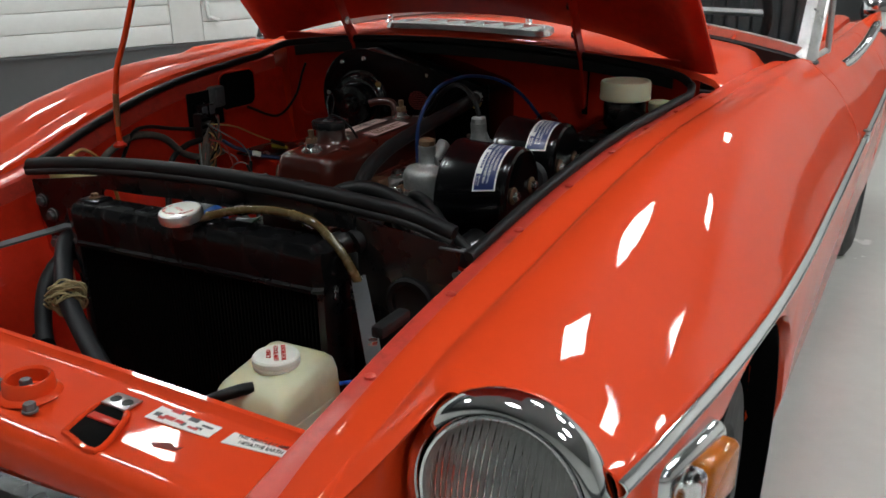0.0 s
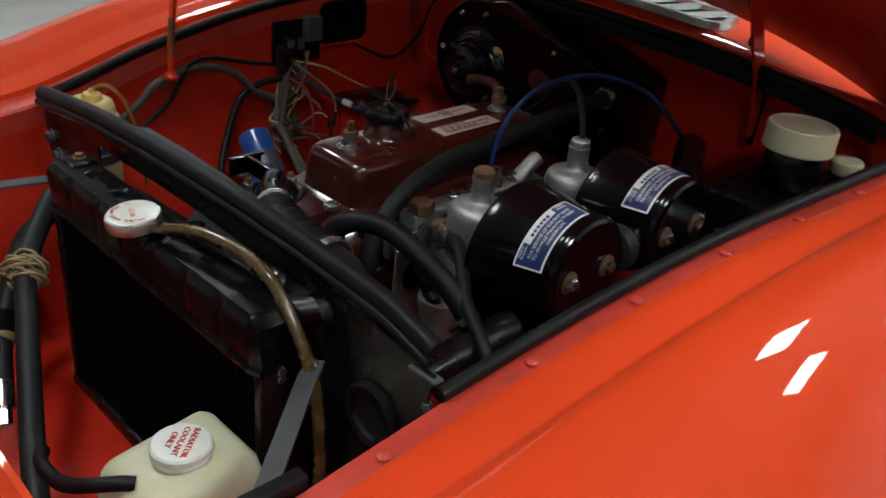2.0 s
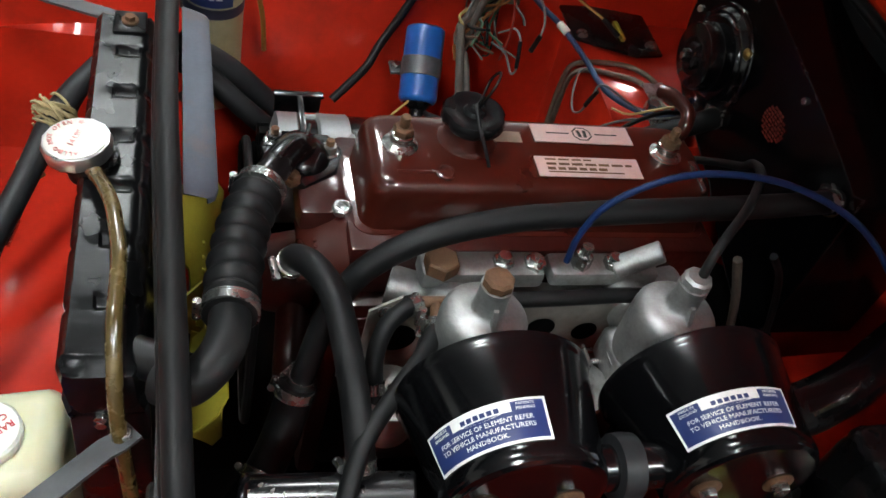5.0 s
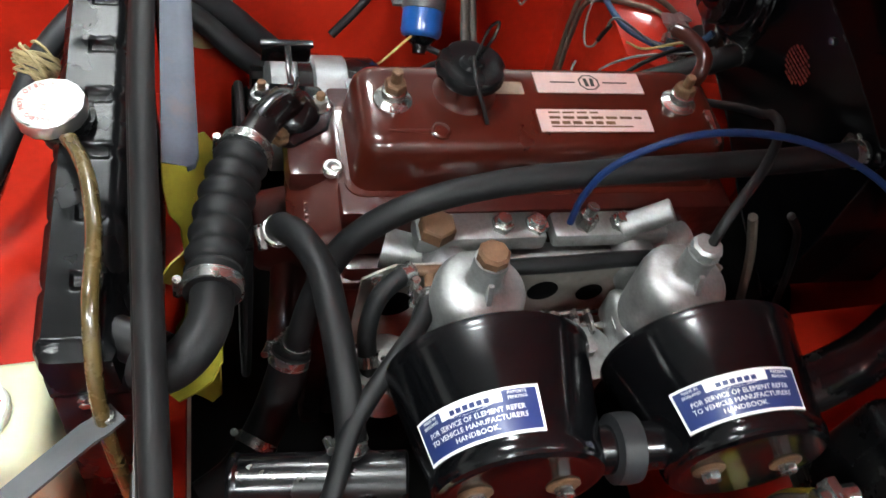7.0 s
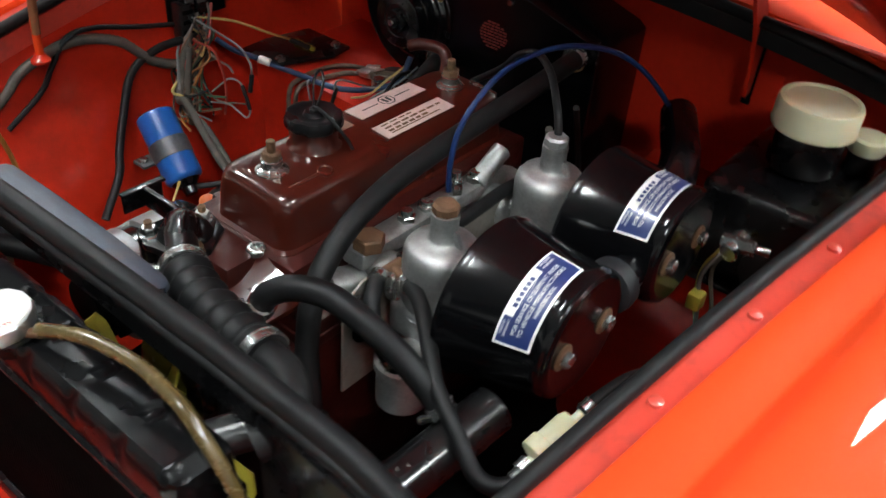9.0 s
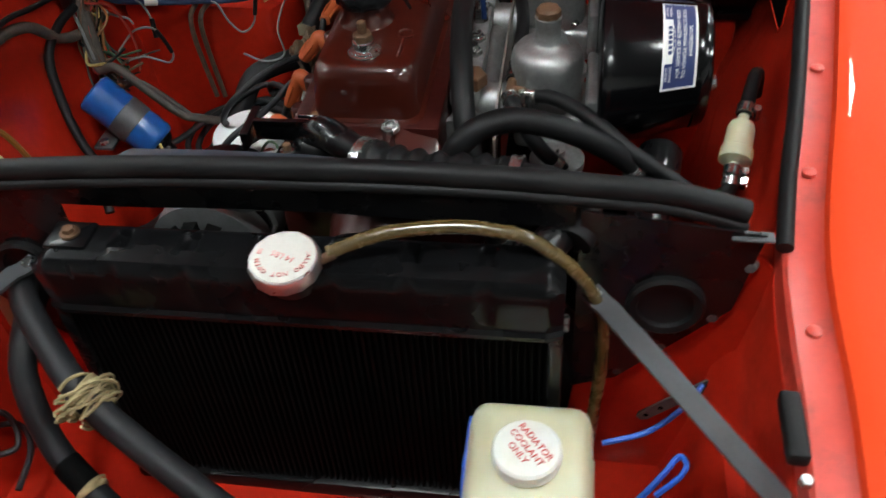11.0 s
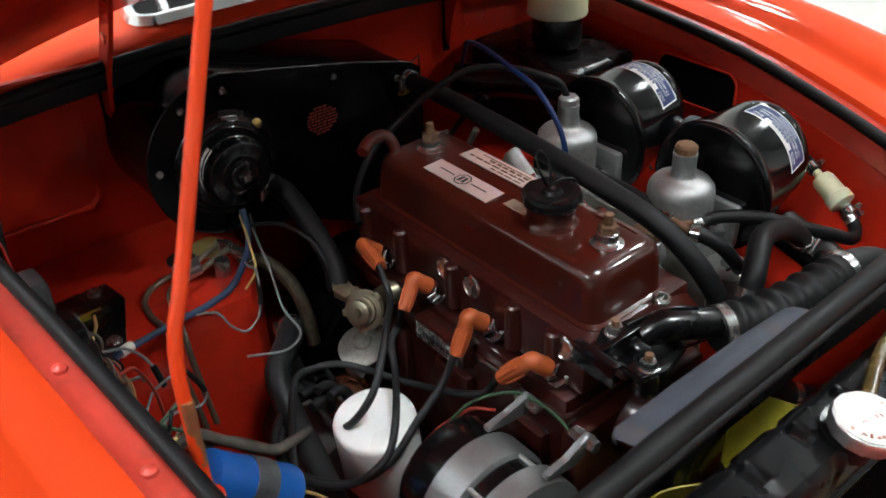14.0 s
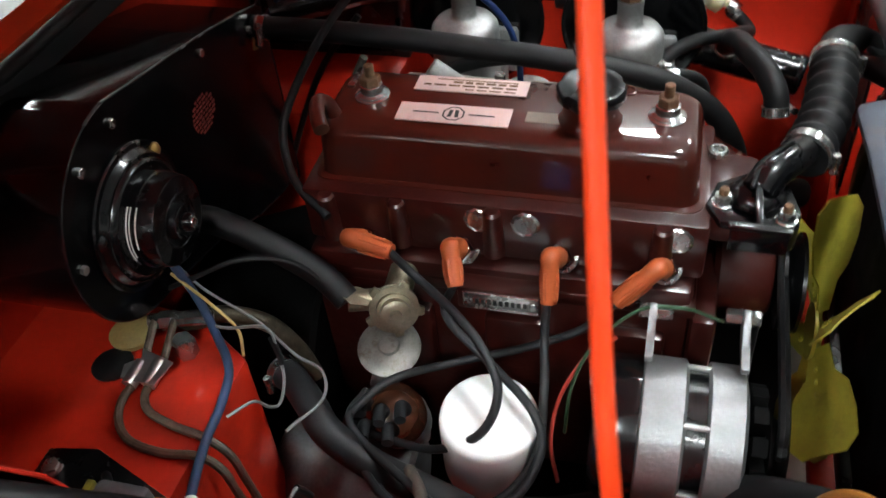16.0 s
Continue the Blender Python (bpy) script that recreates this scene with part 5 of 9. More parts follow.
def stay(s, a, b, label):
    """A flat diagonal stay with flattened bolted ends."""
    t = thing("radiator_stay", label, "stay", a, group="radiator stays")
    bm = bmesh.new()
    a, b = Vector(a), Vector(b)
    d = (b - a).normalized()
    side = d.cross(Vector((0.2 * s, -0.45, 1))).normalized()
    up = side.cross(d).normalized()
    rows = []
    for k, lift in ((0, 0.0), (0.06, 0.0), (0.10, 0.004), (0.9, 0.004), (0.95, 0.0), (1, -0.01)):
        p = a.lerp(b, k) + up * lift
        rows.append([p + side * 0.011 + up * 0.002, p + side * 0.011 - up * 0.002, p - side * 0.011 - up * 0.002, p - side * 0.011 + up * 0.002])
    vs = grid(bm, rows, close=True)
    bm.faces.new(vs[0])
    bm.faces.new(vs[-1])
    part("strip", bm, STAY_GREY, t)
    bolt(t, a.lerp(b, 0.03) + up * 0.002, up, 0.007, 0.005)
    return t


stay(1, (0.272, 0.060, 0.728), (0.452, -0.165, 0.690), "flat grey steel stay from the radiator to the nose")
stay(-1, (-0.318, 0.060, 0.728), (-0.462, -0.165, 0.690), "flat grey steel stay from the radiator to the nose")

# ---- bottles ----
bot = thing("coolant_bottle", "cream plastic coolant expansion bottle with a white screw cap", "bottle", (0.228, -0.06, 0.42))
bm = bmesh.new()
rows = []
for z, g, dy in ((0.42, 0.0, 0), (0.56, 0.0, 0), (0.614, -0.002, 0), (0.631, -0.006, 0), (0.639, -0.014, 0), (0.642, -0.026, 0)):
    hx, hy, r = 0.064 + g, 0.075 + g, max(0.006, 0.020 + g * 0.6)
    ring = []
    for qx, qy, a0 in ((1, 1, 0), (-1, 1, 90), (-1, -1, 180), (1, -1, 270)):
        for k in range(5):
            a = radians(a0 + k * 22.5)
            x, y = 0.2225 + qx * (hx - r) + r * math.cos(a), -0.079 + qy * (hy - r) + r * math.sin(a)
            zz = z - (0.022 * max(0, (-0.10 - y) / 0.05) if z > 0.60 else 0)
            ring.append(Vector((x, y, zz)))
    rows.append(ring)
vs = grid(bm, rows, close=True)
bm.faces.new(vs[-1])
bm.faces.new(vs[0])
part("body", bm, CREAM, bot, "aged cream plastic body", sharp=50)
bm = bmesh.new()
box(bm, (0.277, -0.13, 0.45), (0.288, -0.03, 0.580), 0.004)
part("mould_flange", bm, CREAM, bot)
bm = bmesh.new()
lathe(bm, (0.221, -0.075, 0.632), (0, 0, 1), [(0.027, 0), (0.027, 0.003), (0.033, 0.004), (0.034, 0.008), (0.033, 0.010), (0.034, 0.012), (0.0335, 0.018), (0.031, 0.0205), (0, 0.021)], 32)
bcap = part("screw_cap", bm, WHITE_PLASTIC, bot, "white screw cap with red printing")
for i, line in enumerate(("RADIATOR", "COOLANT", "ONLY")):
    m = Matrix.Translation((0.221, -0.075, 0.6535)) @ Matrix.Rotation(radians(-50), 4, "Z") @ Matrix.Translation((0, 0.0105 - 0.0105 * i, 0))
    words(line, 0.0098, m, RED_INK, bcap, raise_by=0.0005)
bm = bmesh.new()
tube(bm, [(0.216, -0.130, 0.626), (0.207, -0.142, 0.627), (0.186, -0.164, 0.622), (0.160, -0.176, 0.610), (0.125, -0.180, 0.596), (0.085, -0.178, 0.590), (0.055, -0.165, 0.580)], 0.0085, n=12, hollow=0.6)
solo("bottle_hose", bm, RUBBER, "short black rubber hose on the coolant bottle", "hose")
bm = bmesh.new()
tube(bm, [(0.163, -0.02, 0.615), (0.160, -0.08, 0.590), (0.163, -0.13, 0.54)], 0.0032, n=8)
solo("blue_tie", bm, BLUE_TIE, "bright blue wire tie beside the coolant bottle", "wire tie", group="blue ties")
bm = bmesh.new()
tube(bm, [(0.295, -0.03, 0.60), (0.34, -0.02, 0.612), (0.375, 0.0, 0.632), (0.392, 0.02, 0.642)], 0.0032, n=8)
solo("blue_tie", bm, BLUE_TIE, "bright blue wire tie running to the inner wing", "wire tie", group="blue ties")
bm = bmesh.new()
tube(bm, [(0.296, -0.10, 0.56), (0.33, -0.09, 0.60), (0.352, -0.075, 0.625), (0.365, -0.062, 0.634), (0.372, -0.068, 0.630), (0.365, -0.078, 0.622), (0.345, -0.088, 0.605)], 0.0032, n=8)
solo("blue_tie", bm, BLUE_TIE, "bright blue wire tie with a looped end", "wire tie", group="blue ties")

was = thing("washer_bottle", "tall yellowed plastic washer bottle with a screw cap", "bottle", (-0.425, 0.15, 0.55))
bm = bmesh.new()
lathe(bm, (-0.425, 0.15, 0.55), (0, 0, 1), [(0.038, 0), (0.042, 0.006), (0.042, 0.215), (0.038, 0.232), (0.030, 0.240)], 30)
part("body", bm, mat("murky_yellowed_plastic", (0.46, 0.40, 0.23), 0.45, vary=0.15, scale=12, sub=0.3, dirt=(0.22, 0.17, 0.08), dirt_amount=0.4, dirt_scale=10), was, "murky yellowed plastic body")
bm = bmesh.new()
lathe(bm, (-0.425, 0.15, 0.785), (0, 0, 1), [(0.0360, 0.001), (0.0385, 0.004), (0.0380, 0.016), (0.0350, 0.024), (0.0295, 0.0275), (0.0225, 0.0282), (0.0185, 0.0262), (0, 0.0262)], 28)
cap = part("cap", bm, mat("cream_yellow_cap_plastic", (0.62, 0.52, 0.24), 0.38, vary=0.10, scale=14, sub=0.4, dirt=(0.45, 0.27, 0.06), dirt_amount=0.5, dirt_scale=16), was, "yellowed screw cap with a sunken top")
bm = bmesh.new()
lathe(bm, (-0.422, 0.153, 0.810), (0.05, 0.05, 1), [(0.0165, 0), (0.0160, 0.009), (0.0135, 0.0125), (0.006, 0.0140), (0.0050, 0.020), (0, 0.0205)], 20)
part("knob", bm, YELLOWED, cap, "amber nozzle knob")
bm = bmesh.new()
lathe(bm, (-0.425, 0.15, 0.774), (0, 0, 1), [(0.0400, 0), (0.0440, 0.003), (0.0445, 0.007), (0.0425, 0.011), (0.0370, 0.013)], 30)
part("neck_ring", bm, CREAM, was, "pale cream neck ring")
bm = bmesh.new()
lathe(bm, (-0.425, 0.15, 0.712), (0, 0, 1), [(0.0421, 0), (0.0427, 0.0005), (0.0427, 0.0155), (0.0421, 0.016)], 30)
part("printed_band", bm, mat("faded_navy_band", (0.035, 0.032, 0.055), 0.5, vary=0.2, scale=30), was, "faded dark band")
bm = bmesh.new()
rows = []
for z in (0.732, 0.768):
    rows.append([Vector((-0.425 + 0.0432 * math.cos(a), 0.15 + 0.0432 * math.sin(a), z)) for a in np.linspace(radians(-75), radians(35), 12)])
grid(bm, rows)
thicken(bm, 0.0006)
lab = part("label", bm, BLUE_INK, was, "blue label with pale lettering")
bm = bmesh.new()
for z0, z1, a0, a1 in ((0.745, 0.764, -58, 18),):
    for k in range(5):
        b0 = a0 + (a1 - a0) * k / 5
        rows = []
        for z in (z0, z1):
            rows.append([Vector((-0.425 + 0.0442 * math.cos(radians(a)), 0.15 + 0.0442 * math.sin(radians(a)), z)) for a in (b0, b0 + 4, b0 + 8, b0 + 11)])
        grid(bm, rows)
thicken(bm, 0.0004)
part("brand_bars", bm, PAPER, lab)
bm = bmesh.new()
tube(bm, [(-0.424, 0.155, 0.827), (-0.409, 0.172, 0.836), (-0.392, 0.190, 0.815), (-0.384, 0.204, 0.772), (-0.386, 0.216, 0.72), (-0.395, 0.222, 0.66)], 0.0035, n=8)
solo("washer_tube", bm, mat("amber_rubber_tube", (0.26, 0.105, 0.018), 0.4, vary=0.2, scale=30, dirt=(0.14, 0.05, 0.015), dirt_amount=0.4, dirt_scale=30), "thin amber washer tube", "tube")

# Overflow tube from the cap across the tank and down its side.
bm = bmesh.new()
tube(bm, [(0.022, 0.015, 0.802), (0.063, 0.030, 0.812), (0.100, 0.038, 0.816), (0.142, 0.043, 0.817), (0.180, 0.043, 0.814), (0.211, 0.042, 0.805), (0.252, 0.043, 0.766), (0.272, 0.046, 0.728), (0.280, 0.049, 0.698), (0.284, 0.053, 0.63), (0.283, 0.055, 0.58), (0.278, 0.05, 0.48)], 0.0072, n=12)
solo("overflow_tube", bm, CLEAR_TUBE, "stained translucent yellow overflow tube over the radiator", "tube")

# Two oil hoses in front of the radiator, tied together with twine.
bm = bmesh.new()
tube(bm, [(-0.345, 0.075, 0.70), (-0.333, 0.03, 0.705), (-0.303, -0.005, 0.685), (-0.246, -0.055, 0.652), (-0.171, -0.09, 0.605), (-0.077, -0.13, 0.565), (0.02, -0.17, 0.52), (0.10, -0.20, 0.47)], 0.0155, n=14)
solo("oil_hose", bm, RUBBER_GREY, "thick grey-black rubber oil hose in front of the radiator", "hose", group="oil hoses")
bm = bmesh.new()
tube(bm, [(-0.345, 0.075, 0.675), (-0.335, 0.02, 0.675), (-0.328, -0.03, 0.640), (-0.300, -0.07, 0.575), (-0.245, -0.105, 0.535), (-0.20, -0.125, 0.505)], 0.0145, n=14)
solo("oil_hose", bm, RUBBER_GREY, "thick grey-black rubber oil hose ending in a fitting", "hose", group="oil hoses")
bm = bmesh.new()
rod(bm, (-0.20, -0.125, 0.505), (-0.17, -0.138, 0.485), 0.016, n=12)
rod(bm, (-0.17, -0.138, 0.485), (-0.15, -0.146, 0.472), 0.011, n=6)
solo("hose_fitting", bm, ZINC, "steel fitting on the end of an oil hose", "hose fitting")
TWINE = mat("frayed_twine", (0.33, 0.26, 0.13), 0.85, vary=0.35, scale=80)
tw = thing("twine", "frayed straw-coloured twine round the oil hoses", "twine", (-0.240, -0.060, 0.63))
rng = random.Random(4)
for k in range(30):
    bm = bmesh.new()
    c = Vector((-0.240, -0.060, 0.648)) + Vector((rng.uniform(-0.014, 0.014), rng.uniform(-0.01, 0.01), rng.uniform(-0.012, 0.010)))
    ax = Vector((0.75, -0.5, -0.45)).normalized() + Vector((rng.uniform(-0.35, 0.35), rng.uniform(-0.35, 0.35), rng.uniform(-0.3, 0.3)))
    a, u, w = frame_of(ax)
    r = 0.0172 + rng.uniform(0, 0.006)
    tube(bm, [c + (u * math.cos(t) + w * math.sin(t)) * r for t in np.linspace(0, 5.8, 8)], 0.0019, n=5, per=2)
    part("strand", bm, TWINE, tw)
# Drilled strap bolted to the gusset.
st = thing("drilled_strap", "short grey steel strap with holes on the inner panel", "strap", (0.40, 0.07, 0.54))
bm = bmesh.new()
a, b = Vector((0.364, 0.0735, 0.502)), Vector((0.438, 0.0735, 0.580))
d = (b - a).normalized()
sd = Vector((d.z, 0, -d.x)) * 0.0075
slab(bm, [a + sd * 0.5, a + sd + d * 0.006, b + sd - d * 0.006, b + sd * 0.5, b - sd * 0.5, b - sd - d * 0.006, a - sd + d * 0.006, a - sd * 0.5], (0, -0.003, 0))
part("strip", bm, GREY_PLATE, st)
for k in (0.1, 0.3, 0.9):
    bm = bmesh.new()
    lathe(bm, a.lerp(b, k) + Vector((0, -0.003, 0)), (0, -1, 0), [(0.003, 0), (0.003, 0.0004), (0, 0.0005)], 10)
    part("hole", bm, BLACK_MATT, st)
bolt(st, a.lerp(b, 0.62) + Vector((0, -0.003, 0)), (0, -1, 0), 0.006, 0.005)

# Tape and a second wrap of twine on the lower hose.
tp = thing("hose_tape", "black tape and twine round the lower oil hose", "tape", (-0.272, -0.088, 0.53))
bm = bmesh.new()
tube(bm, [(-0.285, -0.082, 0.560), (-0.272, -0.090, 0.553), (-0.258, -0.098, 0.544)], 0.0160, n=14)
part("tape_band", bm, BLACK_MATT, tp)
rng = random.Random(9)
for k in range(9):
    bm = bmesh.new()
    c = Vector((-0.254, -0.100, 0.541)) + Vector((rng.uniform(-0.004, 0.004), rng.uniform(-0.003, 0.003), rng.uniform(-0.003, 0.003)))
    a, u, w = frame_of(Vector((0.8, -0.45, -0.5)) + Vector((rng.uniform(-0.2, 0.2), rng.uniform(-0.2, 0.2), rng.uniform(-0.2, 0.2))))
    tube(bm, [c + (u * math.cos(t) + w * math.sin(t)) * 0.0168 for t in np.linspace(0, 6.1, 9)], 0.0017, n=5, per=2)
    part("strand", bm, TWINE, tp)



# ---- the engine ----
eng = thing("engine", "maroon-painted four-cylinder engine with a pressed rocker cover", "engine", (0, 0.47, 0.27))


def round_loop(x0, x1, y0, y1, r, z, per=6):
    out = []
    for cx, cy, a0 in ((x1 - r, y1 - r, 0), (x0 + r, y1 - r, 90), (x0 + r, y0 + r, 180), (x1 - r, y0 + r, 270)):
        for k in range(per):
            a = radians(a0 + 90 * k / (per - 1))
            out.append(Vector((cx + r * math.cos(a), cy + r * math.sin(a), z)))
    return out


RC_Y0, RC_Y1 = 0.268, 0.676
bm = bmesh.new()
loops = []
for z, hx, dy, r in ((0.762, 0.069, -0.006, 0.020), (0.7655, 0.070, -0.007, 0.020), (0.769, 0.069, -0.006, 0.020), (0.7705, 0.0635, 0.0, 0.020), (0.776, 0.0625, 0.001, 0.020), (0.806, 0.0610, 0.003, 0.021),
                     (0.820, 0.0595, 0.005, 0.022), (0.8275, 0.0565, 0.008, 0.023), (0.8320, 0.0510, 0.013, 0.023), (0.8342, 0.0445, 0.019, 0.022), (0.8354, 0.034, 0.029, 0.020), (0.8360, 0.012, 0.050, 0.010)):
    loops.append(round_loop(-hx, hx, RC_Y0 + dy, RC_Y1 - dy, min(r, hx * 0.95), z))
vs = grid(bm, loops, close=True)
bm.faces.new(vs[-1])
bm.faces.new(vs[0])
cover = part("rocker_cover", bm, MAROON, eng, "glossy maroon rocker cover", sharp=50)
for y in (0.309, 0.623):
    bm = bmesh.new()
    lathe(bm, (0, y, 0.834), (0, 0, 1), [(0.0195, 0), (0.0195, 0.003), (0.016, 0.0045), (0.0165, 0.0055), (0.0125, 0.0075), (0.0125, 0.016), (0.010, 0.0175)], 20)
    part("cup_washer", bm, ZINC, eng, "dull plated cup washer")
    bm = bmesh.new()
    hexa(bm, (0, y, 0.850), (0, y, 0.860), 0.0115)
    rod(bm, (0, y, 0.860), (0, y, 0.874), 0.0055, n=10, bevel=0.001)
    part("stud_nut", bm, RUST, eng, "weathered nut on a stud")
# Raised swages on the cover.
for x0, y0, y1 in ((0.040, 0.30, 0.352),):
    bm = bmesh.new()
    tube(bm, [(x0, y0, 0.8325), (x0 * 1.02, (y0 + y1) / 2, 0.8335), (x0, y1, 0.8330)], 0.0030, n=8)
    part("swage", bm, MAROON, eng)
bm = bmesh.new()
lathe(bm, (0.041, 0.352, 0.8335), (0.12, 0, 1), [(0.010, 0), (0.010, 0.003), (0.008, 0.004), (0.0065, 0.002), (0, 0.002)], 18)
part("round_boss", bm, MAROON, eng)
# Oil filler cap.
OC = Vector((-0.012, 0.385, 0.834))
bm = bmesh.new()
lathe(bm, OC + Vector((0, 0, -0.01)), (0, 0, 1), [(0.037, 0.006), (0.033, 0.012), (0.0285, 0.018), (0.0275, 0.044)], 24)
part("filler_neck", bm, MAROON, eng)
bm = bmesh.new()
prof_n = 40
rows = []
for r, h in ((0.029, 0.027), (0.0335, 0.0275), (0.0352, 0.030), (0.0352, 0.038), (0.0330, 0.0415), (0.026, 0.0420), (0.023, 0.0405), (0.013, 0.0405), (0.010, 0.0445)):
    rows.append([OC + Vector((math.cos(a) * r * (1 - 0.06 * (1 if (k // 2) % 4 == 0 and r > 0.03 else 0)), math.sin(a) * r * (1 - 0.06 * (1 if (k // 2) % 4 == 0 and r > 0.03 else 0)), h))
                 for k, a in enumerate(np.linspace(0, 2 * math.pi, prof_n, endpoint=False))])
vs = grid(bm, rows, close=True)
bm.faces.new(vs[-1])
bm.faces.new(vs[0])
ocap = part("oil_filler_cap", bm, TANK_BLACK, eng, "black oil filler cap")
bm = bmesh.new()
lathe(bm, OC + Vector((0, 0, 0.044)), (0, 0, 1), [(0.005, 0), (0.005, 0.003), (0.003, 0.005), (0, 0.005)], 10)
tube(bm, [OC + Vector((0, 0, 0.049)), OC + Vector((0.014, -0.003, 0.052)), OC + Vector((0.033, -0.002, 0.044)), OC + Vector((0.046, 0.006, 0.026)), OC + Vector((0.052, 0.012, 0.010))], 0.0022, n=8)
part("cap_cord", bm, RUBBER, ocap)
bm = bmesh.new()
tube(bm, [OC + Vector((-0.004, 0.004, 0.047)), OC + Vector((-0.012, 0.012, 0.074)), OC + Vector((-0.006, 0.018, 0.088)), OC + Vector((0.004, 0.012, 0.076)), OC + Vector((0.002, 0.003, 0.048))], 0.0016, n=6)
part("cap_loop", bm, BLACK_GLOSS, ocap)


# Plates riveted to the top of the cover.
def cover_plate(x, y0, y1, w, slope, material, label):
    bm = bmesh.new()
    s = 1 if x > 0 else -1
    n = Vector((s * slope, 0, 1)).normalized()
    t = Vector((1, 0, -s * slope)).normalized()
    zc = 0.8356
    c = Vector((x, 0, zc))
    slab(bm, [c + t * a + Vector((0, y, 0)) + n * 0.001 for a, y in ((-w / 2, y0), (w / 2, y0), (w / 2, y1), (-w / 2, y1))], n * 0.0012)
    ob = part("name_plate", bm, material, eng, label)
    m = Matrix(((0, t.x, n.x, c.x), (1, t.y, n.y, (y0 + y1) / 2), (0, t.z, n.z, c.z), (0, 0, 0, 1)))
    return ob, m, n


ob, m, n = cover_plate(-0.0265, 0.465, 0.586, 0.031, 0.03, PINK_PLATE, "pale alloy plate with a dark octagon badge")
bm = bmesh.new()
c = m @ Vector((0, 0, 0.0026))
for r0, r1 in ((0.0125, 0.0105), (0.0085, 0.0)):
    ring_a = [c + m.to_3x3() @ Vector((math.cos(a) * r0, math.sin(a) * r0, 0)) for a in np.linspace(0, 2 * math.pi, 8, endpoint=False) + 0.39]
    if r1:
        ring_b = [c + (p - c) * (r1 / r0) for p in ring_a]
        grid(bm, [ring_a, ring_b], close=True)
for dx, tl in ((-0.004, 0.5), (0.004, -0.5)):
    slab(bm, [c + m.to_3x3() @ Vector((dx + a, b, 0)) for a, b in ((-0.002, -0.006), (0.002, -0.006), (0.002 + tl * 0.002, 0.006), (-0.002 + tl * 0.002, 0.006))], m.to_3x3() @ Vector((0, 0, 0.0003)))
part("octagon_badge", bm, BLACK_INK, ob)
for s in (-1, 1):
    bm = bmesh.new()
    slab(bm, [m @ Vector((s * 0.030 + a, b, 0.0024)) for a, b in ((-0.014, -0.0009), (0.014, -0.0009), (0.014, 0.0009), (-0.014, 0.0009))], n * 0.0003)
    part("dash", bm, BLACK_INK, ob)
ob, m, n = cover_plate(0.0285, 0.456, 0.580, 0.030, 0.04, PINK_PLATE, "faded alloy tuning plate with worn lettering")
for row, (u, cnt, h) in enumerate(((0.0085, 1, 0.0020), (0.0035, 6, 0.0042), (-0.0035, 7, 0.0034), (-0.0105, 4, 0.0024))):
    rng = random.Random(row + 3)
    x = -0.050
    for k in range(cnt):
        wdt = rng.uniform(0.008, 0.014) if cnt > 1 else 0.09
        bm = bmesh.new()
        slab(bm, [m @ Vector((x + a, u + b, 0.0024)) for a, b in ((0, -h / 2), (wdt, -h / 2), (wdt, h / 2), (0, h / 2))], n * 0.0002)
        part("worn_print", bm, RUST, ob)
        x += wdt + 0.003
bm = bmesh.new()
slab(bm, [Vector((x, y, 0.8355)) for x, y in ((-0.028, 0.400), (-0.010, 0.400), (-0.010, 0.450), (-0.028, 0.450))], (0, 0, 0.0006))
part("glue_mark", bm, mat("stripped_glue_patch", (0.20, 0.15, 0.11), 0.5, vary=0.25, scale=60), eng)
# Breather stub at the rear of the cover.
bm = bmesh.new()
tube(bm, [(-0.035, 0.652, 0.822), (-0.038, 0.660, 0.846), (-0.052, 0.664, 0.858), (-0.078, 0.655, 0.860), (-0.095, 0.645, 0.855)], 0.0085, n=12, hollow=0.7)
part("breather_stub", bm, MAROON, eng)
bm = bmesh.new()
slab(bm, [(0.012, 0.648, 0.832), (0.055, 0.652, 0.828), (0.055, 0.656, 0.828), (0.012, 0.656, 0.832)], (0, 0, 0.006))
part("lifting_tab", bm, ZINC, eng)

# Cylinder head.
bm = bmesh.new()
box(bm, (-0.088, 0.255, 0.695), (0.090, 0.690, 0.768), 0.006)
part("cylinder_head", bm, MAROON_DIRTY, eng, "grimy maroon cylinder head")
for i, y in enumerate((0.30, 0.365, 0.475, 0.58, 0.66)):
    bm = bmesh.new()
    rod(bm, (-0.086, y, 0.700), (-0.090, y, 0.765), 0.013, 0.010, n=12, bevel=0.003)
    part("head_boss", bm, MAROON_DIRTY, eng)
# Plated finish stands for the glint on maroon-painted plugs.
for y in (0.285, 0.440, 0.491):
    bm = bmesh.new()
    lathe(bm, (-0.085, y, 0.748), (-1, 0, 0.10), [(0.0165, 0), (0.0160, 0.004), (0.0135, 0.006), (0.0120, 0.0045), (0, 0.0040)], 9)
    part("core_plug", bm, ZINC, eng, "core plug plated bright for its glint")
# Block.
bm = bmesh.new()
box(bm, (-0.105, 0.262, 0.34), (0.105, 0.690, 0.692), 0.010)
part("block", bm, MAROON_DIRTY, eng, "grimy maroon cylinder block")
bm = bmesh.new()
box(bm, (-0.108, 0.258, 0.655), (0.108, 0.694, 0.672), 0.004)
part("deck_flange", bm, MAROON_DIRTY, eng)
for y in (0.32, 0.45, 0.58):
    bm = bmesh.new()
    box(bm, (-0.120, y - 0.035, 0.52), (-0.10, y + 0.035, 0.63), 0.008)
    part("tappet_cover", bm, MAROON_DIRTY, eng)
bm = bmesh.new()
box(bm, (-0.128, 0.413, 0.651), (-0.104, 0.510, 0.684), 0.003)
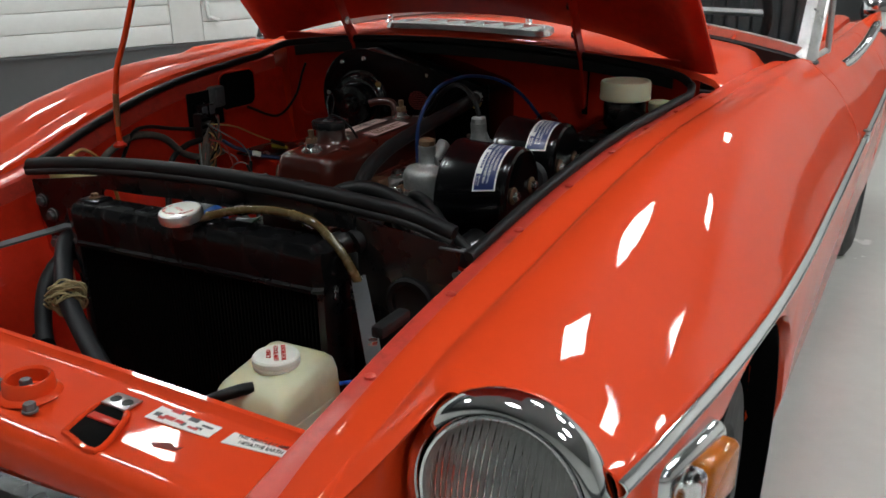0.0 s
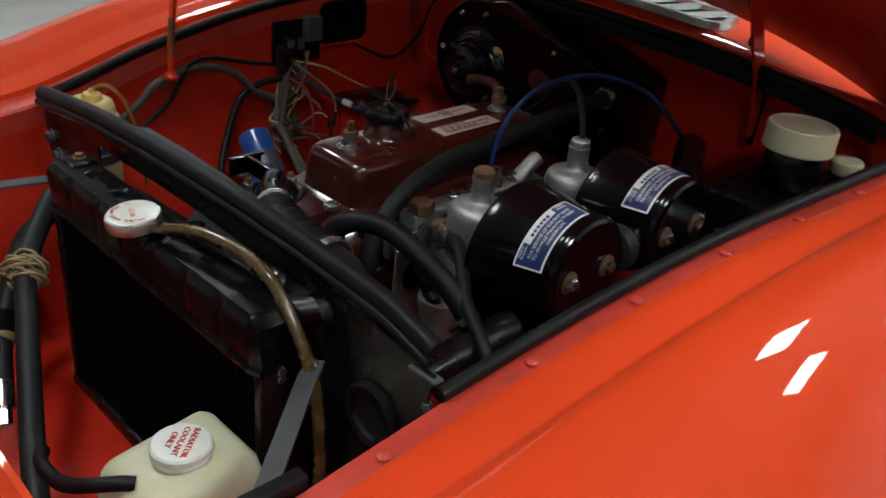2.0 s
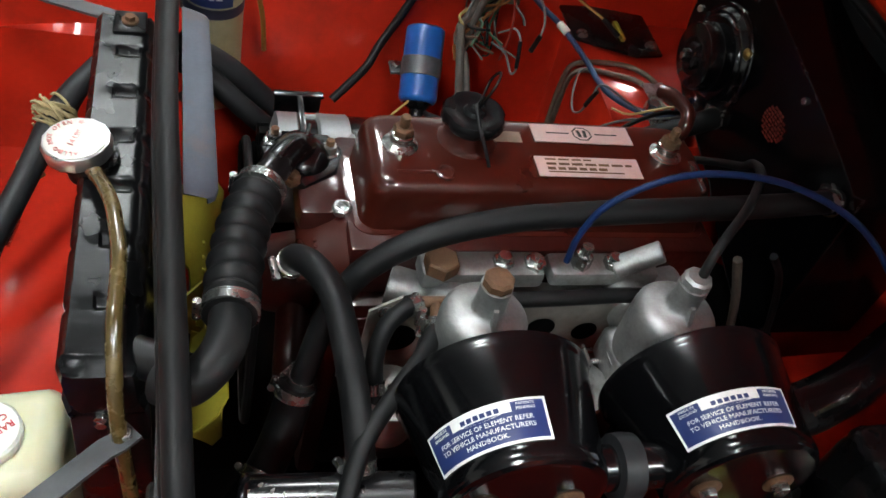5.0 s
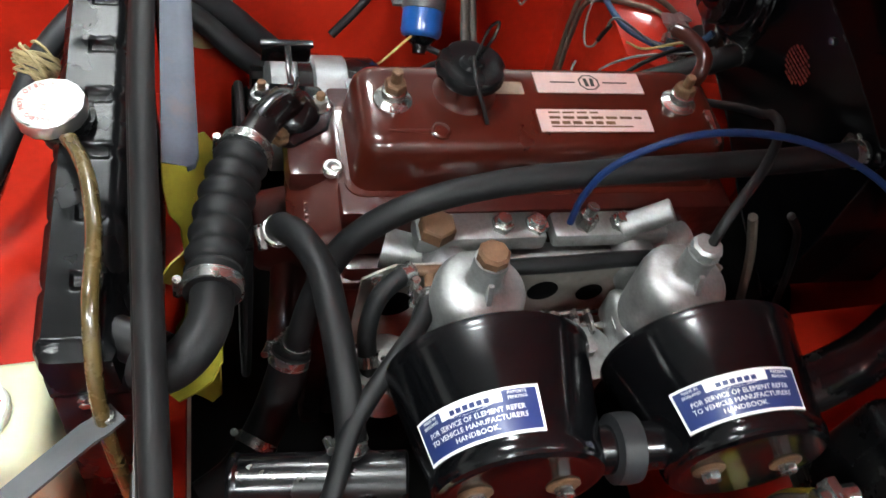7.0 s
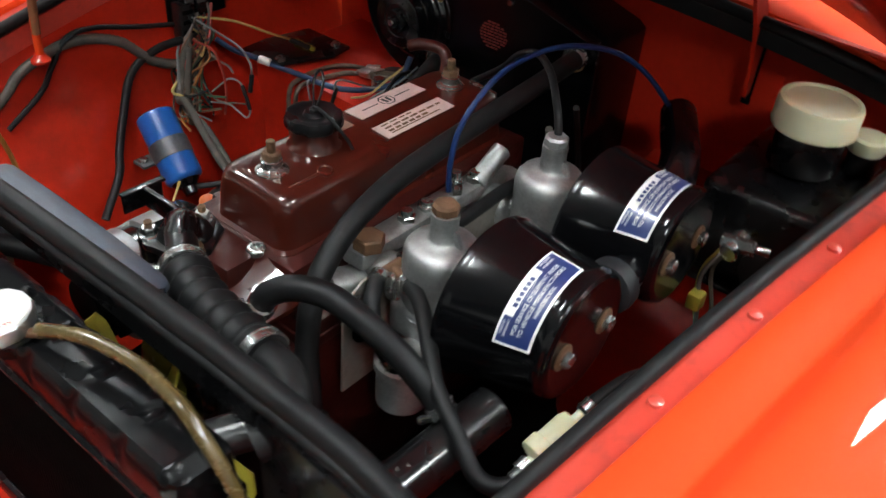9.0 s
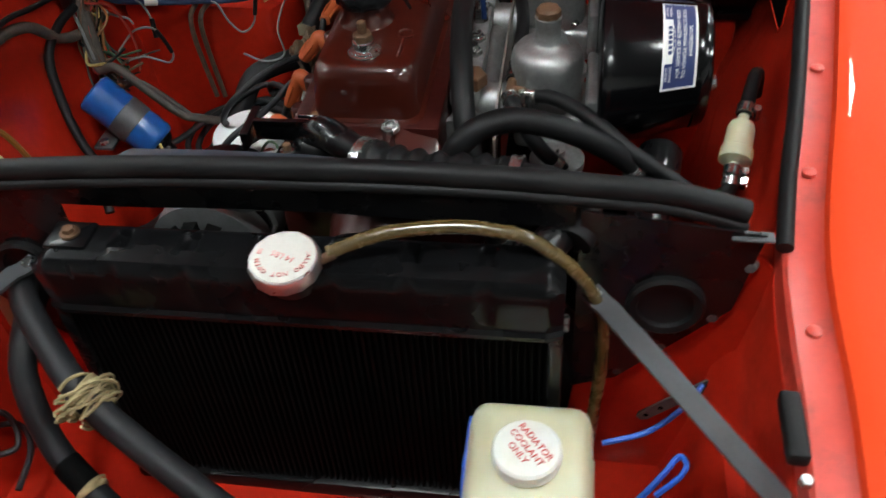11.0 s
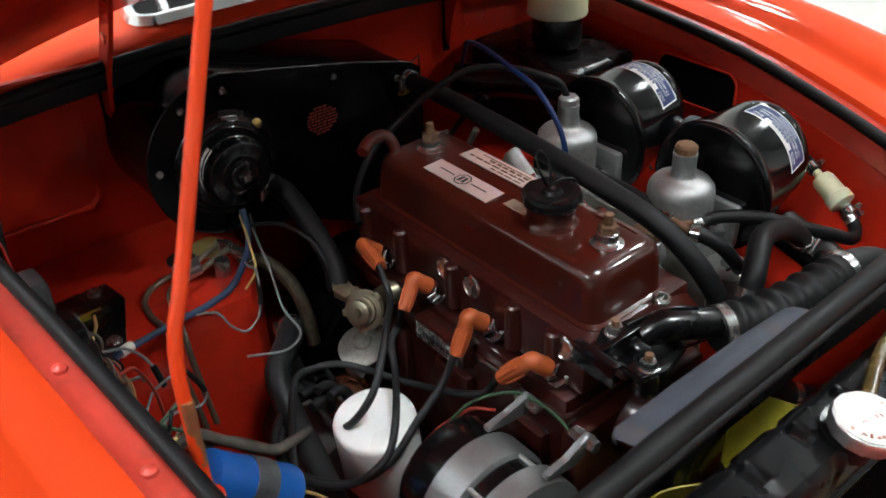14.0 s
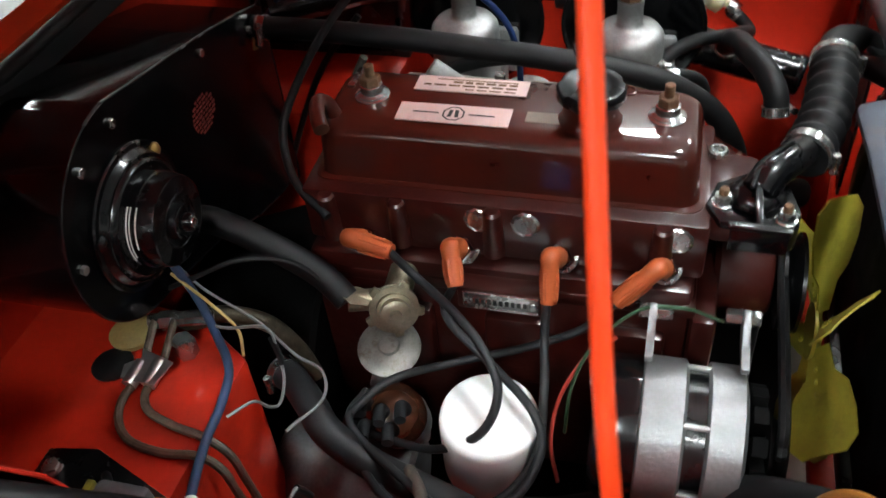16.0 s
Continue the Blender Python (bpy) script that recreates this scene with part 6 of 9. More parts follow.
plate = part("number_plate", bm, MAROON_DIRTY, eng)
bm = bmesh.new()
box(bm, (-0.1295, 0.420, 0.655), (-0.128, 0.503, 0.680), 0.0006)
for z in (0.6555, 0.6775):
    box(bm, (-0.1302, 0.4205, z), (-0.1294, 0.5025, z + 0.002), 0.0003)
part("engine_tag", bm, ZINC, plate, "stamped steel engine tag")
for y in (0.4255, 0.4975):
    bolt(eng, (-0.1295, y, 0.6675), (-1, 0, 0), 0.004, 0.003)
for k in range(9):
    bm = bmesh.new()
    box(bm, (-0.1302, 0.4325 + 0.0066 * k, 0.6640), (-0.1294, 0.4365 + 0.0066 * k, 0.6710))
    part("stamped_bar", bm, BLACK_INK, eng)
# Front plate, timing cover and gearbox bell.
bm = bmesh.new()
box(bm, (-0.115, 0.235, 0.34), (0.115, 0.262, 0.66), 0.008)
part("timing_cover", bm, MAROON_DIRTY, eng)
bm = bmesh.new()
rod(bm, (0, 0.69, 0.45), (0, 0.90, 0.45), 0.19, 0.12, n=28, bevel=0.006)
part("bellhousing", bm, BLACK_MATT, eng, "dark oily gearbox bellhousing")
# Water pump at the nose and the thermostat housing.
bm = bmesh.new()
rod(bm, (0.0, 0.175, 0.625), (0.0, 0.24, 0.625), 0.045, 0.055, n=20, bevel=0.006)
tube(bm, [(0.02, 0.215, 0.62), (0.08, 0.21, 0.60), (0.125, 0.205, 0.60), (0.155, 0.205, 0.612)], 0.020, n=14)
part("water_pump", bm, MAROON_DIRTY, eng, "grimy water pump")
bm = bmesh.new()
box(bm, (-0.075, 0.205, 0.735), (0.040, 0.262, 0.770), 0.012)
part("head_front", bm, MAROON_DIRTY, eng)

th = thing("thermostat_housing", "glossy black thermostat housing with a T-shaped bracket and cast elbow", "thermostat housing", (-0.055, 0.22, 0.768))
bm = bmesh.new()
slab(bm, [(-0.088, 0.180, 0.764), (-0.058, 0.170, 0.764), (-0.010, 0.182, 0.764), (0.004, 0.215, 0.764), (-0.020, 0.252, 0.764), (-0.056, 0.262, 0.764), (-0.082, 0.248, 0.764)], (0, 0, 0.010), 0.003)
part("flange", bm, BLACK_GLOSS, th, "black cast flange")
bm = bmesh.new()
lathe(bm, (-0.040, 0.214, 0.772), (0.3, -0.1, 1), [(0.031, -0.004), (0.031, 0.002), (0.027, 0.010), (0.017, 0.018), (0, 0.020)], 26)
part("dome", bm, BLACK_GLOSS, th)
bm = bmesh.new()
tube(bm, [(-0.046, 0.213, 0.786), (-0.030, 0.203, 0.797), (-0.010, 0.188, 0.798), (0.006, 0.178, 0.796), (0.022, 0.168, 0.795)], (0.0185, 0.0165), n=18)
part("elbow", bm, BLACK_GLOSS, th, "black cast elbow")
bm = bmesh.new()
tube(bm, [(-0.062, 0.222, 0.804), (-0.040, 0.216, 0.8075), (-0.018, 0.199, 0.8165), (0.002, 0.184, 0.8145)], 0.0022, n=8)
part("casting_seam", bm, BLACK_GLOSS, th)
for at in ((-0.069, 0.186, 0.772), (-0.052, 0.246, 0.772)):
    bm = bmesh.new()
    lathe(bm, at, (0, 0, 1), [(0.0135, -0.03), (0.0135, -0.002), (0.0110, 0.0)], 18)
    part("stud_boss", bm, BLACK_GLOSS, th)
    bolt(th, at, (0, 0, 1), 0.0090, 0.009, 0.0115, ZINC)
    bm = bmesh.new()
    rod(bm, Vector(at) + Vector((0, 0, 0.012)), Vector(at) + Vector((0, 0, 0.020)), 0.0048, n=10, bevel=0.001)
    part("stud_end", bm, RUST, th)
# T-shaped bracket that reaches over the alternator.
bm = bmesh.new()
box(bm, (-0.122, 0.186, 0.799), (-0.112, 0.243, 0.803), 0.0012)
box(bm, (-0.122, 0.188, 0.774), (-0.118, 0.241, 0.800), 0.0012)
part("bracket_head", bm, BLACK_GLOSS, th, "black bracket head")
bm = bmesh.new()
box(bm, (-0.114, 0.2115, 0.799), (-0.048, 0.2185, 0.803), 0.0012)
box(bm, (-0.114, 0.2135, 0.776), (-0.048, 0.2165, 0.800), 0.0008)
part("bracket_web", bm, BLACK_GLOSS, th, "black bracket web")
bm = bmesh.new()
lathe(bm, (-0.006, 0.201, 0.772), (0.25, 0.1, 1), [(0.010, 0), (0.010, 0.006), (0.007, 0.008), (0.0065, 0.014)], 6)
part("sender", bm, RUST, th, "brown temperature sender")
bm = bmesh.new()
lathe(bm, (0.002, 0.240, 0.755), (0, 0, 1), [(0.016, 0), (0.013, 0.008), (0.012, 0.012), (0.009, 0.013), (0.006, 0.010), (0, 0.010)], 18)
part("cast_boss", bm, ALLOY, th, "bare cast boss")

# Corrugated top hose.
top = thing("top_hose", "black corrugated radiator top hose with steel clamps", "hose", (0.1, 0.15, 0.78))
bm = bmesh.new()
tube(bm, [(0.008, 0.179, 0.785), (0.052, 0.162, 0.787), (0.098, 0.151, 0.789), (0.148, 0.144, 0.793), (0.188, 0.140, 0.796)], 0.0270, n=20, per=24,
     ribs=lambda t: 0.82 + 0.20 * (0.5 + 0.5 * math.cos(t * 2 * math.pi * 8.0)) if 0.10 < t < 0.86 else 0.92)
part("bellows", bm, RUBBER, top)
bm = bmesh.new()
tube(bm, [(0.178, 0.141, 0.796), (0.213, 0.137, 0.796), (0.238, 0.123, 0.790), (0.250, 0.102, 0.780), (0.240, 0.080, 0.772)], 0.0190, n=18, per=8)
part("elbow", bm, RUBBER, top)
clamp(None, (0.016, 0.1755, 0.786), (1, -0.45, 0.05), 0.0258, top)
clamp(None, (0.180, 0.141, 0.7955), (1, -0.12, 0), 0.0258, top)

# Fan, pulleys and belt.
fan = thing("cooling_fan", "yellow painted metal radiator fan", "fan", (0, 0.13, 0.625))
FC = Vector((0, 0.108, 0.545))
bm = bmesh.new()
lathe(bm, FC + Vector((0, 0.01, 0)), (0, -1, 0), [(0.035, 0), (0.035, 0.004), (0.016, 0.006), (0.014, 0.014), (0.0, 0.016)], 20)
part("hub", bm, FAN_YELLOW, fan)
for k in range(6):
    a = radians(k * 60 + 65)
    bm = bmesh.new()
    rows = []
    for t, (r, wd) in enumerate(((0.025, 0.014), (0.062, 0.016), (0.080, 0.027), (0.115, 0.030), (0.150, 0.030), (0.166, 0.019))):
        e, f = Vector((math.cos(a), 0, math.sin(a))), Vector((-math.sin(a), 0, math.cos(a)))
        tw = 0.45 + 0.50 * min(1, r / 0.1)
        rows.append([FC + e * r + f * (wd * q) + Vector((0, wd * q * tw + 0.003 * (1 - q * q), 0)) for q in (-1, -0.5, 0, 0.5, 1)])
    grid(bm, rows)
    thicken(bm, 0.0022)
    part("blade", bm, FAN_YELLOW, fan, "dull yellow fan blade")
    for r in (0.055, 0.072, 0.090):
        bm = bmesh.new()
        e = Vector((math.cos(a), 0, math.sin(a)))
        lathe(bm, FC + e * r + Vector((0, 0.003, 0)), (0, 1, 0), [(0.004, 0), (0.003, 0.003), (0, 0.004)], 8)
        part("rivet", bm, FAN_YELLOW, fan)
bm = bmesh.new()
lathe(bm, (0, 0.142, 0.622), (0, 1, 0), [(0.050, 0), (0.058, 0.002), (0.058, 0.006), (0.047, 0.014), (0.058, 0.022), (0.058, 0.026), (0.045, 0.03)], 32)
solo("pump_pulley", bm, BLACK_GLOSS, "black pressed water pump pulley", "pulley")

# Alternator.
ALT = Vector((-0.212, -0.002, 0.598))
alt = thing("alternator", "alternator with a grey alloy body and black end cover", "alternator", (-0.195, 0.28, 0.54))
AR = 0.076
bm = bmesh.new()
lathe(bm, ALT + Vector((0, 0.203, 0)), (0, 1, 0), [(0.030, 0), (0.060, 0.001), (AR, 0.006), (AR, 0.037), (AR - 0.004, 0.040)], 40)
part("front_body", bm, ALLOY_CAST, alt, "sand-cast grey alloy front half")
bm = bmesh.new()
lathe(bm, ALT + Vector((0, 0.238, 0)), (0, 1, 0), [(AR - 0.006, 0), (AR - 0.006, 0.026)], 40)
part("stator", bm, BLACK_GLOSS, alt, "black laminated band")
bm = bmesh.new()
lathe(bm, ALT + Vector((0, 0.262, 0)), (0, 1, 0), [(AR - 0.004, 0), (AR, 0.003), (AR, 0.042), (AR - 0.004, 0.045)], 40)
part("rear_body", bm, ALLOY_CAST, alt, "grey alloy rear half")
bm = bmesh.new()
lathe(bm, ALT + Vector((0, 0.306, 0)), (0, 1, 0), [(AR - 0.002, 0), (AR - 0.002, 0.036), (AR - 0.008, 0.044), (0, 0.046)], 40)
part("end_cover", bm, BLACK_GLOSS, alt, "glossy black plastic end cover")
for a in range(0, 360, 60):
    e = Vector((math.cos(radians(a)), 0, math.sin(radians(a))))
    bm = bmesh.new()
    rod(bm, ALT + e * (AR - 0.004) + Vector((0, 0.234, 0)), ALT + e * (AR - 0.004) + Vector((0, 0.268, 0)), 0.0032, n=8)
    part("through_bolt", bm, ALLOY, alt)
for k in range(12):
    a = radians(k * 30 + 8)
    e, f = Vector((math.cos(a), 0, math.sin(a))), Vector((-math.sin(a), 0, math.cos(a)))
    bm = bmesh.new()
    slab(bm, [ALT + e * r + f * q + Vector((0, 0.186, 0)) for r, q in ((0.028, -0.006), (0.060, -0.009), (0.060, 0.009), (0.028, 0.006))], (0, 0.014, 0))
    part("fan_vane", bm, BLACK_MATT, alt)
bm = bmesh.new()
lathe(bm, ALT + Vector((0, 0.162, 0)), (0, 1, 0), [(0.030, 0), (0.036, 0.001), (0.027, 0.010), (0.036, 0.019), (0.030, 0.022), (0.030, 0.04)], 28)
part("pulley", bm, BLACK_MATT, alt)
for y0, y1, tip, way in ((0.206, 0.214, Vector((-0.128, 0, 0.690)), 1), (0.297, 0.305, Vector((-0.128, 0, 0.684)), -1)):
    bm = bmesh.new()
    slab(bm, [Vector((-0.190, y0, 0.676)), Vector((-0.150, y0, 0.668)), Vector((tip.x + 0.002, y0, tip.z - 0.016)), Vector((tip.x + 0.012, y0, tip.z)), Vector((tip.x, y0, tip.z + 0.012)), Vector((tip.x - 0.014, y0, tip.z + 0.004)), Vector((-0.160, y0, 0.684)), Vector((-0.190, y0, 0.684))], (0, y1 - y0, 0), 0.002)
    part("lug", bm, ALLOY_CAST, alt, "cast alloy mounting lug")
    bolt(alt, (tip.x, y1 if way > 0 else y0, tip.z), (0, way, 0), 0.0085, 0.016)
    bolt(alt, (tip.x, y0 if way > 0 else y1, tip.z), (0, -way, 0), 0.0085, 0.010)
# Belt round the three pulleys.
bm = bmesh.new()
loop = [(0.05, 0.66), (0.0, 0.672), (-0.04, 0.66), (-0.20, 0.645), (-0.228, 0.625), (-0.222, 0.597), (-0.09, 0.42), (0.0, 0.37), (0.06, 0.40), (0.06, 0.62), (0.05, 0.66)]
tube(bm, [(x, 0.168, z) for x, z in loop], 0.0062, n=8, per=6)
solo("fan_belt", bm, RUBBER, "black rubber fan belt round the pulleys", "belt")

# Oil filter.
of = thing("oil_filter", "white spin-on oil filter canister", "oil filter", (-0.245, 0.46, 0.50))
bm = bmesh.new()
ax = Vector((-0.10, -0.04, 1)).normalized()
o = Vector((-0.224, 0.468, 0.516))
lathe(bm, o, ax, [(0.050, 0), (0.0525, 0.004), (0.0525, 0.092), (0.0518, 0.097), (0.0495, 0.1005), (0.046, 0.1018), (0.042, 0.1022), (0.030, 0.1040), (0.012, 0.1050), (0, 0.1052)], 44)
part("canister", bm, WHITE_PAINT, of, "glossy white canister")
bm = bmesh.new()
lathe(bm, o - ax * 0.02, ax, [(0.040, 0), (0.046, 0.004), (0.046, 0.020)], 30)
part("filter_head", bm, ALLOY, of)

# Sloping casting at the front corner of the head, with worn raised lettering and a plated plug.
bm = bmesh.new()
slab(bm, [(0.020, 0.205, 0.735), (0.090, 0.205, 0.715), (0.095, 0.262, 0.718), (0.085, 0.268, 0.758), (0.030, 0.262, 0.768)], (0, 0, 0.006), 0.002)
cast = part("front_casting", bm, MAROON, eng)
rng = random.Random(12)
for r in range(3):
    for k in range(5):
        x, y = 0.052 + 0.007 * k, 0.222 + 0.0105 * r
        bm = bmesh.new()
        z = 0.7405 - 0.24 * (x - 0.05) + 0.28 * (y - 0.222)
        box(bm, (x, y, z - 0.004), (x + 0.0045, y + rng.uniform(0.005, 0.008), z + 0.004), 0.001)
        part("cast_bar", bm, MAROON, cast)
bm = bmesh.new()
lathe(bm, (0.034, 0.252, 0.768), (0, -0.1, 1), [(0.011, 0), (0.011, 0.006), (0.009, 0.008), (0.006, 0.008), (0.005, 0.004), (0, 0.004)], 18)
part("plug", bm, ZINC, eng, "bright plated plug")

# ---- intake side: manifold, carburettors, air filters ----
man = thing("intake_manifold", "dull cast aluminium intake manifold with steel studs and nuts", "manifold", (0.11, 0.46, 0.72))
bm = bmesh.new()
box(bm, (0.092, 0.325, 0.748), (0.128, 0.462, 0.772), 0.006)
box(bm, (0.092, 0.470, 0.748), (0.126, 0.600, 0.770), 0.006)
part("flange_bar", bm, ALLOY, man)
for y in (0.36, 0.565):
    bm = bmesh.new()
    tube(bm, [(0.095, y, 0.735), (0.130, y, 0.735), (0.175, y, 0.735)], 0.026, n=16)
    part("port_runner", bm, ALLOY, man)
bm = bmesh.new()
tube(bm, [(0.10, 0.30, 0.725), (0.125, 0.38, 0.722), (0.125, 0.47, 0.722), (0.125, 0.56, 0.722), (0.10, 0.64, 0.725)], 0.022, n=14)
part("balance_pipe", bm, ALLOY, man)
bm = bmesh.new()
rod(bm, (0.118, 0.345, 0.770), (0.118, 0.345, 0.788), 0.019, n=6, bevel=0.002)
part("banjo_nut", bm, RUST, man, "brown rusty hexagon nut")
for y, r, h in ((0.415, 0.012, 0.016), (0.452, 0.013, 0.012), (0.505, 0.011, 0.030), (0.545, 0.012, 0.014)):
    bm = bmesh.new()
    hexa(bm, (0.112, y, 0.770), (0.112, y, 0.770 + h * 0.6), r)
    rod(bm, (0.112, y, 0.770 + h * 0.6), (0.112, y, 0.770 + h), r * 0.6, n=10)
    part("stud_nut", bm, ZINC, man)
bm = bmesh.new()
rod(bm, (0.115, 0.545, 0.768), (0.118, 0.592, 0.800), 0.013, n=14, bevel=0.002)
part("vacuum_stub", bm, ALLOY, man)
# Stained heat shield under the carburettors.
shield = thing("heat_shield", "stained grey-brown heat shield plate between manifold and carburettors", "heat shield", (0.15, 0.45, 0.62))
bm = bmesh.new()
SH = mat("stained_tin_plate", (0.30, 0.28, 0.25), 0.45, metal=0.5, vary=0.25, scale=12, bump=0.15, bump_scale=80, dirt=(0.16, 0.09, 0.045), dirt_amount=0.8, dirt_scale=9)
slab(bm, [(0.150, 0.268, 0.62), (0.150, 0.270, 0.745), (0.150, 0.300, 0.766), (0.150, 0.630, 0.768), (0.150, 0.665, 0.74), (0.150, 0.665, 0.62)], (0.003, 0, 0))
part("plate", bm, SH, shield)
for y, z, r in ((0.305, 0.700, 0.022), (0.465, 0.712, 0.017), (0.520, 0.705, 0.015)):
    bm = bmesh.new()
    lathe(bm, (0.1535, y, z), (1, 0, 0), [(r, 0), (r, 0.0006), (r * 0.96, 0.001), (0, 0.001)], 22)
    part("round_hole", bm, BLACK_MATT, shield, "dark round opening")
for y, z in ((0.288, 0.745), (0.64, 0.745)):
    bolt(shield, (0.153, y, z), (1, 0, 0), 0.007, 0.004, 0.009)


def carburettor(yc, cap_mat, label):
    c = thing("carburettor", label, "carburettor", (0.208, yc, 0.68), group="carburettors")
    bm = bmesh.new()
    lathe(bm, (0.208, yc, 0.717), (0, 0, 1), [(0.040, 0), (0.0460, 0.002), (0.0460, 0.008), (0.0430, 0.010), (0.0435, 0.076), (0.0420, 0.085), (0.037, 0.0915), (0.027, 0.0950), (0.0185, 0.0970), (0.0158, 0.1005), (0.0150, 0.122), (0.0156, 0.124), (0.0156, 0.131)], 36)
    part("dashpot", bm, ALLOY, c, "dull cast aluminium dashpot", sharp=45)
    bm = bmesh.new()
    lathe(bm, (0.208, yc, 0.848), (0, 0, 1), [(0.0125, 0), (0.0148, 0.001), (0.0148, 0.009), (0.012, 0.012), (0.005, 0.0125), (0, 0.0125)], 8)
    part("damper_cap", bm, cap_mat, c)
    bm = bmesh.new()
    slab(bm, [(0.221, yc - 0.0025, 0.811), (0.236, yc - 0.0025, 0.808), (0.232, yc - 0.0025, 0.816), (0.226, yc - 0.0025, 0.830), (0.221, yc - 0.0025, 0.832)], (0, 0.005, 0))
    part("web", bm, ALLOY, c)
    bm = bmesh.new()
    box(bm, (0.170, yc - 0.045, 0.690), (0.262, yc + 0.045, 0.737), 0.010, seg=3)
    part("body", bm, ALLOY, c)
    bm = bmesh.new()
    box(bm, (0.256, yc - 0.058, 0.705), (0.270, yc + 0.058, 0.770), 0.006)
    part("filter_flange", bm, ALLOY, c)
    bm = bmesh.new()
    lathe(bm, (0.225, yc - 0.075, 0.64), (0, 0, 1), [(0.026, 0), (0.030, 0.004), (0.030, 0.050), (0.033, 0.052), (0.033, 0.062), (0.010, 0.066), (0.010, 0.075)], 24)
    part("float_chamber", bm, ALLOY, c, "cast float chamber")
    for s in (-1, 1):
        bolt(c, (0.208 + 0.03, yc + s * 0.036, 0.745), (0, 0, 1), 0.006, 0.004)
    return c


carburettor(0.365, RUST, "cast aluminium carburettor with a brown damper cap")
carburettor(0.569, ALLOY, "cast aluminium carburettor with a dull damper cap")
# Throttle spindle linkage between them.
link = thing("throttle_linkage", "steel throttle rods and levers between the carburettors", "linkage", (0.20, 0.47, 0.70))
bm = bmesh.new()
rod(bm, (0.195, 0.41, 0.705), (0.195, 0.525, 0.705), 0.004, n=8)
rod(bm, (0.170, 0.40, 0.690), (0.170, 0.53, 0.690), 0.0035, n=8)
part("spindle", bm, ZINC, link)
for y in (0.435, 0.455, 0.49, 0.505):
    bm = bmesh.new()
    box(bm, (0.180, y, 0.684), (0.208, y + 0.004, 0.718), 0.001)
    part("lever", bm, ZINC, link)
bm = bmesh.new()
tube(bm, [Vector((0.215 + 0.006 * math.cos(a), 0.44 + 0.0012 * k, 0.71 + 0.006 * math.sin(a))) for k, a in enumerate(np.linspace(0, 25, 40))], 0.0009, n=5, per=2)
part("return_spring", bm, ZINC, link)

FX0, FX1 = 0.279, 0.391


def filter_ring(x):
    """Height of the axis and radius of the tapered can at x."""
    k = (x - FX0) / (FX1 - FX0)
    return 0.780 + 0.015 * k, 0.0895 - 0.0205 * k


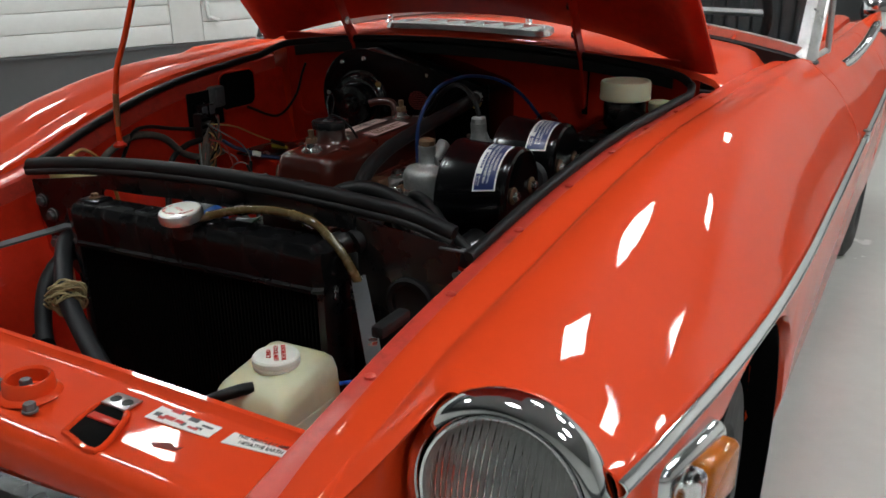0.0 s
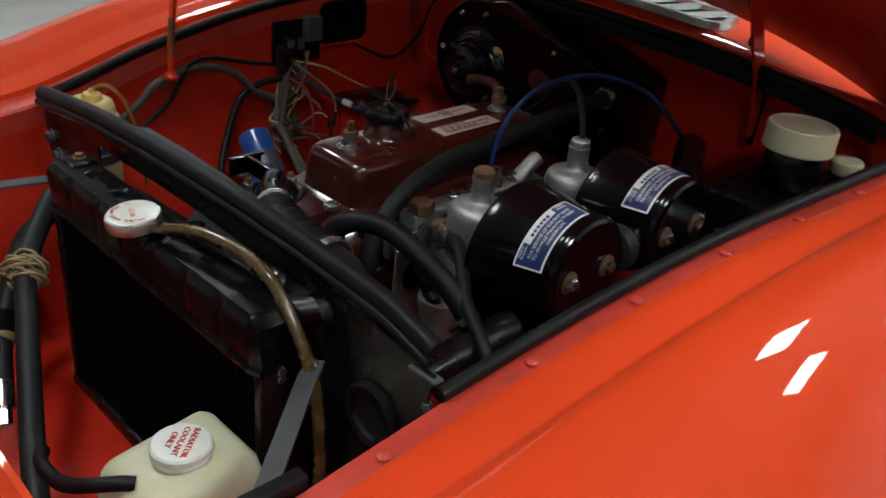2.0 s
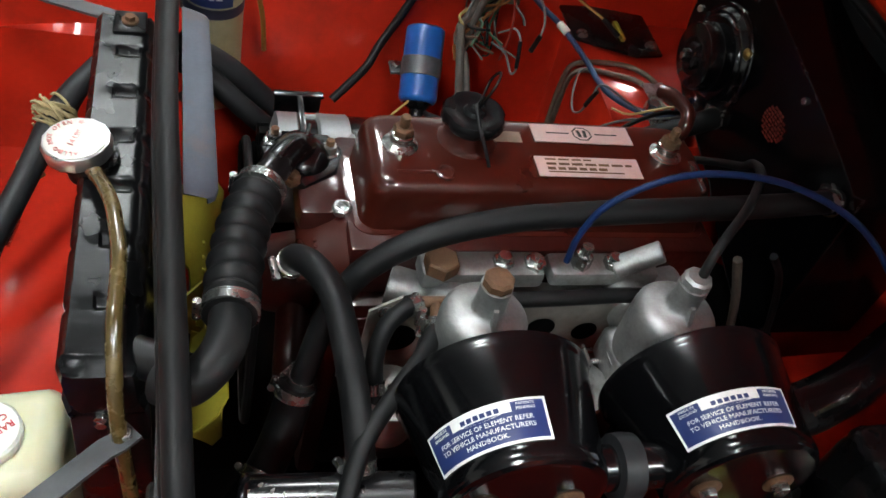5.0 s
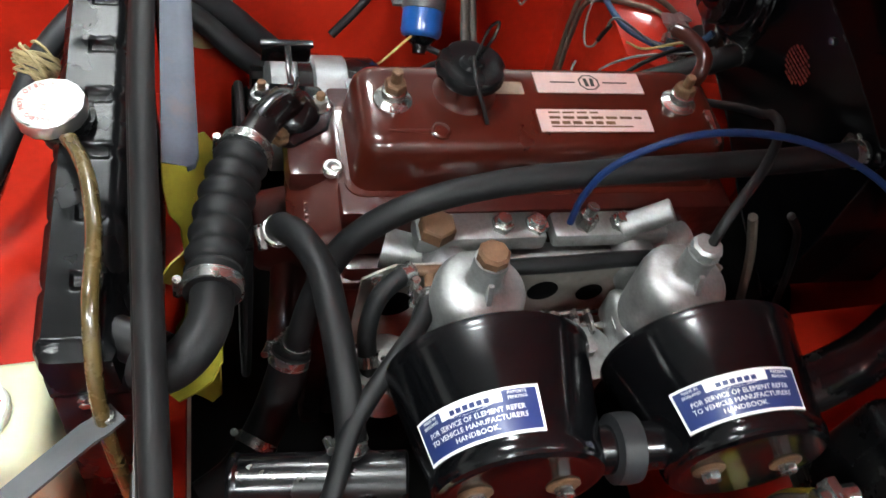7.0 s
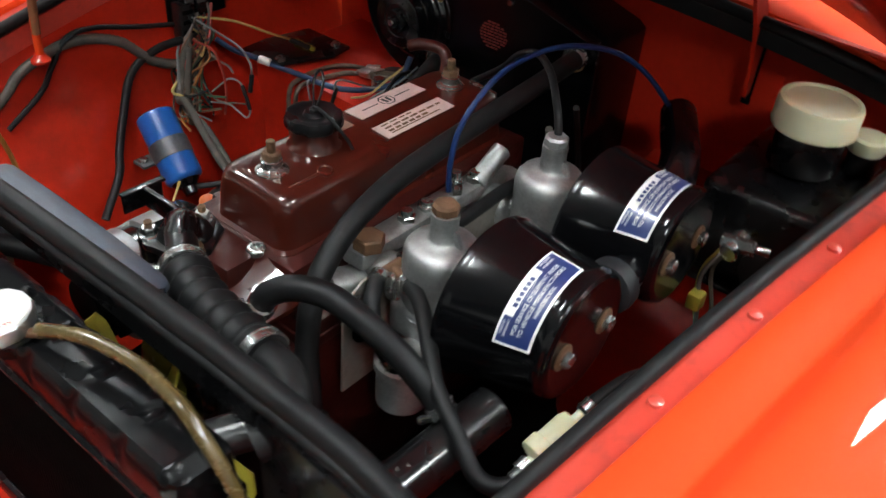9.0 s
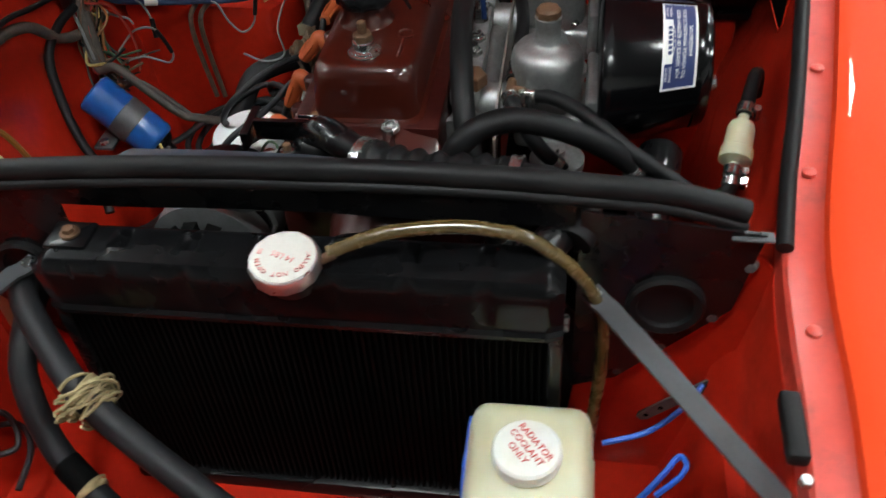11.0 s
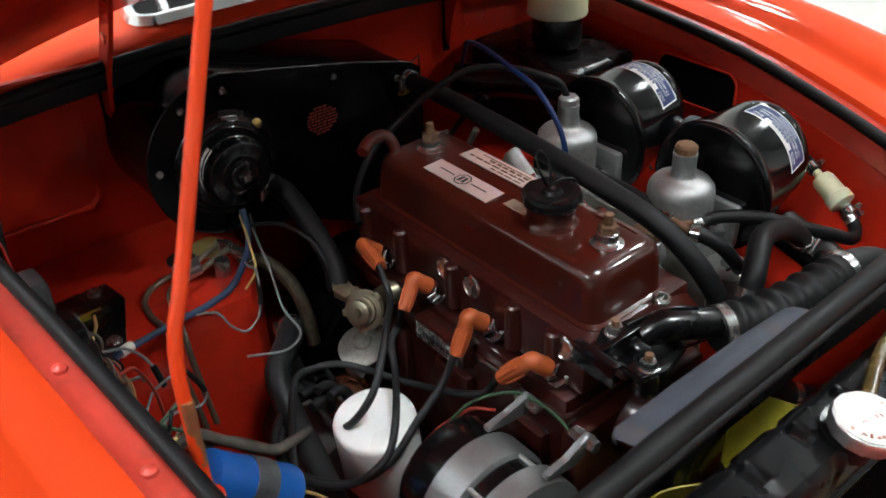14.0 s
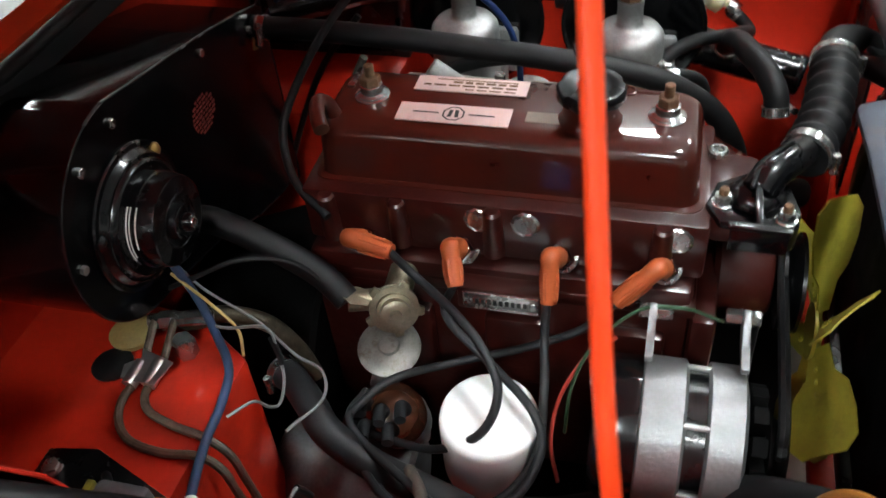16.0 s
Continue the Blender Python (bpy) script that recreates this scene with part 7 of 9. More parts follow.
def air_filter(yc, turn, label):
    f = thing("air_filter", label, "air filter", (0.33, yc, 0.70), group="air filters")

    def rings(bm, prof, n=64):
        rows = []
        for x, dr in prof:
            zc, r = filter_ring(x)
            rows.append([Vector((x, yc + max(1e-4, r + dr) * math.cos(t), zc + max(1e-4, r + dr) * math.sin(t))) for t in np.linspace(0, 2 * math.pi, n, endpoint=False)])
        vs = grid(bm, rows, close=True)
        bm.faces.new(vs[0])
        bm.faces.new(vs[-1])

    bm = bmesh.new()
    rings(bm, [(FX0 - 0.010, -0.040), (FX0 - 0.0105, -0.007), (FX0 - 0.0095, -0.002), (FX0 - 0.007, 0.0012), (FX0 - 0.002, 0.0016), (FX0 + 0.001, 0.0004), (FX0 + 0.004, 0.0), (FX1 - 0.016, 0.0), (FX1 - 0.014, 0.0014), (FX1 - 0.006, 0.0014), (FX1 - 0.003, 0.0), (FX1 - 0.003, -0.004)])
    part("can", bm, FILTER_BLACK, f, "glossy black tapered steel can")
    bm = bmesh.new()
    rings(bm, [(FX1 - 0.005, 0.0005), (FX1 - 0.001, 0.0), (FX1 + 0.0015, -0.004), (FX1 + 0.001, -0.008), (FX1, -0.012), (FX1, -0.06)])
    part("end_plate", bm, FILTER_BLACK, f, "black dished end plate")
    for s in (-1, 1):
        p = Vector((FX1, yc + s * 0.037, 0.793))
        bm = bmesh.new()
        lathe(bm, p, (1, 0, 0), [(0.0145, -0.001), (0.0145, 0.0015), (0.012, 0.003), (0.0085, 0.003)], 22)
        part("washer", bm, RUST, f, "stained washer")
        bm = bmesh.new()
        hexa(bm, p + Vector((0.003, 0, 0)), p + Vector((0.0105, 0, 0)), 0.0085)
        part("bolt_head", bm, ZINC, f, "bright hexagon bolt")

    # Label wrapped on the can near the end plate.
    def wrap(u, x, lift):
        zc, r = filter_ring(x)
        a = radians(turn) + u / 0.0765
        return Vector((x, yc - (r + lift) * math.cos(a), zc + (r + lift) * math.sin(a)))

    def patch(u0, u1, x0, x1, lift, material, name, parent, text=""):
        bm = bmesh.new()
        grid(bm, [[wrap(u, x, lift) for u in np.linspace(u0, u1, 14)] for x in (x0, x1)])
        thicken(bm, 0.0003)
        return part(name, bm, material, parent, text)

    half = 0.055
    lab = patch(-half, half, 0.3355, 0.3735, 0.0006, PAPER, "label", f, "white-bordered navy label")
    patch(-half + 0.0025, half - 0.0025, 0.3465, 0.371, 0.0010, BLUE_INK, "blue_field", lab)
    patch(-half + 0.0025, -0.026, 0.338, 0.3465, 0.0010, BLUE_INK, "blue_field", lab)
    patch(0.026, half - 0.0025, 0.338, 0.3465, 0.0010, BLUE_INK, "blue_field", lab)
    # Brand mark as a plain oval.
    bm = bmesh.new()
    ring = [wrap(0.023 * math.cos(a), 0.3435 - 0.0052 * math.sin(a), 0.0013) for a in np.linspace(0, 2 * math.pi, 24, endpoint=False)]
    bm.faces.new([bm.verts.new(p) for p in ring])
    part("brand_oval", bm, PAPER, lab)
    bm = bmesh.new()
    for k in range(6):
        u0 = -0.0165 + k * 0.0057
        grid(bm, [[wrap(u, x, 0.0016) for u in (u0, u0 + 0.0042)] for x in (0.3413, 0.3455)])
    part("brand_bars", bm, BLUE_INK, lab)

    def line(text, x, size, u=0.0, stretch=1.0):
        words(text, size, None, PAPER, lab, bend=lambda p: wrap(u + p.x, x - p.y, 0.0013 + p.z), stretch=stretch, raise_by=0.0001)

    line("MADE IN", 0.3405, 0.0036, -0.0375)
    line("ENGLAND", 0.3445, 0.0036, -0.0375)
    line("PATENTS", 0.3405, 0.0036, 0.0375)
    line("PENDING", 0.3445, 0.0036, 0.0375)
    line("FOR SERVICE OF ELEMENT REFER", 0.3528, 0.0058, 0, 0.98)
    line("TO VEHICLE MANUFACTURERS", 0.3593, 0.0058, 0, 1.05)
    line("HANDBOOK.", 0.3658, 0.0058, 0, 1.1)
    return f


air_filter(0.364, 54, "glossy black round air filter with a navy and white label")
air_filter(0.570, 70, "glossy black round air filter with a navy and white label")
# Rubber-collared pipe between the filters.
pipe = thing("filter_link_pipe", "black pipe with a rubber collar joining the two air filters", "pipe", (0.366, 0.462, 0.76))
bm = bmesh.new()
rod(bm, (0.362, 0.425, 0.786), (0.362, 0.500, 0.786), 0.021, n=24)
part("tube", bm, BLACK_GLOSS, pipe)
bm = bmesh.new()
lathe(bm, (0.362, 0.452, 0.786), (0, 1, 0), [(0.022, 0), (0.030, 0.002), (0.031, 0.012), (0.030, 0.022), (0.022, 0.024)], 26)
part("collar", bm, RUBBER_GREY, pipe, "grey rubber collar")
bm = bmesh.new()
rod(bm, (0.324, 0.142, 0.690), (0.346, 0.292, 0.718), 0.026, n=26, bevel=0.002)
sn = thing("intake_snorkel", "black round intake pipe of the front air filter, chipped paint", "intake pipe", (0.348, 0.15, 0.69), group="intake pipes")
part("pipe", bm, BLACK_GLOSS, sn)
bm = bmesh.new()
lathe(bm, (0.324, 0.142, 0.690), (0.022, 0.15, 0.028), [(0.020, -0.0005), (0.0262, -0.001), (0.0275, 0.002), (0.0275, 0.006), (0.026, 0.008)], 26)
part("rolled_rim", bm, BLACK_GLOSS, sn)
bm = bmesh.new()
lathe(bm, (0.324, 0.142, 0.690), (0.022, 0.15, 0.028), [(0.0200, -0.0015), (0.019, -0.002), (0, -0.002)], 26)
part("mouth", bm, BLACK_MATT, sn, "dark open mouth")
chip = mat("bare_chipped_steel", (0.25, 0.24, 0.22), 0.4, metal=0.6, vary=0.3, scale=80)
rng = random.Random(3)
for k in range(4):
    bm = bmesh.new()
    y0, a0 = 0.156 + 0.009 * k + rng.uniform(-0.003, 0.003), rng.uniform(1.0, 1.9)
    q = (y0 - 0.15) / 0.15
    c = Vector((0.324 + 0.022 * q, y0 - 0.008, 0.690 + 0.028 * q))
    ring = [c + Vector((math.cos(a0 + 0.10 * math.cos(t)) * 0.0263, 0.0035 * rng.uniform(0.5, 1.2) * math.sin(t), math.sin(a0 + 0.10 * math.cos(t)) * 0.0263)) for t in np.linspace(0, 2 * math.pi, 9, endpoint=False)]
    bm.faces.new([bm.verts.new(p) for p in ring])
    part("paint_chip", bm, chip, sn)
bm = bmesh.new()
tube(bm, [(0.335, 0.600, 0.800), (0.325, 0.66, 0.806), (0.300, 0.73, 0.806), (0.262, 0.80, 0.802), (0.235, 0.85, 0.80)], 0.026, n=22, per=8)
sn = thing("intake_snorkel", "black round intake pipe of the rear air filter", "intake pipe", (0.29, 0.72, 0.77), group="intake pipes")
part("pipe", bm, BLACK_GLOSS, sn)
bm = bmesh.new()
tube(bm, [(0.337, 0.590, 0.799), (0.3345, 0.603, 0.800), (0.332, 0.616, 0.801)], 0.0285, n=22)
part("collar", bm, BLACK_GLOSS, sn)


# ---- hoses on the intake side ----
def hose(points, r, label, name="hose", material=None, clamps=(), category="hose", group=""):
    h = thing(name, label, category, points[0], group=group)
    bm = bmesh.new()
    pts = tube(bm, points, r, n=16 if r > 0.01 else 10, per=8, hollow=0.75)
    part("hose_body", bm, material or RUBBER, h)
    for t in clamps:
        i = max(1, min(len(pts) - 2, int(t * (len(pts) - 1))))
        clamp(None, pts[i], pts[i + 1] - pts[i - 1], r + 0.0005, h)
    return h


hose([(0.092, 0.800, 0.857), (0.098, 0.70, 0.852), (0.100, 0.586, 0.845), (0.100, 0.48, 0.836), (0.102, 0.40, 0.826), (0.110, 0.320, 0.806), (0.120, 0.262, 0.766), (0.136, 0.232, 0.712), (0.155, 0.216, 0.655), (0.162, 0.210, 0.625)], 0.0135,
     "thick black heater hose along the rocker cover", "heater_hose", clamps=(0.01, 0.97))
hose([(0.112, 0.192, 0.772), (0.122, 0.195, 0.792), (0.145, 0.208, 0.806), (0.180, 0.224, 0.806), (0.225, 0.232, 0.792), (0.268, 0.238, 0.770), (0.302, 0.242, 0.745), (0.322, 0.243, 0.725)], 0.0138,
     "black rubber breather hose curving past the air filter", "breather_hose", clamps=(0.03, 0.95))
hose([(0.162, 0.208, 0.632), (0.180, 0.200, 0.600), (0.215, 0.180, 0.565), (0.255, 0.150, 0.545), (0.275, 0.115, 0.53)], 0.021,
     "black radiator bottom hose with steel clamps", "bottom_hose", clamps=(0.08, 0.62))
hose([(0.235, 0.272, 0.700), (0.205, 0.270, 0.735), (0.185, 0.280, 0.762), (0.172, 0.300, 0.774), (0.165, 0.315, 0.775)], 0.0095,
     "short black fuel hose with two clamps", "fuel_hose", clamps=(0.12, 0.9), group="fuel hoses")
hose([(0.168, 0.345, 0.778), (0.172, 0.40, 0.785), (0.172, 0.47, 0.788), (0.166, 0.53, 0.784), (0.158, 0.58, 0.772)], 0.0085,
     "black fuel hose along the manifold", "fuel_hose", clamps=(0.02,), group="fuel hoses")
tee = thing("fuel_tee", "bright steel fuel tee piece", "pipe fitting", (0.17, 0.325, 0.765))
bm = bmesh.new()
rod(bm, (0.165, 0.308, 0.775), (0.168, 0.350, 0.778), 0.006, n=10)
rod(bm, (0.167, 0.330, 0.776), (0.190, 0.328, 0.772), 0.006, n=10)
part("tee", bm, RUST, tee)
hose([(0.190, 0.328, 0.770), (0.222, 0.312, 0.775), (0.262, 0.280, 0.772), (0.305, 0.245, 0.755), (0.350, 0.225, 0.735), (0.388, 0.212, 0.716), (0.414, 0.222, 0.718), (0.421, 0.241, 0.731)], 0.0090,
     "black braided fuel hose with pale lettering running to the fuel filter", "fuel_hose", clamps=(0.03, 0.96), group="fuel hoses")
# Fuel filter on the inner wing.
ff = thing("fuel_filter", "small off-white plastic in-line fuel filter", "fuel filter", (0.438, 0.285, 0.75))
bm = bmesh.new()
fa, fb = Vector((0.434, 0.262, 0.750)), Vector((0.446, 0.318, 0.776))
d = (fb - fa).normalized()
lathe(bm, fa, d, [(0.006, -0.012), (0.006, 0), (0.014, 0.002), (0.0185, 0.004), (0.0185, 0.018), (0.016, 0.020), (0.0155, 0.046), (0.013, 0.052), (0.006, 0.054), (0.006, 0.066)], 24)
part("body", bm, CREAM, ff)
clamp(None, fa - d * 0.010, d, 0.0095, ff)
hose([fb + Vector((-0.012, -0.015, -0.011)), (0.440, 0.325, 0.774), (0.450, 0.360, 0.780), (0.458, 0.385, 0.768), (0.462, 0.395, 0.735)], 0.0085, "short black fuel hose above the filter", "fuel_hose", clamps=(0.12,), group="fuel hoses")

bm = bmesh.new()
tube(bm, [(0.120, 0.482, 0.785), (0.118, 0.484, 0.825), (0.118, 0.500, 0.870), (0.121, 0.545, 0.908), (0.124, 0.60, 0.922), (0.140, 0.670, 0.925), (0.170, 0.740, 0.908), (0.200, 0.785, 0.875), (0.225, 0.83, 0.82), (0.24, 0.88, 0.76)], 0.0037, n=10)
solo("vacuum_tube", bm, BLUE_CABLE, "thin blue plastic vacuum tube arching over the engine", "tube")
bm = bmesh.new()
tube(bm, [(0.208, 0.572, 0.862), (0.200, 0.578, 0.882), (0.188, 0.590, 0.892), (0.150, 0.630, 0.905), (0.105, 0.665, 0.905), (0.060, 0.690, 0.880), (0.02, 0.715, 0.84), (-0.03, 0.725, 0.80), (-0.075, 0.70, 0.765), (-0.105, 0.655, 0.745)], 0.0050, n=10)
solo("breather_tube", bm, RUBBER, "thin black tube over the back of the engine", "tube")

# ---- brake and clutch gear on the bulkhead ----
ped = thing("pedal_box", "black pedal box cover on the bulkhead", "pedal box", (0.42, 0.80, 0.70))
bm = bmesh.new()
box(bm, (0.345, 0.700, 0.675), (0.515, 0.945, 0.815), 0.014, seg=3)
part("cover", bm, BLACK_SATIN, ped)
bm = bmesh.new()
box(bm, (0.335, 0.690, 0.672), (0.525, 0.950, 0.684), 0.003)
part("flange", bm, BLACK_SATIN, ped)
mc = thing("brake_reservoir", "black brake master cylinder with a large milky white cap", "brake reservoir", (0.405, 0.84, 0.80))
bm = bmesh.new()
lathe(bm, (0.402, 0.842, 0.805), (0, 0, 1), [(0.040, 0), (0.043, 0.004), (0.043, 0.050), (0.040, 0.056)], 32)
part("reservoir", bm, BLACK_SATIN, mc)
bm = bmesh.new()
lathe(bm, (0.402, 0.842, 0.858), (0, 0, 1), [(0.044, 0), (0.051, 0.002), (0.052, 0.005), (0.051, 0.008), (0.051, 0.034), (0.049, 0.038), (0.044, 0.039), (0.042, 0.036), (0, 0.036)], 44)
part("cap", bm, CREAM, mc, "milky white screw cap")
cm = thing("clutch_reservoir", "small clutch master cylinder with a white cap", "clutch reservoir", (0.475, 0.86, 0.80))
bm = bmesh.new()
lathe(bm, (0.490, 0.800, 0.80), (0, 0, 1), [(0.020, 0), (0.020, 0.052)], 22)
part("cylinder", bm, BLACK_SATIN, cm)
bm = bmesh.new()
lathe(bm, (0.490, 0.800, 0.852), (0, 0, 1), [(0.022, 0), (0.0235, 0.002), (0.0235, 0.018), (0.021, 0.021), (0, 0.021)], 24)
part("cap", bm, CREAM, cm, "white screw cap")
# Pipe unions with yellow-tagged wires by the wing.
uni = thing("brake_union", "steel brake switch and pipe unions by the inner wing", "pipe fitting", (0.43, 0.655, 0.75))
bm = bmesh.new()
rod(bm, (0.405, 0.655, 0.770), (0.445, 0.660, 0.775), 0.010, n=6)
rod(bm, (0.420, 0.640, 0.765), (0.420, 0.680, 0.770), 0.012, n=12, bevel=0.002)
rod(bm, (0.445, 0.660, 0.775), (0.462, 0.662, 0.777), 0.006, n=10)
part("union", bm, ZINC, uni)
for k, (dx, dy) in enumerate(((0, 0), (0.008, 0.012), (0.004, -0.010))):
    bm = bmesh.new()
    tube(bm, [(0.41 + dx, 0.645 + dy, 0.765), (0.40 + dx, 0.630 + dy, 0.735), (0.41 + dx * 2, 0.610 + dy, 0.70), (0.43, 0.60 + dy * 2, 0.66)], 0.0028, n=7)
    part("wire", bm, FAN_YELLOW if k == 0 else TAPE, uni)
bm = bmesh.new()
box(bm, (0.402, 0.595, 0.70), (0.42, 0.615, 0.722), 0.003)
part("connector", bm, FAN_YELLOW, uni, "yellow plastic connector")

# ---- heater ----
ht = thing("heater", "black heater box with a round fan housing and motor", "heater", (-0.08, 0.88, 0.62))
HC = (-0.198, 0.840)
out = []
for a in np.linspace(88, 262, 22):
    out.append((HC[0] + 0.114 * math.cos(radians(a)), HC[1] + 0.112 * math.sin(radians(a))))
out += [(-0.10, 0.700), (0.0, 0.655), (0.10, 0.630), (0.122, 0.64), (0.124, 0.872), (0.110, 0.882), (0.0, 0.912)]
bm = bmesh.new()
slab(bm, [Vector((x, 0.800, z)) for x, z in out], (0, 0.145, 0), 0.004)
part("case", bm, mat("black_gloss_enamel", (0.0030, 0.0022, 0.0024), 0.15, spec=0.27, vary=0.2, scale=20, bump=0.08, bump_scale=30), ht, "black enamelled case")
bm = bmesh.new()
c = Vector((HC[0] / 2, 0, 0.80))
grow = [(x + (x - c.x) * 0.02, z + (z - c.z) * 0.025) for x, z in out]
slab(bm, [Vector((x, 0.796, z)) for x, z in grow], (0, 0.004, 0))
plate = part("front_plate", bm, BLACK_CRACKLE, ht)
bm = bmesh.new()
tube(bm, [Vector((x, 0.7965, z)) for x, z in grow + grow[:1]], 0.0016, n=6, per=2)
part("rolled_rim", bm, BLACK_GLOSS, plate)
for x, z in ((-0.26, 0.935), (-0.305, 0.86), (-0.03, 0.915), (0.08, 0.88), (-0.20, 0.945)):
    bolt(ht, (x + 0.004, 0.796, z - 0.012), (0, -1, 0), 0.005, 0.004)
MC = Vector((-0.208, 0.796, 0.831))
bm = bmesh.new()
lathe(bm, MC, (0, -1, 0), [(0.075, 0), (0.0755, 0.002), (0.074, 0.004), (0.070, 0.0045), (0.0685, 0.0035), (0.067, 0.0045), (0.0645, 0.009), (0.063, 0.010), (0.0615, 0.009), (0.060, 0.0095), (0.0580, 0.014), (0.0565, 0.015), (0.0550, 0.014), (0.052, 0.0145)], 48)
part("motor_plate", bm, BLACK_GLOSS, ht)
bm = bmesh.new()
lathe(bm, MC + Vector((0, -0.006, 0)), (0, -1, 0), [(0.046, 0), (0.047, 0.006), (0.047, 0.016), (0.0478, 0.017), (0.0478, 0.0185), (0.0465, 0.0195), (0.0455, 0.034), (0.0445, 0.037), (0.041, 0.0385), (0.028, 0.0385), (0.0265, 0.0395), (0.0255, 0.0385), (0.019, 0.0385), (0.018, 0.0445), (0.0165, 0.0455), (0.0100, 0.0455), (0.0090, 0.0525), (0.008, 0.0535), (0, 0.0535)], 48)
mo = part("motor", bm, BLACK_GLOSS, ht, "black fan motor")
for k in range(3):
    a = radians(40 + 120 * k)
    e = Vector((math.cos(a), 0, math.sin(a)))
    bm = bmesh.new()
    lathe(bm, MC + e * 0.067, (0, -1, 0), [(0.008, 0), (0.008, 0.006), (0.005, 0.009), (0, 0.010)], 12)
    part("stud", bm, BRASS if k == 0 else BLACK_GLOSS, ht)
bm = bmesh.new()
lathe(bm, MC + Vector((0, -0.058, 0)), (0, -1, 0), [(0.006, 0), (0.005, 0.003), (0, 0.004)], 10)
part("spindle", bm, ZINC, mo)
for k in range(5):
    bm = bmesh.new()
    grid(bm, [[MC + Vector((0.0474 * math.cos(a), -y, 0.0474 * math.sin(a))) for a in np.linspace(2.2, 3.6 - 0.13 * k, 8)] for y in (0.013 + 0.0032 * k, 0.0145 + 0.0032 * k)])
    thicken(bm, 0.0003)
    part("maker_print", bm, PAPER, mo)
bm = bmesh.new()
rng = random.Random(8)
for row in range(9):
    w = [0.02, 0.034, 0.040, 0.044, 0.046, 0.044, 0.040, 0.030, 0.018][row]
    x = -w / 2
    while x < w / 2:
        q = rng.uniform(0.004, 0.009)
        z = 0.862 - 0.0048 * row
        slab(bm, [Vector((-0.054 + a, 0.7955, b)) for a, b in ((x, z), (x + q, z), (x + q, z + 0.0032), (x, z + 0.0032))], (0, -0.0003, 0))
        x += q + 0.0015
part("warning_print", bm, mat("faded_red_print", (0.16, 0.02, 0.015), 0.5, vary=0.3, scale=60), ht, "faded red warning print")
bm = bmesh.new()
rod(bm, (0.100, 0.82, 0.852), (0.094, 0.795, 0.854), 0.017, n=16)
part("hose_stub", bm, BRASS, ht)


def wire(points, r, label, material=None, name="wire", category="wire", group="", n=7):
    bm = bmesh.new()
    tube(bm, points, r, n=n, per=6)
    return solo(name, bm, material or RUBBER, label, category, group)


# Lower heater hose to the valve on the head.
hose([(-0.159, 0.797, 0.769), (-0.150, 0.765, 0.764), (-0.150, 0.705, 0.736), (-0.156, 0.652, 0.708), (-0.169, 0.620, 0.687)], 0.0150, "black heater hose from the heater to the valve", "heater_hose", clamps=(0.04,))
val = thing("heater_valve", "weathered brass heater control valve on the cylinder head", "valve", (-0.165, 0.58, 0.63))
bm = bmesh.new()
VO, VA = Vector((-0.150, 0.566, 0.690)), Vector((-0.75, -0.35, 0.35)).normalized()
lathe(bm, VO, VA, [(0.012, -0.03), (0.012, 0), (0.0265, 0.001), (0.0272, 0.003), (0.0272, 0.005), (0.0250, 0.0055), (0.0250, 0.0085), (0.0272, 0.009), (0.0272, 0.0115), (0.0205, 0.0125), (0.0200, 0.0165), (0.0165, 0.0175), (0.0165, 0.0265), (0.0125, 0.0285), (0.0070, 0.0285), (0.0062, 0.0335), (0, 0.0340)], 28)
DULL_BRASS = mat("weathered_brass", (0.29, 0.265, 0.19), 0.42, metal=0.9, vary=0.3, scale=40, dirt=(0.06, 0.05, 0.035), dirt_amount=0.5, dirt_scale=40)
valve = part("valve_body", bm, DULL_BRASS, val)
_, vu, vw = frame_of(VA)
for k in range(5):
    a = radians(20 + 72 * k)
    e, f = vu * math.cos(a) + vw * math.sin(a), vw * math.cos(a) - vu * math.sin(a)
    c = VO + VA * 0.004 + e * 0.0255
    bm = bmesh.new()
    slab(bm, [c - f * 0.006, c + f * 0.006, c + f * 0.0045 + e * 0.0075, c - f * 0.0045 + e * 0.0075], VA * 0.0065, 0.001)
    part("crimp_tab", bm, DULL_BRASS, valve)
bm = bmesh.new()
rod(bm, (-0.10, 0.566, 0.70), (-0.150, 0.566, 0.69), 0.016, n=14, bevel=0.003)
rod(bm, (-0.150, 0.575, 0.70), (-0.163, 0.612, 0.703), 0.012, n=14)
part("valve_pipe", bm, DULL_BRASS, val)
bm = bmesh.new()
slab(bm, [(-0.150, 0.606, 0.712), (-0.172, 0.612, 0.716), (-0.178, 0.602, 0.714), (-0.172, 0.586, 0.708), (-0.150, 0.584, 0.706)], (0, 0, 0.002))
part("cable_bracket", bm, DULL_BRASS, val)
wire([(-0.171, 0.608, 0.684), (-0.168, 0.636, 0.698), (-0.170, 0.672, 0.735), (-0.186, 0.724, 0.747), (-0.210, 0.78, 0.730), (-0.228, 0.84, 0.705), (-0.236, 0.87, 0.690)], 0.0032, "thin black heater control cable", name="control_cable", category="cable")
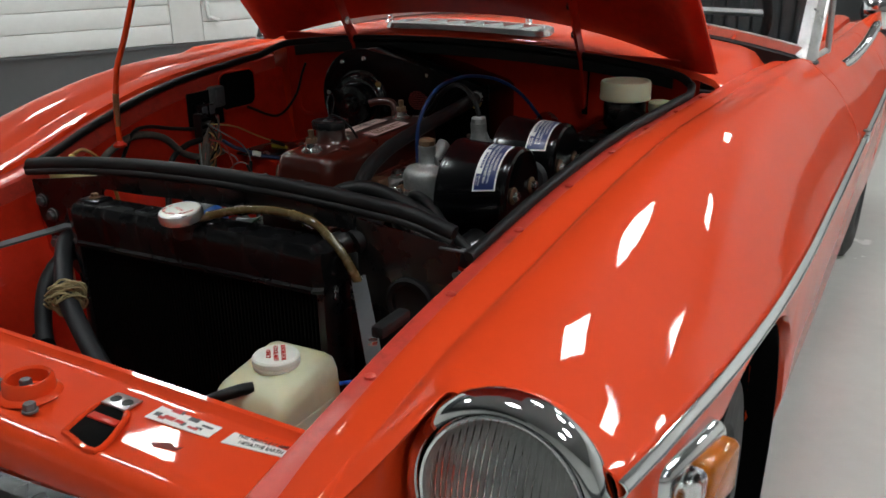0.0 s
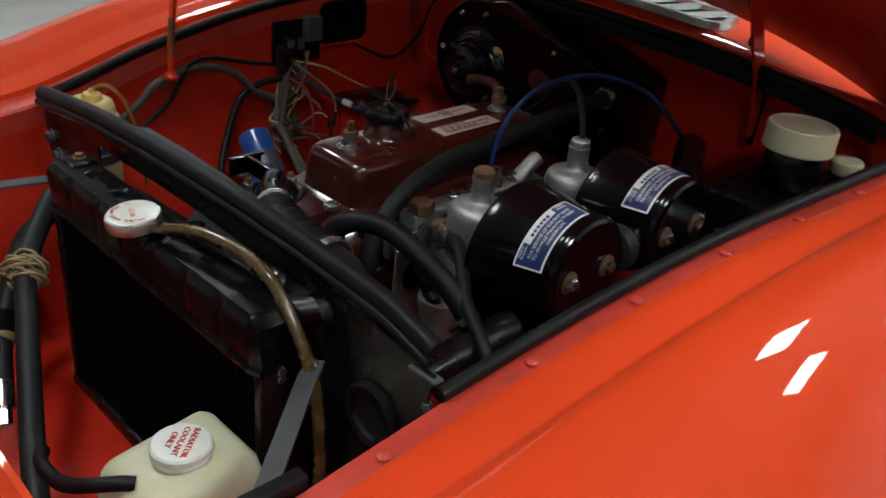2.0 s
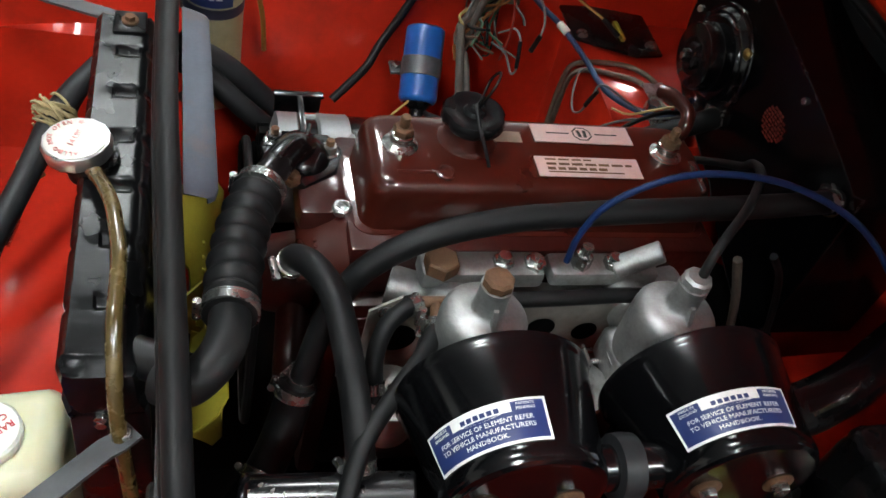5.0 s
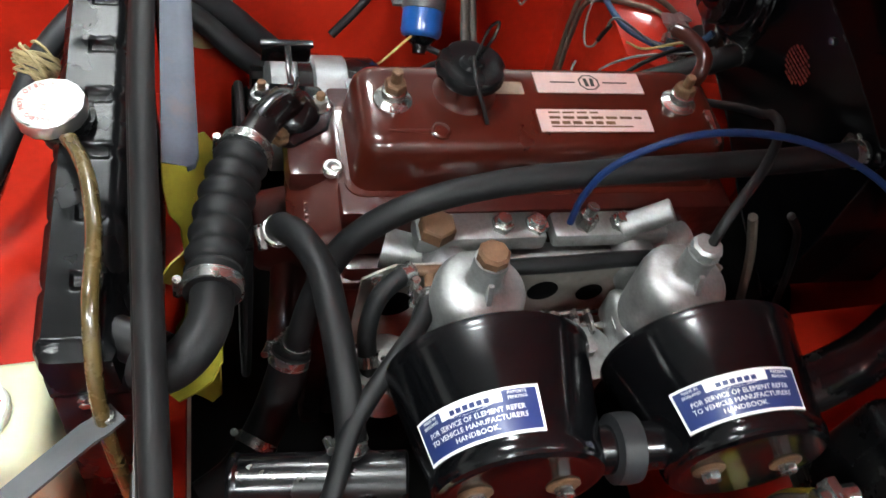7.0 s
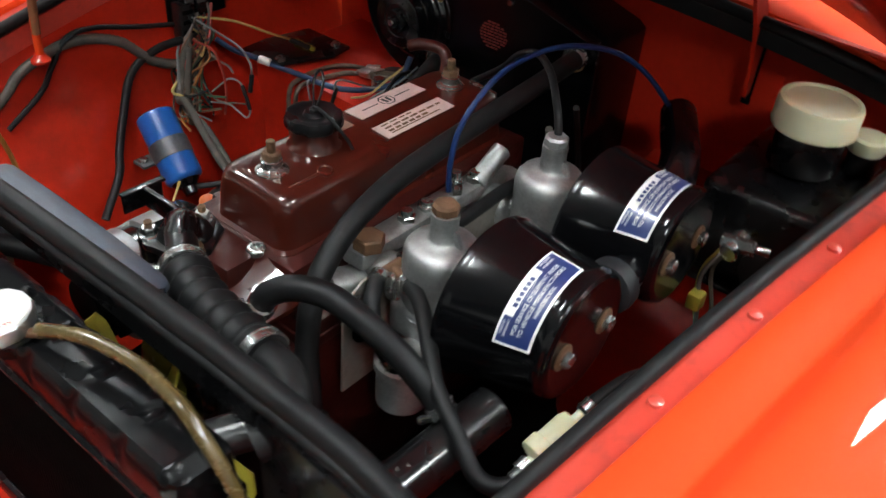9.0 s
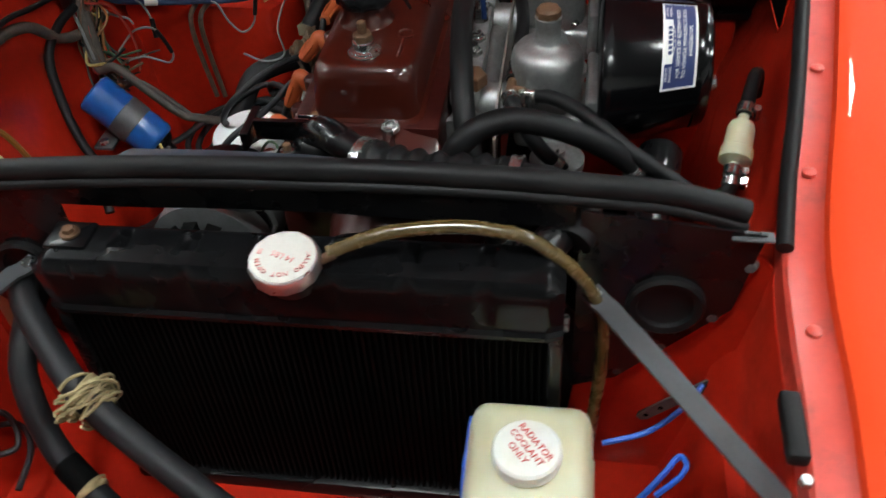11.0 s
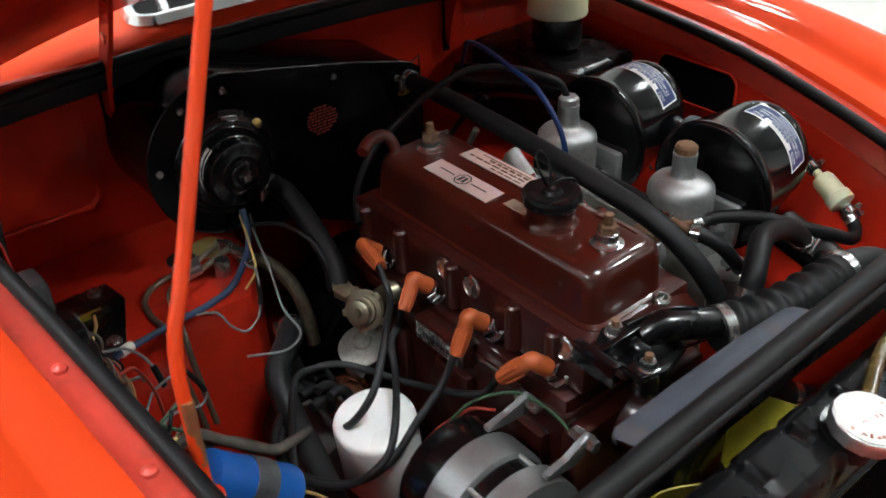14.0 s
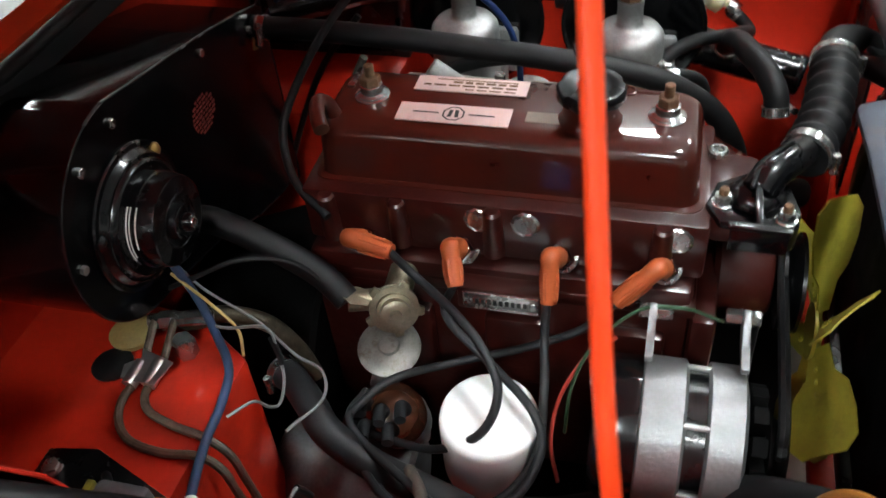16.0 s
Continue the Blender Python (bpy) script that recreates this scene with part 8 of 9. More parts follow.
# Distributor, its cap and the leads.
dist = thing("distributor", "brown-capped distributor low on the block", "distributor", (-0.185, 0.59, 0.50))
bm = bmesh.new()
lathe(bm, (-0.145, 0.583, 0.425), (-0.45, 0.0, 1), [(0.018, 0), (0.020, 0.06), (0.034, 0.075), (0.036, 0.10), (0.034, 0.11)], 24)
part("body", bm, ALLOY, dist)
bm = bmesh.new()
lathe(bm, (-0.194, 0.583, 0.530), (-0.45, 0.0, 1), [(0.036, 0), (0.037, 0.02), (0.032, 0.036), (0.018, 0.046), (0, 0.048)], 24)
part("cap", bm, mat("brown_bakelite", (0.055, 0.018, 0.009), 0.25, coat=0.6, vary=0.2, scale=30), dist, "glossy brown cap")
for k in range(5):
    a = radians(72 * k)
    p = Vector((-0.216, 0.588, 0.566)) + Vector((0.9 * math.cos(a), math.sin(a), 0.4 * math.cos(a))) * (0.024 if k else 0.0)
    up = Vector((-0.41, 0, 0.91))
    bm = bmesh.new()
    tube(bm, [p, p + up * 0.016, p + up * 0.024 + Vector((-0.006, -0.002, 0)), p + up * 0.026 + Vector((-0.020, -0.006, 0))], (0.0085, 0.0066), n=12)
    part("lead_boot", bm, RUBBER_GREY, dist, "angled grey rubber lead boot")
bm = bmesh.new()
lathe(bm, (-0.160, 0.592, 0.612), (-0.26, -0.08, 0.96), [(0.0, 0), (0.034, 0.001), (0.0365, 0.003), (0.0365, 0.0045), (0.034, 0.0065), (0.026, 0.0085), (0.013, 0.0100), (0.011, 0.0125), (0.006, 0.0135), (0, 0.0135)], 30)
rod(bm, (-0.110, 0.60, 0.57), (-0.150, 0.592, 0.606), 0.008, n=10)
part("vacuum_capsule", bm, mat("stained_plated_steel", (0.24, 0.235, 0.215), 0.5, metal=0.6, vary=0.3, scale=50, dirt=(0.13, 0.075, 0.035), dirt_amount=0.7, dirt_scale=45), dist, "stained steel vacuum capsule")
bm = bmesh.new()
slab(bm, [(-0.150, 0.572, 0.612), (-0.152, 0.608, 0.612), (-0.182, 0.616, 0.566), (-0.180, 0.584, 0.560)], (0.003, 0, 0.001), 0.001)
part("capsule_bracket", bm, GREY_PLATE, dist, "flat grey steel bracket")
# Spark plugs with orange boots.
BOOTS = [((-0.094, 0.305, 0.722), (-0.125, 0.313, 0.750), (-0.137, 0.349, 0.708)), ((-0.094, 0.412, 0.722), (-0.124, 0.420, 0.748), (-0.146, 0.418, 0.704)),
         ((-0.094, 0.520, 0.718), (-0.124, 0.526, 0.746), (-0.150, 0.516, 0.716)), ((-0.094, 0.628, 0.715), (-0.122, 0.640, 0.742), (-0.132, 0.588, 0.738))]
for seat, head, tail in BOOTS:
    sp = thing("spark_plug", "steel spark plug with an orange silicone boot", "spark plug", seat, group="spark plugs")
    seat, head, tail = Vector(seat), Vector(head), Vector(tail)
    bm = bmesh.new()
    d = (head - seat).normalized()
    hexa(bm, seat - d * 0.004, seat + d * 0.012, 0.0150)
    rod(bm, seat + d * 0.011, seat + d * 0.018, 0.0105, n=16, bevel=0.002)
    body = part("plug_body", bm, CHROME, sp, "bright hexagon plug body")
    bm = bmesh.new()
    lathe(bm, seat - d * 0.009, d, [(0.012, -0.002), (0.0175, 0), (0.0182, 0.0025), (0.0175, 0.005), (0.0135, 0.0055)], 24)
    part("gasket_ring", bm, ZINC, body, "plated seat ring")
    bm = bmesh.new()
    tube(bm, [seat + d * 0.016, seat.lerp(head, 0.75), head, head.lerp(tail, 0.22), head.lerp(tail, 0.6), tail], (0.0116, 0.0086), n=14, per=5)
    part("boot", bm, ORANGE, sp, "orange silicone boot")
    for k in range(4):
        bm = bmesh.new()
        dd = (tail - head).normalized()
        _, uu, ww = frame_of(dd)
        side = uu * math.cos(k * 1.571 + 0.5) + ww * math.sin(k * 1.571 + 0.5)
        tube(bm, [head.lerp(tail, 0.30) + side * 0.0092, head.lerp(tail, 0.62) + side * 0.0096, head.lerp(tail, 0.92) + side * 0.0085], 0.0022, n=6)
        part("boot_ridge", bm, ORANGE, sp)
LEADS = [
    [BOOTS[0][2], (-0.136, 0.380, 0.660), (-0.145, 0.443, 0.626), (-0.158, 0.520, 0.600), (-0.207, 0.575, 0.620), (-0.240, 0.605, 0.612), (-0.252, 0.620, 0.592), (-0.240, 0.612, 0.575)],
    [BOOTS[1][2], (-0.166, 0.417, 0.670), (-0.211, 0.410, 0.643), (-0.258, 0.410, 0.602), (-0.300, 0.435, 0.578), (-0.335, 0.490, 0.572), (-0.328, 0.550, 0.575), (-0.280, 0.598, 0.572), (-0.246, 0.612, 0.566)],
    [BOOTS[2][2], (-0.150, 0.528, 0.682), (-0.172, 0.512, 0.676), (-0.198, 0.470, 0.660), (-0.239, 0.418, 0.645), (-0.268, 0.404, 0.618), (-0.310, 0.425, 0.590), (-0.345, 0.480, 0.585), (-0.335, 0.550, 0.588), (-0.275, 0.605, 0.580), (-0.240, 0.608, 0.570)],
    [BOOTS[3][2], (-0.139, 0.556, 0.708), (-0.180, 0.508, 0.710), (-0.211, 0.475, 0.703), (-0.246, 0.450, 0.678), (-0.270, 0.465, 0.635), (-0.268, 0.515, 0.590), (-0.255, 0.565, 0.572), (-0.245, 0.606, 0.566)],
]
for p in LEADS:
    wire(p, 0.0048, "dark grey spark plug lead", RUBBER_GREY, "plug_lead", "lead", "plug leads", n=10)
wire([(-0.372, 0.433, 0.604), (-0.355, 0.45, 0.598), (-0.31, 0.53, 0.600), (-0.26, 0.60, 0.605), (-0.215, 0.595, 0.605)], 0.0048, "dark grey coil lead", RUBBER_GREY, "coil_lead", "lead", n=10)
# Coil.
coil = thing("ignition_coil", "blue cylindrical ignition coil in a grey clamp", "ignition coil", (-0.405, 0.434, 0.60))
ca, cb = Vector((-0.456, 0.450, 0.676)), Vector((-0.369, 0.436, 0.597))
cd, L = (cb - ca).normalized(), (cb - ca).length
bm = bmesh.new()
lathe(bm, ca, cd, [(0.0, -0.001), (0.026, 0), (0.030, 0.003), (0.0305, 0.008), (0.0305, L - 0.008), (0.029, L - 0.003), (0.026, L), (0.020, L + 0.002)], 32)
part("can", bm, BLUE_COIL, coil, "bright blue steel can")
bm = bmesh.new()
lathe(bm, ca, cd, [(0.031, L * 0.42), (0.032, L * 0.43), (0.032, L * 0.66), (0.031, L * 0.67)], 32)
part("strap", bm, GREY_PLATE, coil, "grey steel clamp")
bm = bmesh.new()
lathe(bm, ca, cd, [(0.024, L), (0.020, L + 0.006), (0.012, L + 0.012), (0.010, L + 0.024), (0, L + 0.025)], 18)
part("tower", bm, BLACK_GLOSS, coil)
bm = bmesh.new()
box(bm, (-0.455, 0.400, 0.606), (-0.425, 0.446, 0.612), 0.002)
part("foot", bm, GREY_PLATE, coil)
bolt(coil, (-0.44, 0.410, 0.612), (0, 0, 1), 0.008, 0.006)
# Starter body low down, with its cable.
bm = bmesh.new()
rod(bm, (-0.225, 0.55, 0.43), (-0.225, 0.72, 0.43), 0.058, n=28, bevel=0.006)
solo("starter_motor", bm, GREY_PLATE, "dusty grey starter motor low beside the block", "starter motor")
hose([(-0.205, 0.705, 0.595), (-0.222, 0.679, 0.598), (-0.252, 0.648, 0.602), (-0.279, 0.618, 0.595), (-0.291, 0.566, 0.566), (-0.302, 0.50, 0.548), (-0.320, 0.42, 0.538), (-0.332, 0.33, 0.535), (-0.332, 0.24, 0.58), (-0.340, 0.15, 0.66), (-0.345, 0.08, 0.70)], 0.0175, "thick black oil cooler hose beside the block", "oil_cooler_hose", RUBBER_GREY, clamps=(0.03,))
hose([(-0.228, 0.790, 0.688), (-0.226, 0.775, 0.686), (-0.206, 0.750, 0.680), (-0.192, 0.712, 0.658), (-0.190, 0.685, 0.622), (-0.192, 0.668, 0.575)], 0.0100, "braided metal clutch hose", "braided_hose", mat("tarnished_wire_braid", (0.060, 0.050, 0.034), 0.42, metal=0.6, vary=0.4, scale=120, bump=0.5, bump_scale=420))
hose([(-0.335, 0.085, 0.680), (-0.315, 0.13, 0.665), (-0.28, 0.20, 0.62), (-0.265, 0.30, 0.55), (-0.27, 0.40, 0.50), (-0.26, 0.50, 0.47)], 0.0150, "black rubber oil hose behind the radiator surround", "oil_hose", RUBBER, group="oil hoses")

# ---- left inner wing and footwell: loom, fuse box, pipes ----
pl = thing("relay_plate", "black cover plate on the footwell box", "cover plate", (-0.44, 0.77, 0.68))
bm = bmesh.new()
slab(bm, [(-0.409, 0.730, 0.678), (-0.370, 0.830, 0.678), (-0.378, 0.878, 0.678), (-0.49, 0.88, 0.678), (-0.515, 0.73, 0.678)], (0, 0, 0.006), 0.002)
part("plate", bm, BLACK_SATIN, pl)
for p in ((-0.398, 0.862, 0.684), (-0.418, 0.745, 0.684)):
    bolt(pl, p, (0, 0, 1), 0.008, 0.004, 0.010)
bm = bmesh.new()
box(bm, (-0.455, 0.81, 0.684), (-0.405, 0.818, 0.692), 0.002)
part("wire_tail", bm, FAN_YELLOW, pl)
fb = thing("fuse_box", "grey regulator and black relays in a cluster on the inner wing", "fuse box", (-0.515, 0.59, 0.78))
bm = bmesh.new()
box(bm, (-0.532, 0.545, 0.776), (-0.526, 0.660, 0.862), 0.002)
part("base", bm, BLACK_MATT, fb)
bm = bmesh.new()
box(bm, (-0.536, 0.615, 0.818), (-0.511, 0.656, 0.868), 0.006)
box(bm, (-0.511, 0.622, 0.826), (-0.509, 0.649, 0.860), 0.001)
part("regulator", bm, GREY_PLATE, fb, "dusty grey regulator box")
for y in (0.568, 0.592):
    bm = bmesh.new()
    box(bm, (-0.528, y - 0.011, 0.792), (-0.499, y + 0.011, 0.836), 0.004)
    relay = part("relay", bm, BLACK_SATIN, fb, "black moulded relay")
    bm = bmesh.new()
    box(bm, (-0.500, y - 0.008, 0.812), (-0.4975, y + 0.008, 0.832), 0.0008)
    part("relay_face", bm, GREY_PLATE, relay, "worn grey face")
bm = bmesh.new()
box(bm, (-0.520, 0.546, 0.752), (-0.495, 0.574, 0.818), 0.004)
fuse = part("fuse_holder", bm, BLACK_SATIN, fb, "long black fuse holder")
for z in (0.768, 0.784, 0.800):
    bm = bmesh.new()
    box(bm, (-0.496, 0.550, z), (-0.4935, 0.570, z + 0.007), 0.0008)
    part("fuse_clip", bm, BLACK_MATT, fuse)
rng = random.Random(21)
LOOM = mat("dusty_brown_wire", (0.09, 0.045, 0.025), 0.6, vary=0.3, scale=60)
COLS = [LOOM, TAPE, RUBBER, mat("green_wire", (0.03, 0.07, 0.035), 0.55), mat("red_wire", (0.28, 0.03, 0.02), 0.5), TAPE, mat("orange_brown_wire", (0.25, 0.09, 0.02), 0.55), LOOM, RUBBER, mat("grey_wire", (0.16, 0.17, 0.17), 0.5), mat("pale_yellow_wire", (0.42, 0.30, 0.10), 0.5)]
for k in range(26):
    a = Vector((-0.507 + rng.uniform(-0.008, 0.008), 0.565 + rng.uniform(-0.02, 0.05), 0.775 + rng.uniform(-0.02, 0.03)))
    b = Vector((rng.uniform(-0.502, -0.476), rng.uniform(0.520, 0.585), rng.uniform(0.69, 0.745)))
    e = Vector((rng.uniform(-0.495, -0.460), rng.uniform(0.505, 0.575), rng.uniform(0.640, 0.690)))
    f = e + Vector((rng.uniform(0.015, 0.05), rng.uniform(-0.03, 0.03), rng.uniform(-0.03, 0.015)))
    c = a.lerp(b, 0.5) + Vector((rng.uniform(0.0, 0.025), rng.uniform(-0.01, 0.03), rng.uniform(-0.01, 0.02)))
    wire([a, c, b, e, f], rng.uniform(0.0014, 0.0026), "thin loose coloured wire in the tangle by the fuse box", COLS[k % len(COLS)], group="loose wires", n=6)
wire([(-0.500, 0.565, 0.765), (-0.487, 0.562, 0.757), (-0.462, 0.578, 0.745), (-0.447, 0.584, 0.705), (-0.443, 0.583, 0.665), (-0.447, 0.580, 0.632)], 0.0021, "thin red wire hanging from the fuse box", COLS[4], group="loose wires", n=6)
wire([(-0.490, 0.575, 0.745), (-0.465, 0.59, 0.722), (-0.452, 0.600, 0.712), (-0.448, 0.605, 0.700)], 0.0019, "thin pale wire beside the fuse box", COLS[9], group="loose wires", n=6)
wire([(-0.500, 0.58, 0.79), (-0.475, 0.635, 0.775), (-0.462, 0.690, 0.745), (-0.452, 0.735, 0.722)], 0.0021, "thin yellow wire laid over the cover plate", COLS[10], group="loose wires", n=6)
wire([(-0.500, 0.56, 0.80), (-0.478, 0.60, 0.765), (-0.455, 0.625, 0.740), (-0.437, 0.632, 0.715), (-0.428, 0.628, 0.695)], 0.0019, "thin grey wire to a bullet connector", COLS[9], group="loose wires", n=6)
# Wire bent into a loop, with a dark sleeve on it.
lw = thing("looped_wire", "thin grey wire bent in a loop with a dark sleeve", "wire", (-0.44, 0.587, 0.69), group="loose wires")
bm = bmesh.new()
tube(bm, [(-0.470, 0.575, 0.668), (-0.450, 0.587, 0.690), (-0.438, 0.587, 0.699), (-0.420, 0.587, 0.704), (-0.404, 0.587, 0.700), (-0.394, 0.587, 0.680), (-0.387, 0.587, 0.658), (-0.396, 0.585, 0.644), (-0.415, 0.583, 0.650), (-0.434, 0.580, 0.656), (-0.462, 0.565, 0.655)], 0.0018, n=6)
part("wire", bm, COLS[9], lw)
bm = bmesh.new()
tube(bm, [(-0.404, 0.587, 0.700), (-0.395, 0.587, 0.681), (-0.388, 0.587, 0.661)], 0.0034, n=8)
part("sleeve", bm, RUBBER, lw, "dark insulating sleeve")
# Bullet connector lying on the cover plate, and the white clip on the blue loom.
bm = bmesh.new()
rod(bm, (-0.452, 0.735, 0.722), (-0.428, 0.760, 0.706), 0.0045, n=10, bevel=0.001)
solo("bullet_connector", bm, RUBBER, "black bullet connector on a yellow wire", "connector", "connectors")
bm = bmesh.new()
rod(bm, (-0.428, 0.628, 0.697), (-0.424, 0.618, 0.668), 0.0042, n=10, bevel=0.001)
solo("bullet_connector", bm, RUBBER, "black bullet connector on a grey wire", "connector", "connectors")
bm = bmesh.new()
rod(bm, (-0.452, 0.664, 0.7065), (-0.434, 0.674, 0.702), 0.0068, n=12, bevel=0.001)
solo("wire_clip", bm, WHITE_PLASTIC, "off-white plastic clip round the blue loom", "clip")
# Thin wire with a dark sleeve, looped over the edge of the footwell box.
lw = thing("looped_wire", "thin wire with a dark sleeve hanging over the footwell edge", "wire", (-0.27, 0.67, 0.69), group="loose wires")
bm = bmesh.new()
tube(bm, [(-0.222, 0.80, 0.694), (-0.245, 0.730, 0.706), (-0.260, 0.668, 0.735), (-0.264, 0.660, 0.705), (-0.272, 0.656, 0.675), (-0.293, 0.655, 0.660), (-0.312, 0.655, 0.678), (-0.326, 0.660, 0.704), (-0.345, 0.680, 0.700)], 0.0017, n=6)
part("wire", bm, COLS[9], lw)
bm = bmesh.new()
tube(bm, [(-0.2615, 0.664, 0.722), (-0.2645, 0.659, 0.703), (-0.267, 0.657, 0.690)], 0.0034, n=8)
part("sleeve", bm, RUBBER, lw, "dark insulating sleeve")
# Taped looms along the inner wing.
wire([(-0.488, 0.10, 0.700), (-0.500, 0.185, 0.722), (-0.504, 0.247, 0.757), (-0.506, 0.283, 0.786), (-0.508, 0.36, 0.806), (-0.508, 0.438, 0.786), (-0.503, 0.492, 0.738), (-0.496, 0.55, 0.718), (-0.485, 0.60, 0.722)], 0.0080, "dusty taped wiring loom along the inner wing", TAPE, "wiring_loom", "loom", "looms", n=10)
wire([(-0.508, 0.54, 0.785), (-0.508, 0.47, 0.800), (-0.506, 0.40, 0.818), (-0.504, 0.355, 0.815), (-0.503, 0.325, 0.780), (-0.503, 0.30, 0.746), (-0.498, 0.24, 0.71)], 0.0042, "thin black cable along the inner wing", RUBBER, "wiring_loom", "loom", "looms", n=8)
wire([(-0.498, 0.545, 0.760), (-0.503, 0.50, 0.755), (-0.503, 0.45, 0.730), (-0.482, 0.41, 0.670), (-0.455, 0.38, 0.635), (-0.432, 0.36, 0.610), (-0.405, 0.31, 0.565)], 0.0068, "black wiring loom dropping behind the coil", RUBBER, "wiring_loom", "loom", "looms", n=10)
wire([(-0.495, 0.56, 0.770), (-0.489, 0.54, 0.735), (-0.484, 0.525, 0.690), (-0.468, 0.508, 0.676), (-0.438, 0.500, 0.686), (-0.404, 0.500, 0.652), (-0.357, 0.500, 0.606), (-0.330, 0.505, 0.595), (-0.29, 0.53, 0.57)], 0.0068, "dusty taped wiring loom behind the coil", TAPE, "wiring_loom", "loom", "looms", n=10)
wire([(-0.486, 0.55, 0.750), (-0.478, 0.535, 0.700), (-0.470, 0.525, 0.655), (-0.452, 0.515, 0.640), (-0.420, 0.510, 0.655), (-0.388, 0.512, 0.632), (-0.350, 0.515, 0.590)], 0.0058, "dusty taped wiring loom behind the coil", TAPE, "wiring_loom", "loom", "looms", n=10)
wire([(-0.495, 0.61, 0.745), (-0.475, 0.63, 0.725), (-0.450, 0.665, 0.706), (-0.422, 0.680, 0.697), (-0.369, 0.692, 0.694), (-0.329, 0.695, 0.694), (-0.287, 0.705, 0.696), (-0.250, 0.735, 0.700), (-0.220, 0.765, 0.716), (-0.212, 0.785, 0.755)], 0.0047, "blue-taped wiring loom across the footwell box", mat("blue_loom_tape", (0.02, 0.045, 0.10), 0.6, vary=0.35, scale=60), "wiring_loom", "loom", "looms", n=10)
# Clutch and brake pipes with their clip.
PIPE = mat("dull_bundy_pipe", (0.17, 0.14, 0.11), 0.45, metal=0.7, vary=0.3, scale=60, dirt=(0.08, 0.05, 0.03), dirt_amount=0.5, dirt_scale=40)
wire([(-0.225, 0.845, 0.695), (-0.255, 0.838, 0.690), (-0.285, 0.832, 0.684), (-0.312, 0.840, 0.678), (-0.338, 0.831, 0.677), (-0.357, 0.808, 0.677), (-0.363, 0.771, 0.677), (-0.360, 0.735, 0.677), (-0.363, 0.712, 0.665), (-0.362, 0.706, 0.62), (-0.35, 0.704, 0.52)], 0.0043, "dull steel brake pipe bent across the footwell box", PIPE, "brake_pipe", "pipe", "brake pipes", n=9)
wire([(-0.218, 0.825, 0.695), (-0.250, 0.818, 0.690), (-0.279, 0.815, 0.684), (-0.303, 0.820, 0.678), (-0.322, 0.806, 0.677), (-0.333, 0.774, 0.677), (-0.340, 0.738, 0.677), (-0.346, 0.712, 0.665), (-0.345, 0.706, 0.62), (-0.335, 0.704, 0.52)], 0.0043, "dull steel brake pipe bent across the footwell box", PIPE, "brake_pipe", "pipe", "brake pipes", n=9)
bm = bmesh.new()
slab(bm, [(-0.300, 0.808, 0.688), (-0.272, 0.800, 0.692), (-0.262, 0.838, 0.694), (-0.273, 0.834, 0.693), (-0.282, 0.850, 0.690), (-0.296, 0.848, 0.687)], (0, 0, 0.002))
rod(bm, (-0.274, 0.8345, 0.688), (-0.300, 0.8385, 0.683), 0.0080, n=14)
rod(bm, (-0.270, 0.8155, 0.689), (-0.297, 0.8190, 0.683), 0.0080, n=14)
solo("pipe_clip", bm, ALLOY_SMOOTH, "bent aluminium clip over the brake pipes", "clip")
bm = bmesh.new()
lathe(bm, (-0.230, 0.874, 0.673), (0, 0, 1), [(0.024, 0), (0.025, 0.006), (0.018, 0.010), (0.012, 0.014), (0, 0.014)], 20)
solo("grommet", bm, mat("dull_ochre_rubber", (0.30, 0.22, 0.075), 0.55, vary=0.25, scale=30, dirt=(0.10, 0.06, 0.03), dirt_amount=0.5, dirt_scale=30), "yellowed rubber grommet in the footwell box", "grommet")
bm = bmesh.new()
lathe(bm, (-0.272, 0.876, 0.6725), (0, 0, 1), [(0.022, 0), (0.022, 0.002), (0.019, 0.003), (0, 0.003)], 22)
solo("rubber_bung", bm, RUBBER, "flat black rubber bung in the footwell box", "bung")
bm = bmesh.new()
hexa(bm, (-0.243, 0.803, 0.673), (-0.243, 0.803, 0.697), 0.012)
rod(bm, (-0.224, 0.852, 0.692), (-0.205, 0.788, 0.692), 0.0085, n=8)
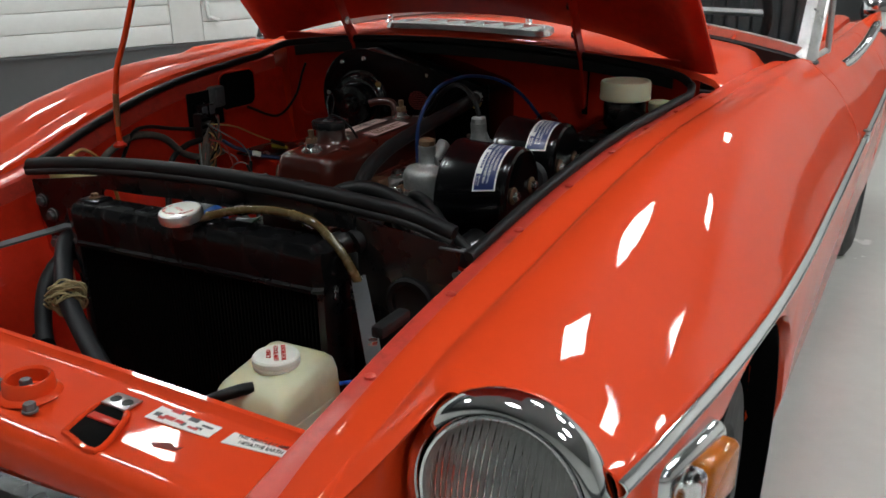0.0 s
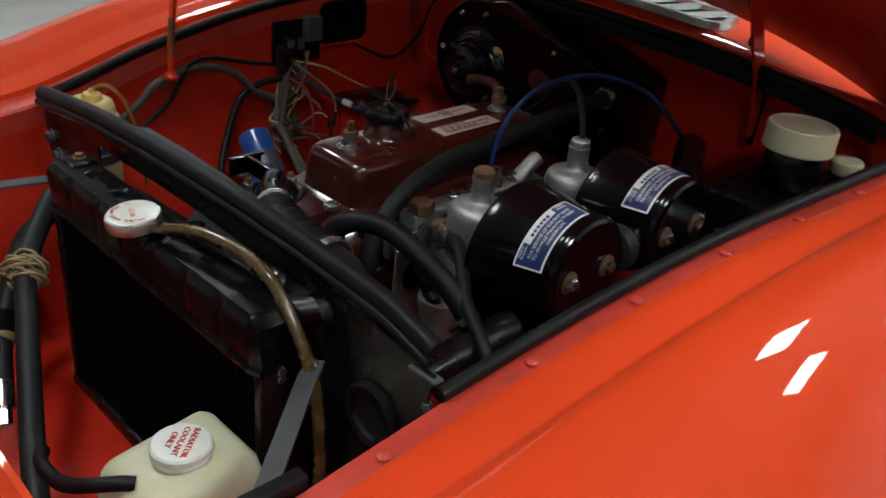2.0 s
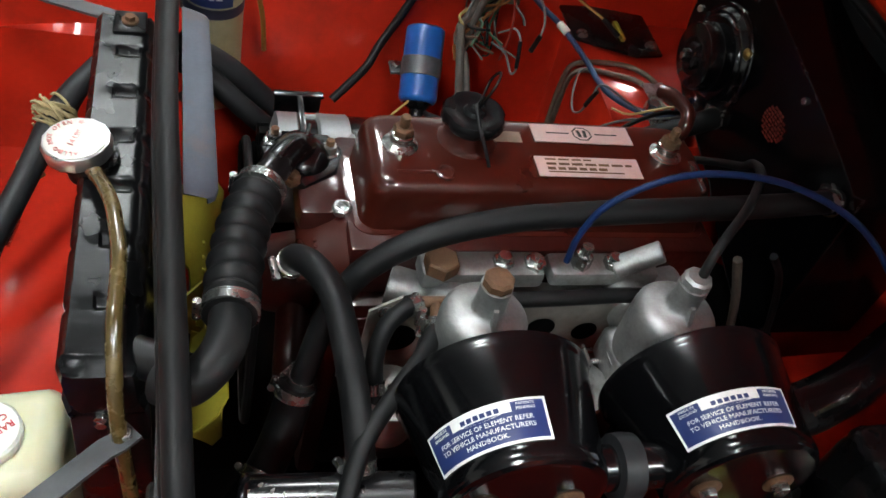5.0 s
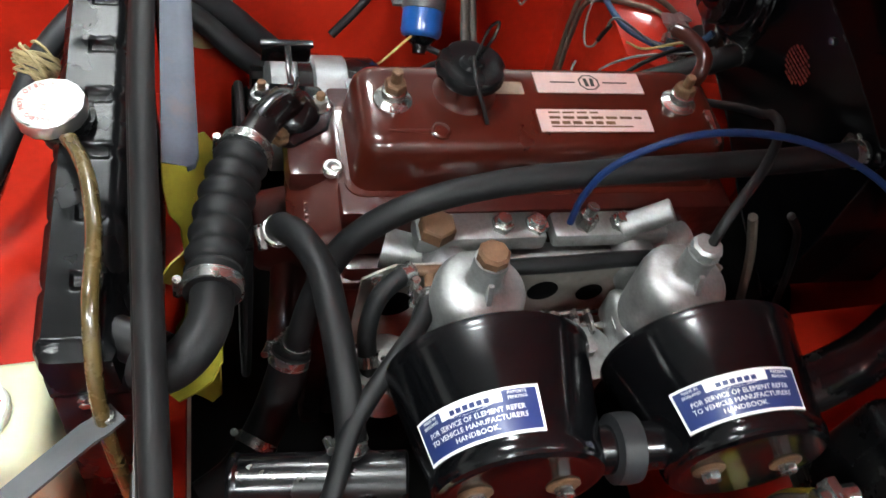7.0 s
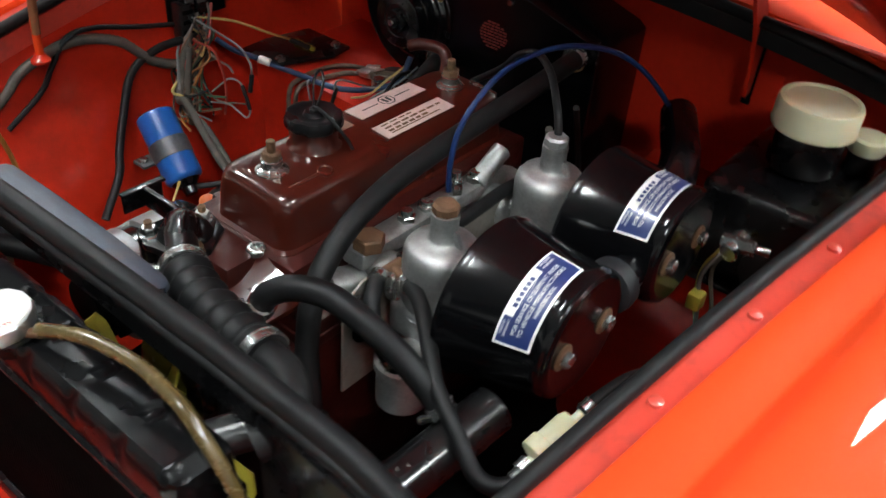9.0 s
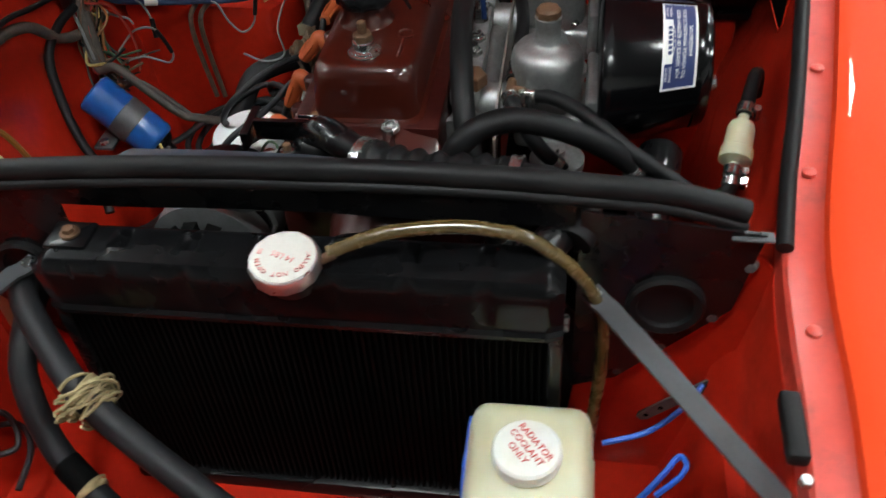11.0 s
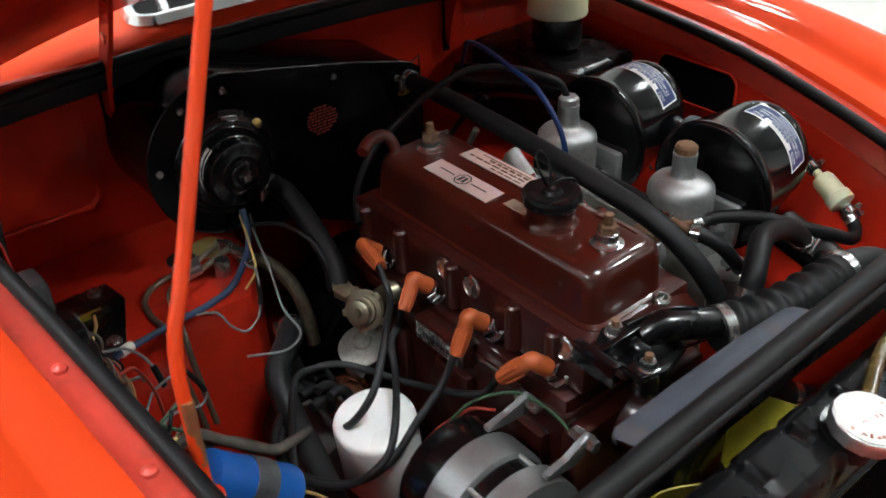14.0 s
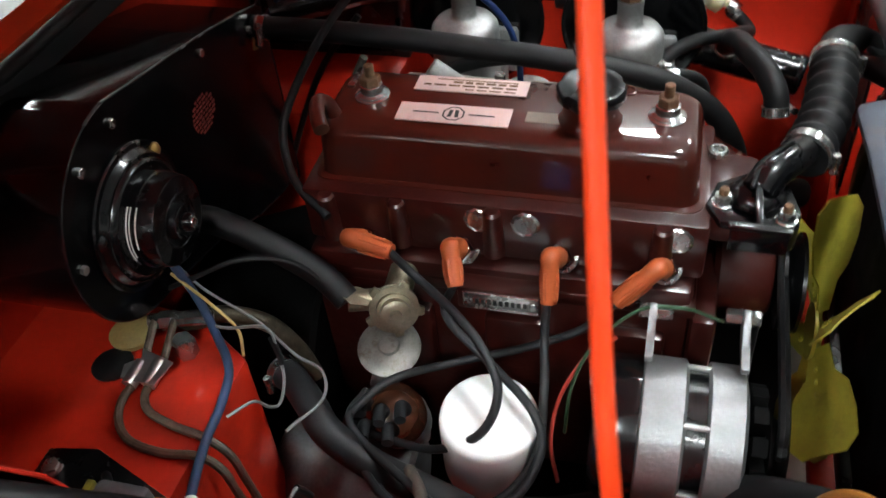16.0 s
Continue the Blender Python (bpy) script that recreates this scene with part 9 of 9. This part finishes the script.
rod(bm, (-0.221, 0.840, 0.692), (-0.217, 0.828, 0.692), 0.011, n=6)
solo("pipe_union", bm, ZINC, "dull brass and steel pipe union", "pipe fitting")
wire([(-0.20, 0.79, 0.74), (-0.21, 0.76, 0.72), (-0.225, 0.70, 0.70), (-0.235, 0.66, 0.665), (-0.225, 0.64, 0.63), (-0.255, 0.63, 0.622), (-0.30, 0.655, 0.62)], 0.0018, "thin pale wire with a bullet connector", COLS[9], group="loose wires", n=6)
wire([(-0.215, 0.79, 0.745), (-0.228, 0.745, 0.72), (-0.24, 0.715, 0.70), (-0.265, 0.70, 0.69)], 0.0018, "thin yellow wire below the heater", COLS[10], group="loose wires", n=6)
wire([(-0.370, 0.43, 0.61), (-0.345, 0.40, 0.60), (-0.33, 0.37, 0.58), (-0.31, 0.34, 0.59), (-0.29, 0.33, 0.56)], 0.0022, "thin yellow wire from the coil", COLS[10], group="loose wires", n=6)
wire([(-0.145, 0.335, 0.655), (-0.165, 0.36, 0.650), (-0.20, 0.385, 0.615), (-0.235, 0.39, 0.58), (-0.25, 0.38, 0.53)], 0.0024, "thin red wire to the alternator", COLS[4], group="loose wires", n=6)
wire([(-0.12, 0.23, 0.672), (-0.125, 0.27, 0.690), (-0.135, 0.315, 0.690), (-0.165, 0.355, 0.665), (-0.19, 0.375, 0.62), (-0.20, 0.38, 0.55)], 0.0020, "thin green wire over the alternator", COLS[3], group="loose wires", n=6)
wire([(0.16, 0.69, 0.84), (0.14, 0.74, 0.78), (0.13, 0.78, 0.70), (0.12, 0.82, 0.60)], 0.0045, "black cable down the bulkhead", RUBBER, group="loose wires")
wire([(0.13, 0.68, 0.80), (0.125, 0.72, 0.72), (0.12, 0.76, 0.62), (0.11, 0.80, 0.52)], 0.0055, "dusty cable behind the engine", TAPE, group="loose wires")
wire([(-0.475, 0.93, 0.885), (-0.485, 0.925, 0.86), (-0.495, 0.90, 0.80), (-0.51, 0.84, 0.76), (-0.52, 0.74, 0.80)], 0.0035, "black cable from the bulkhead to the inner wing", RUBBER, group="loose wires")
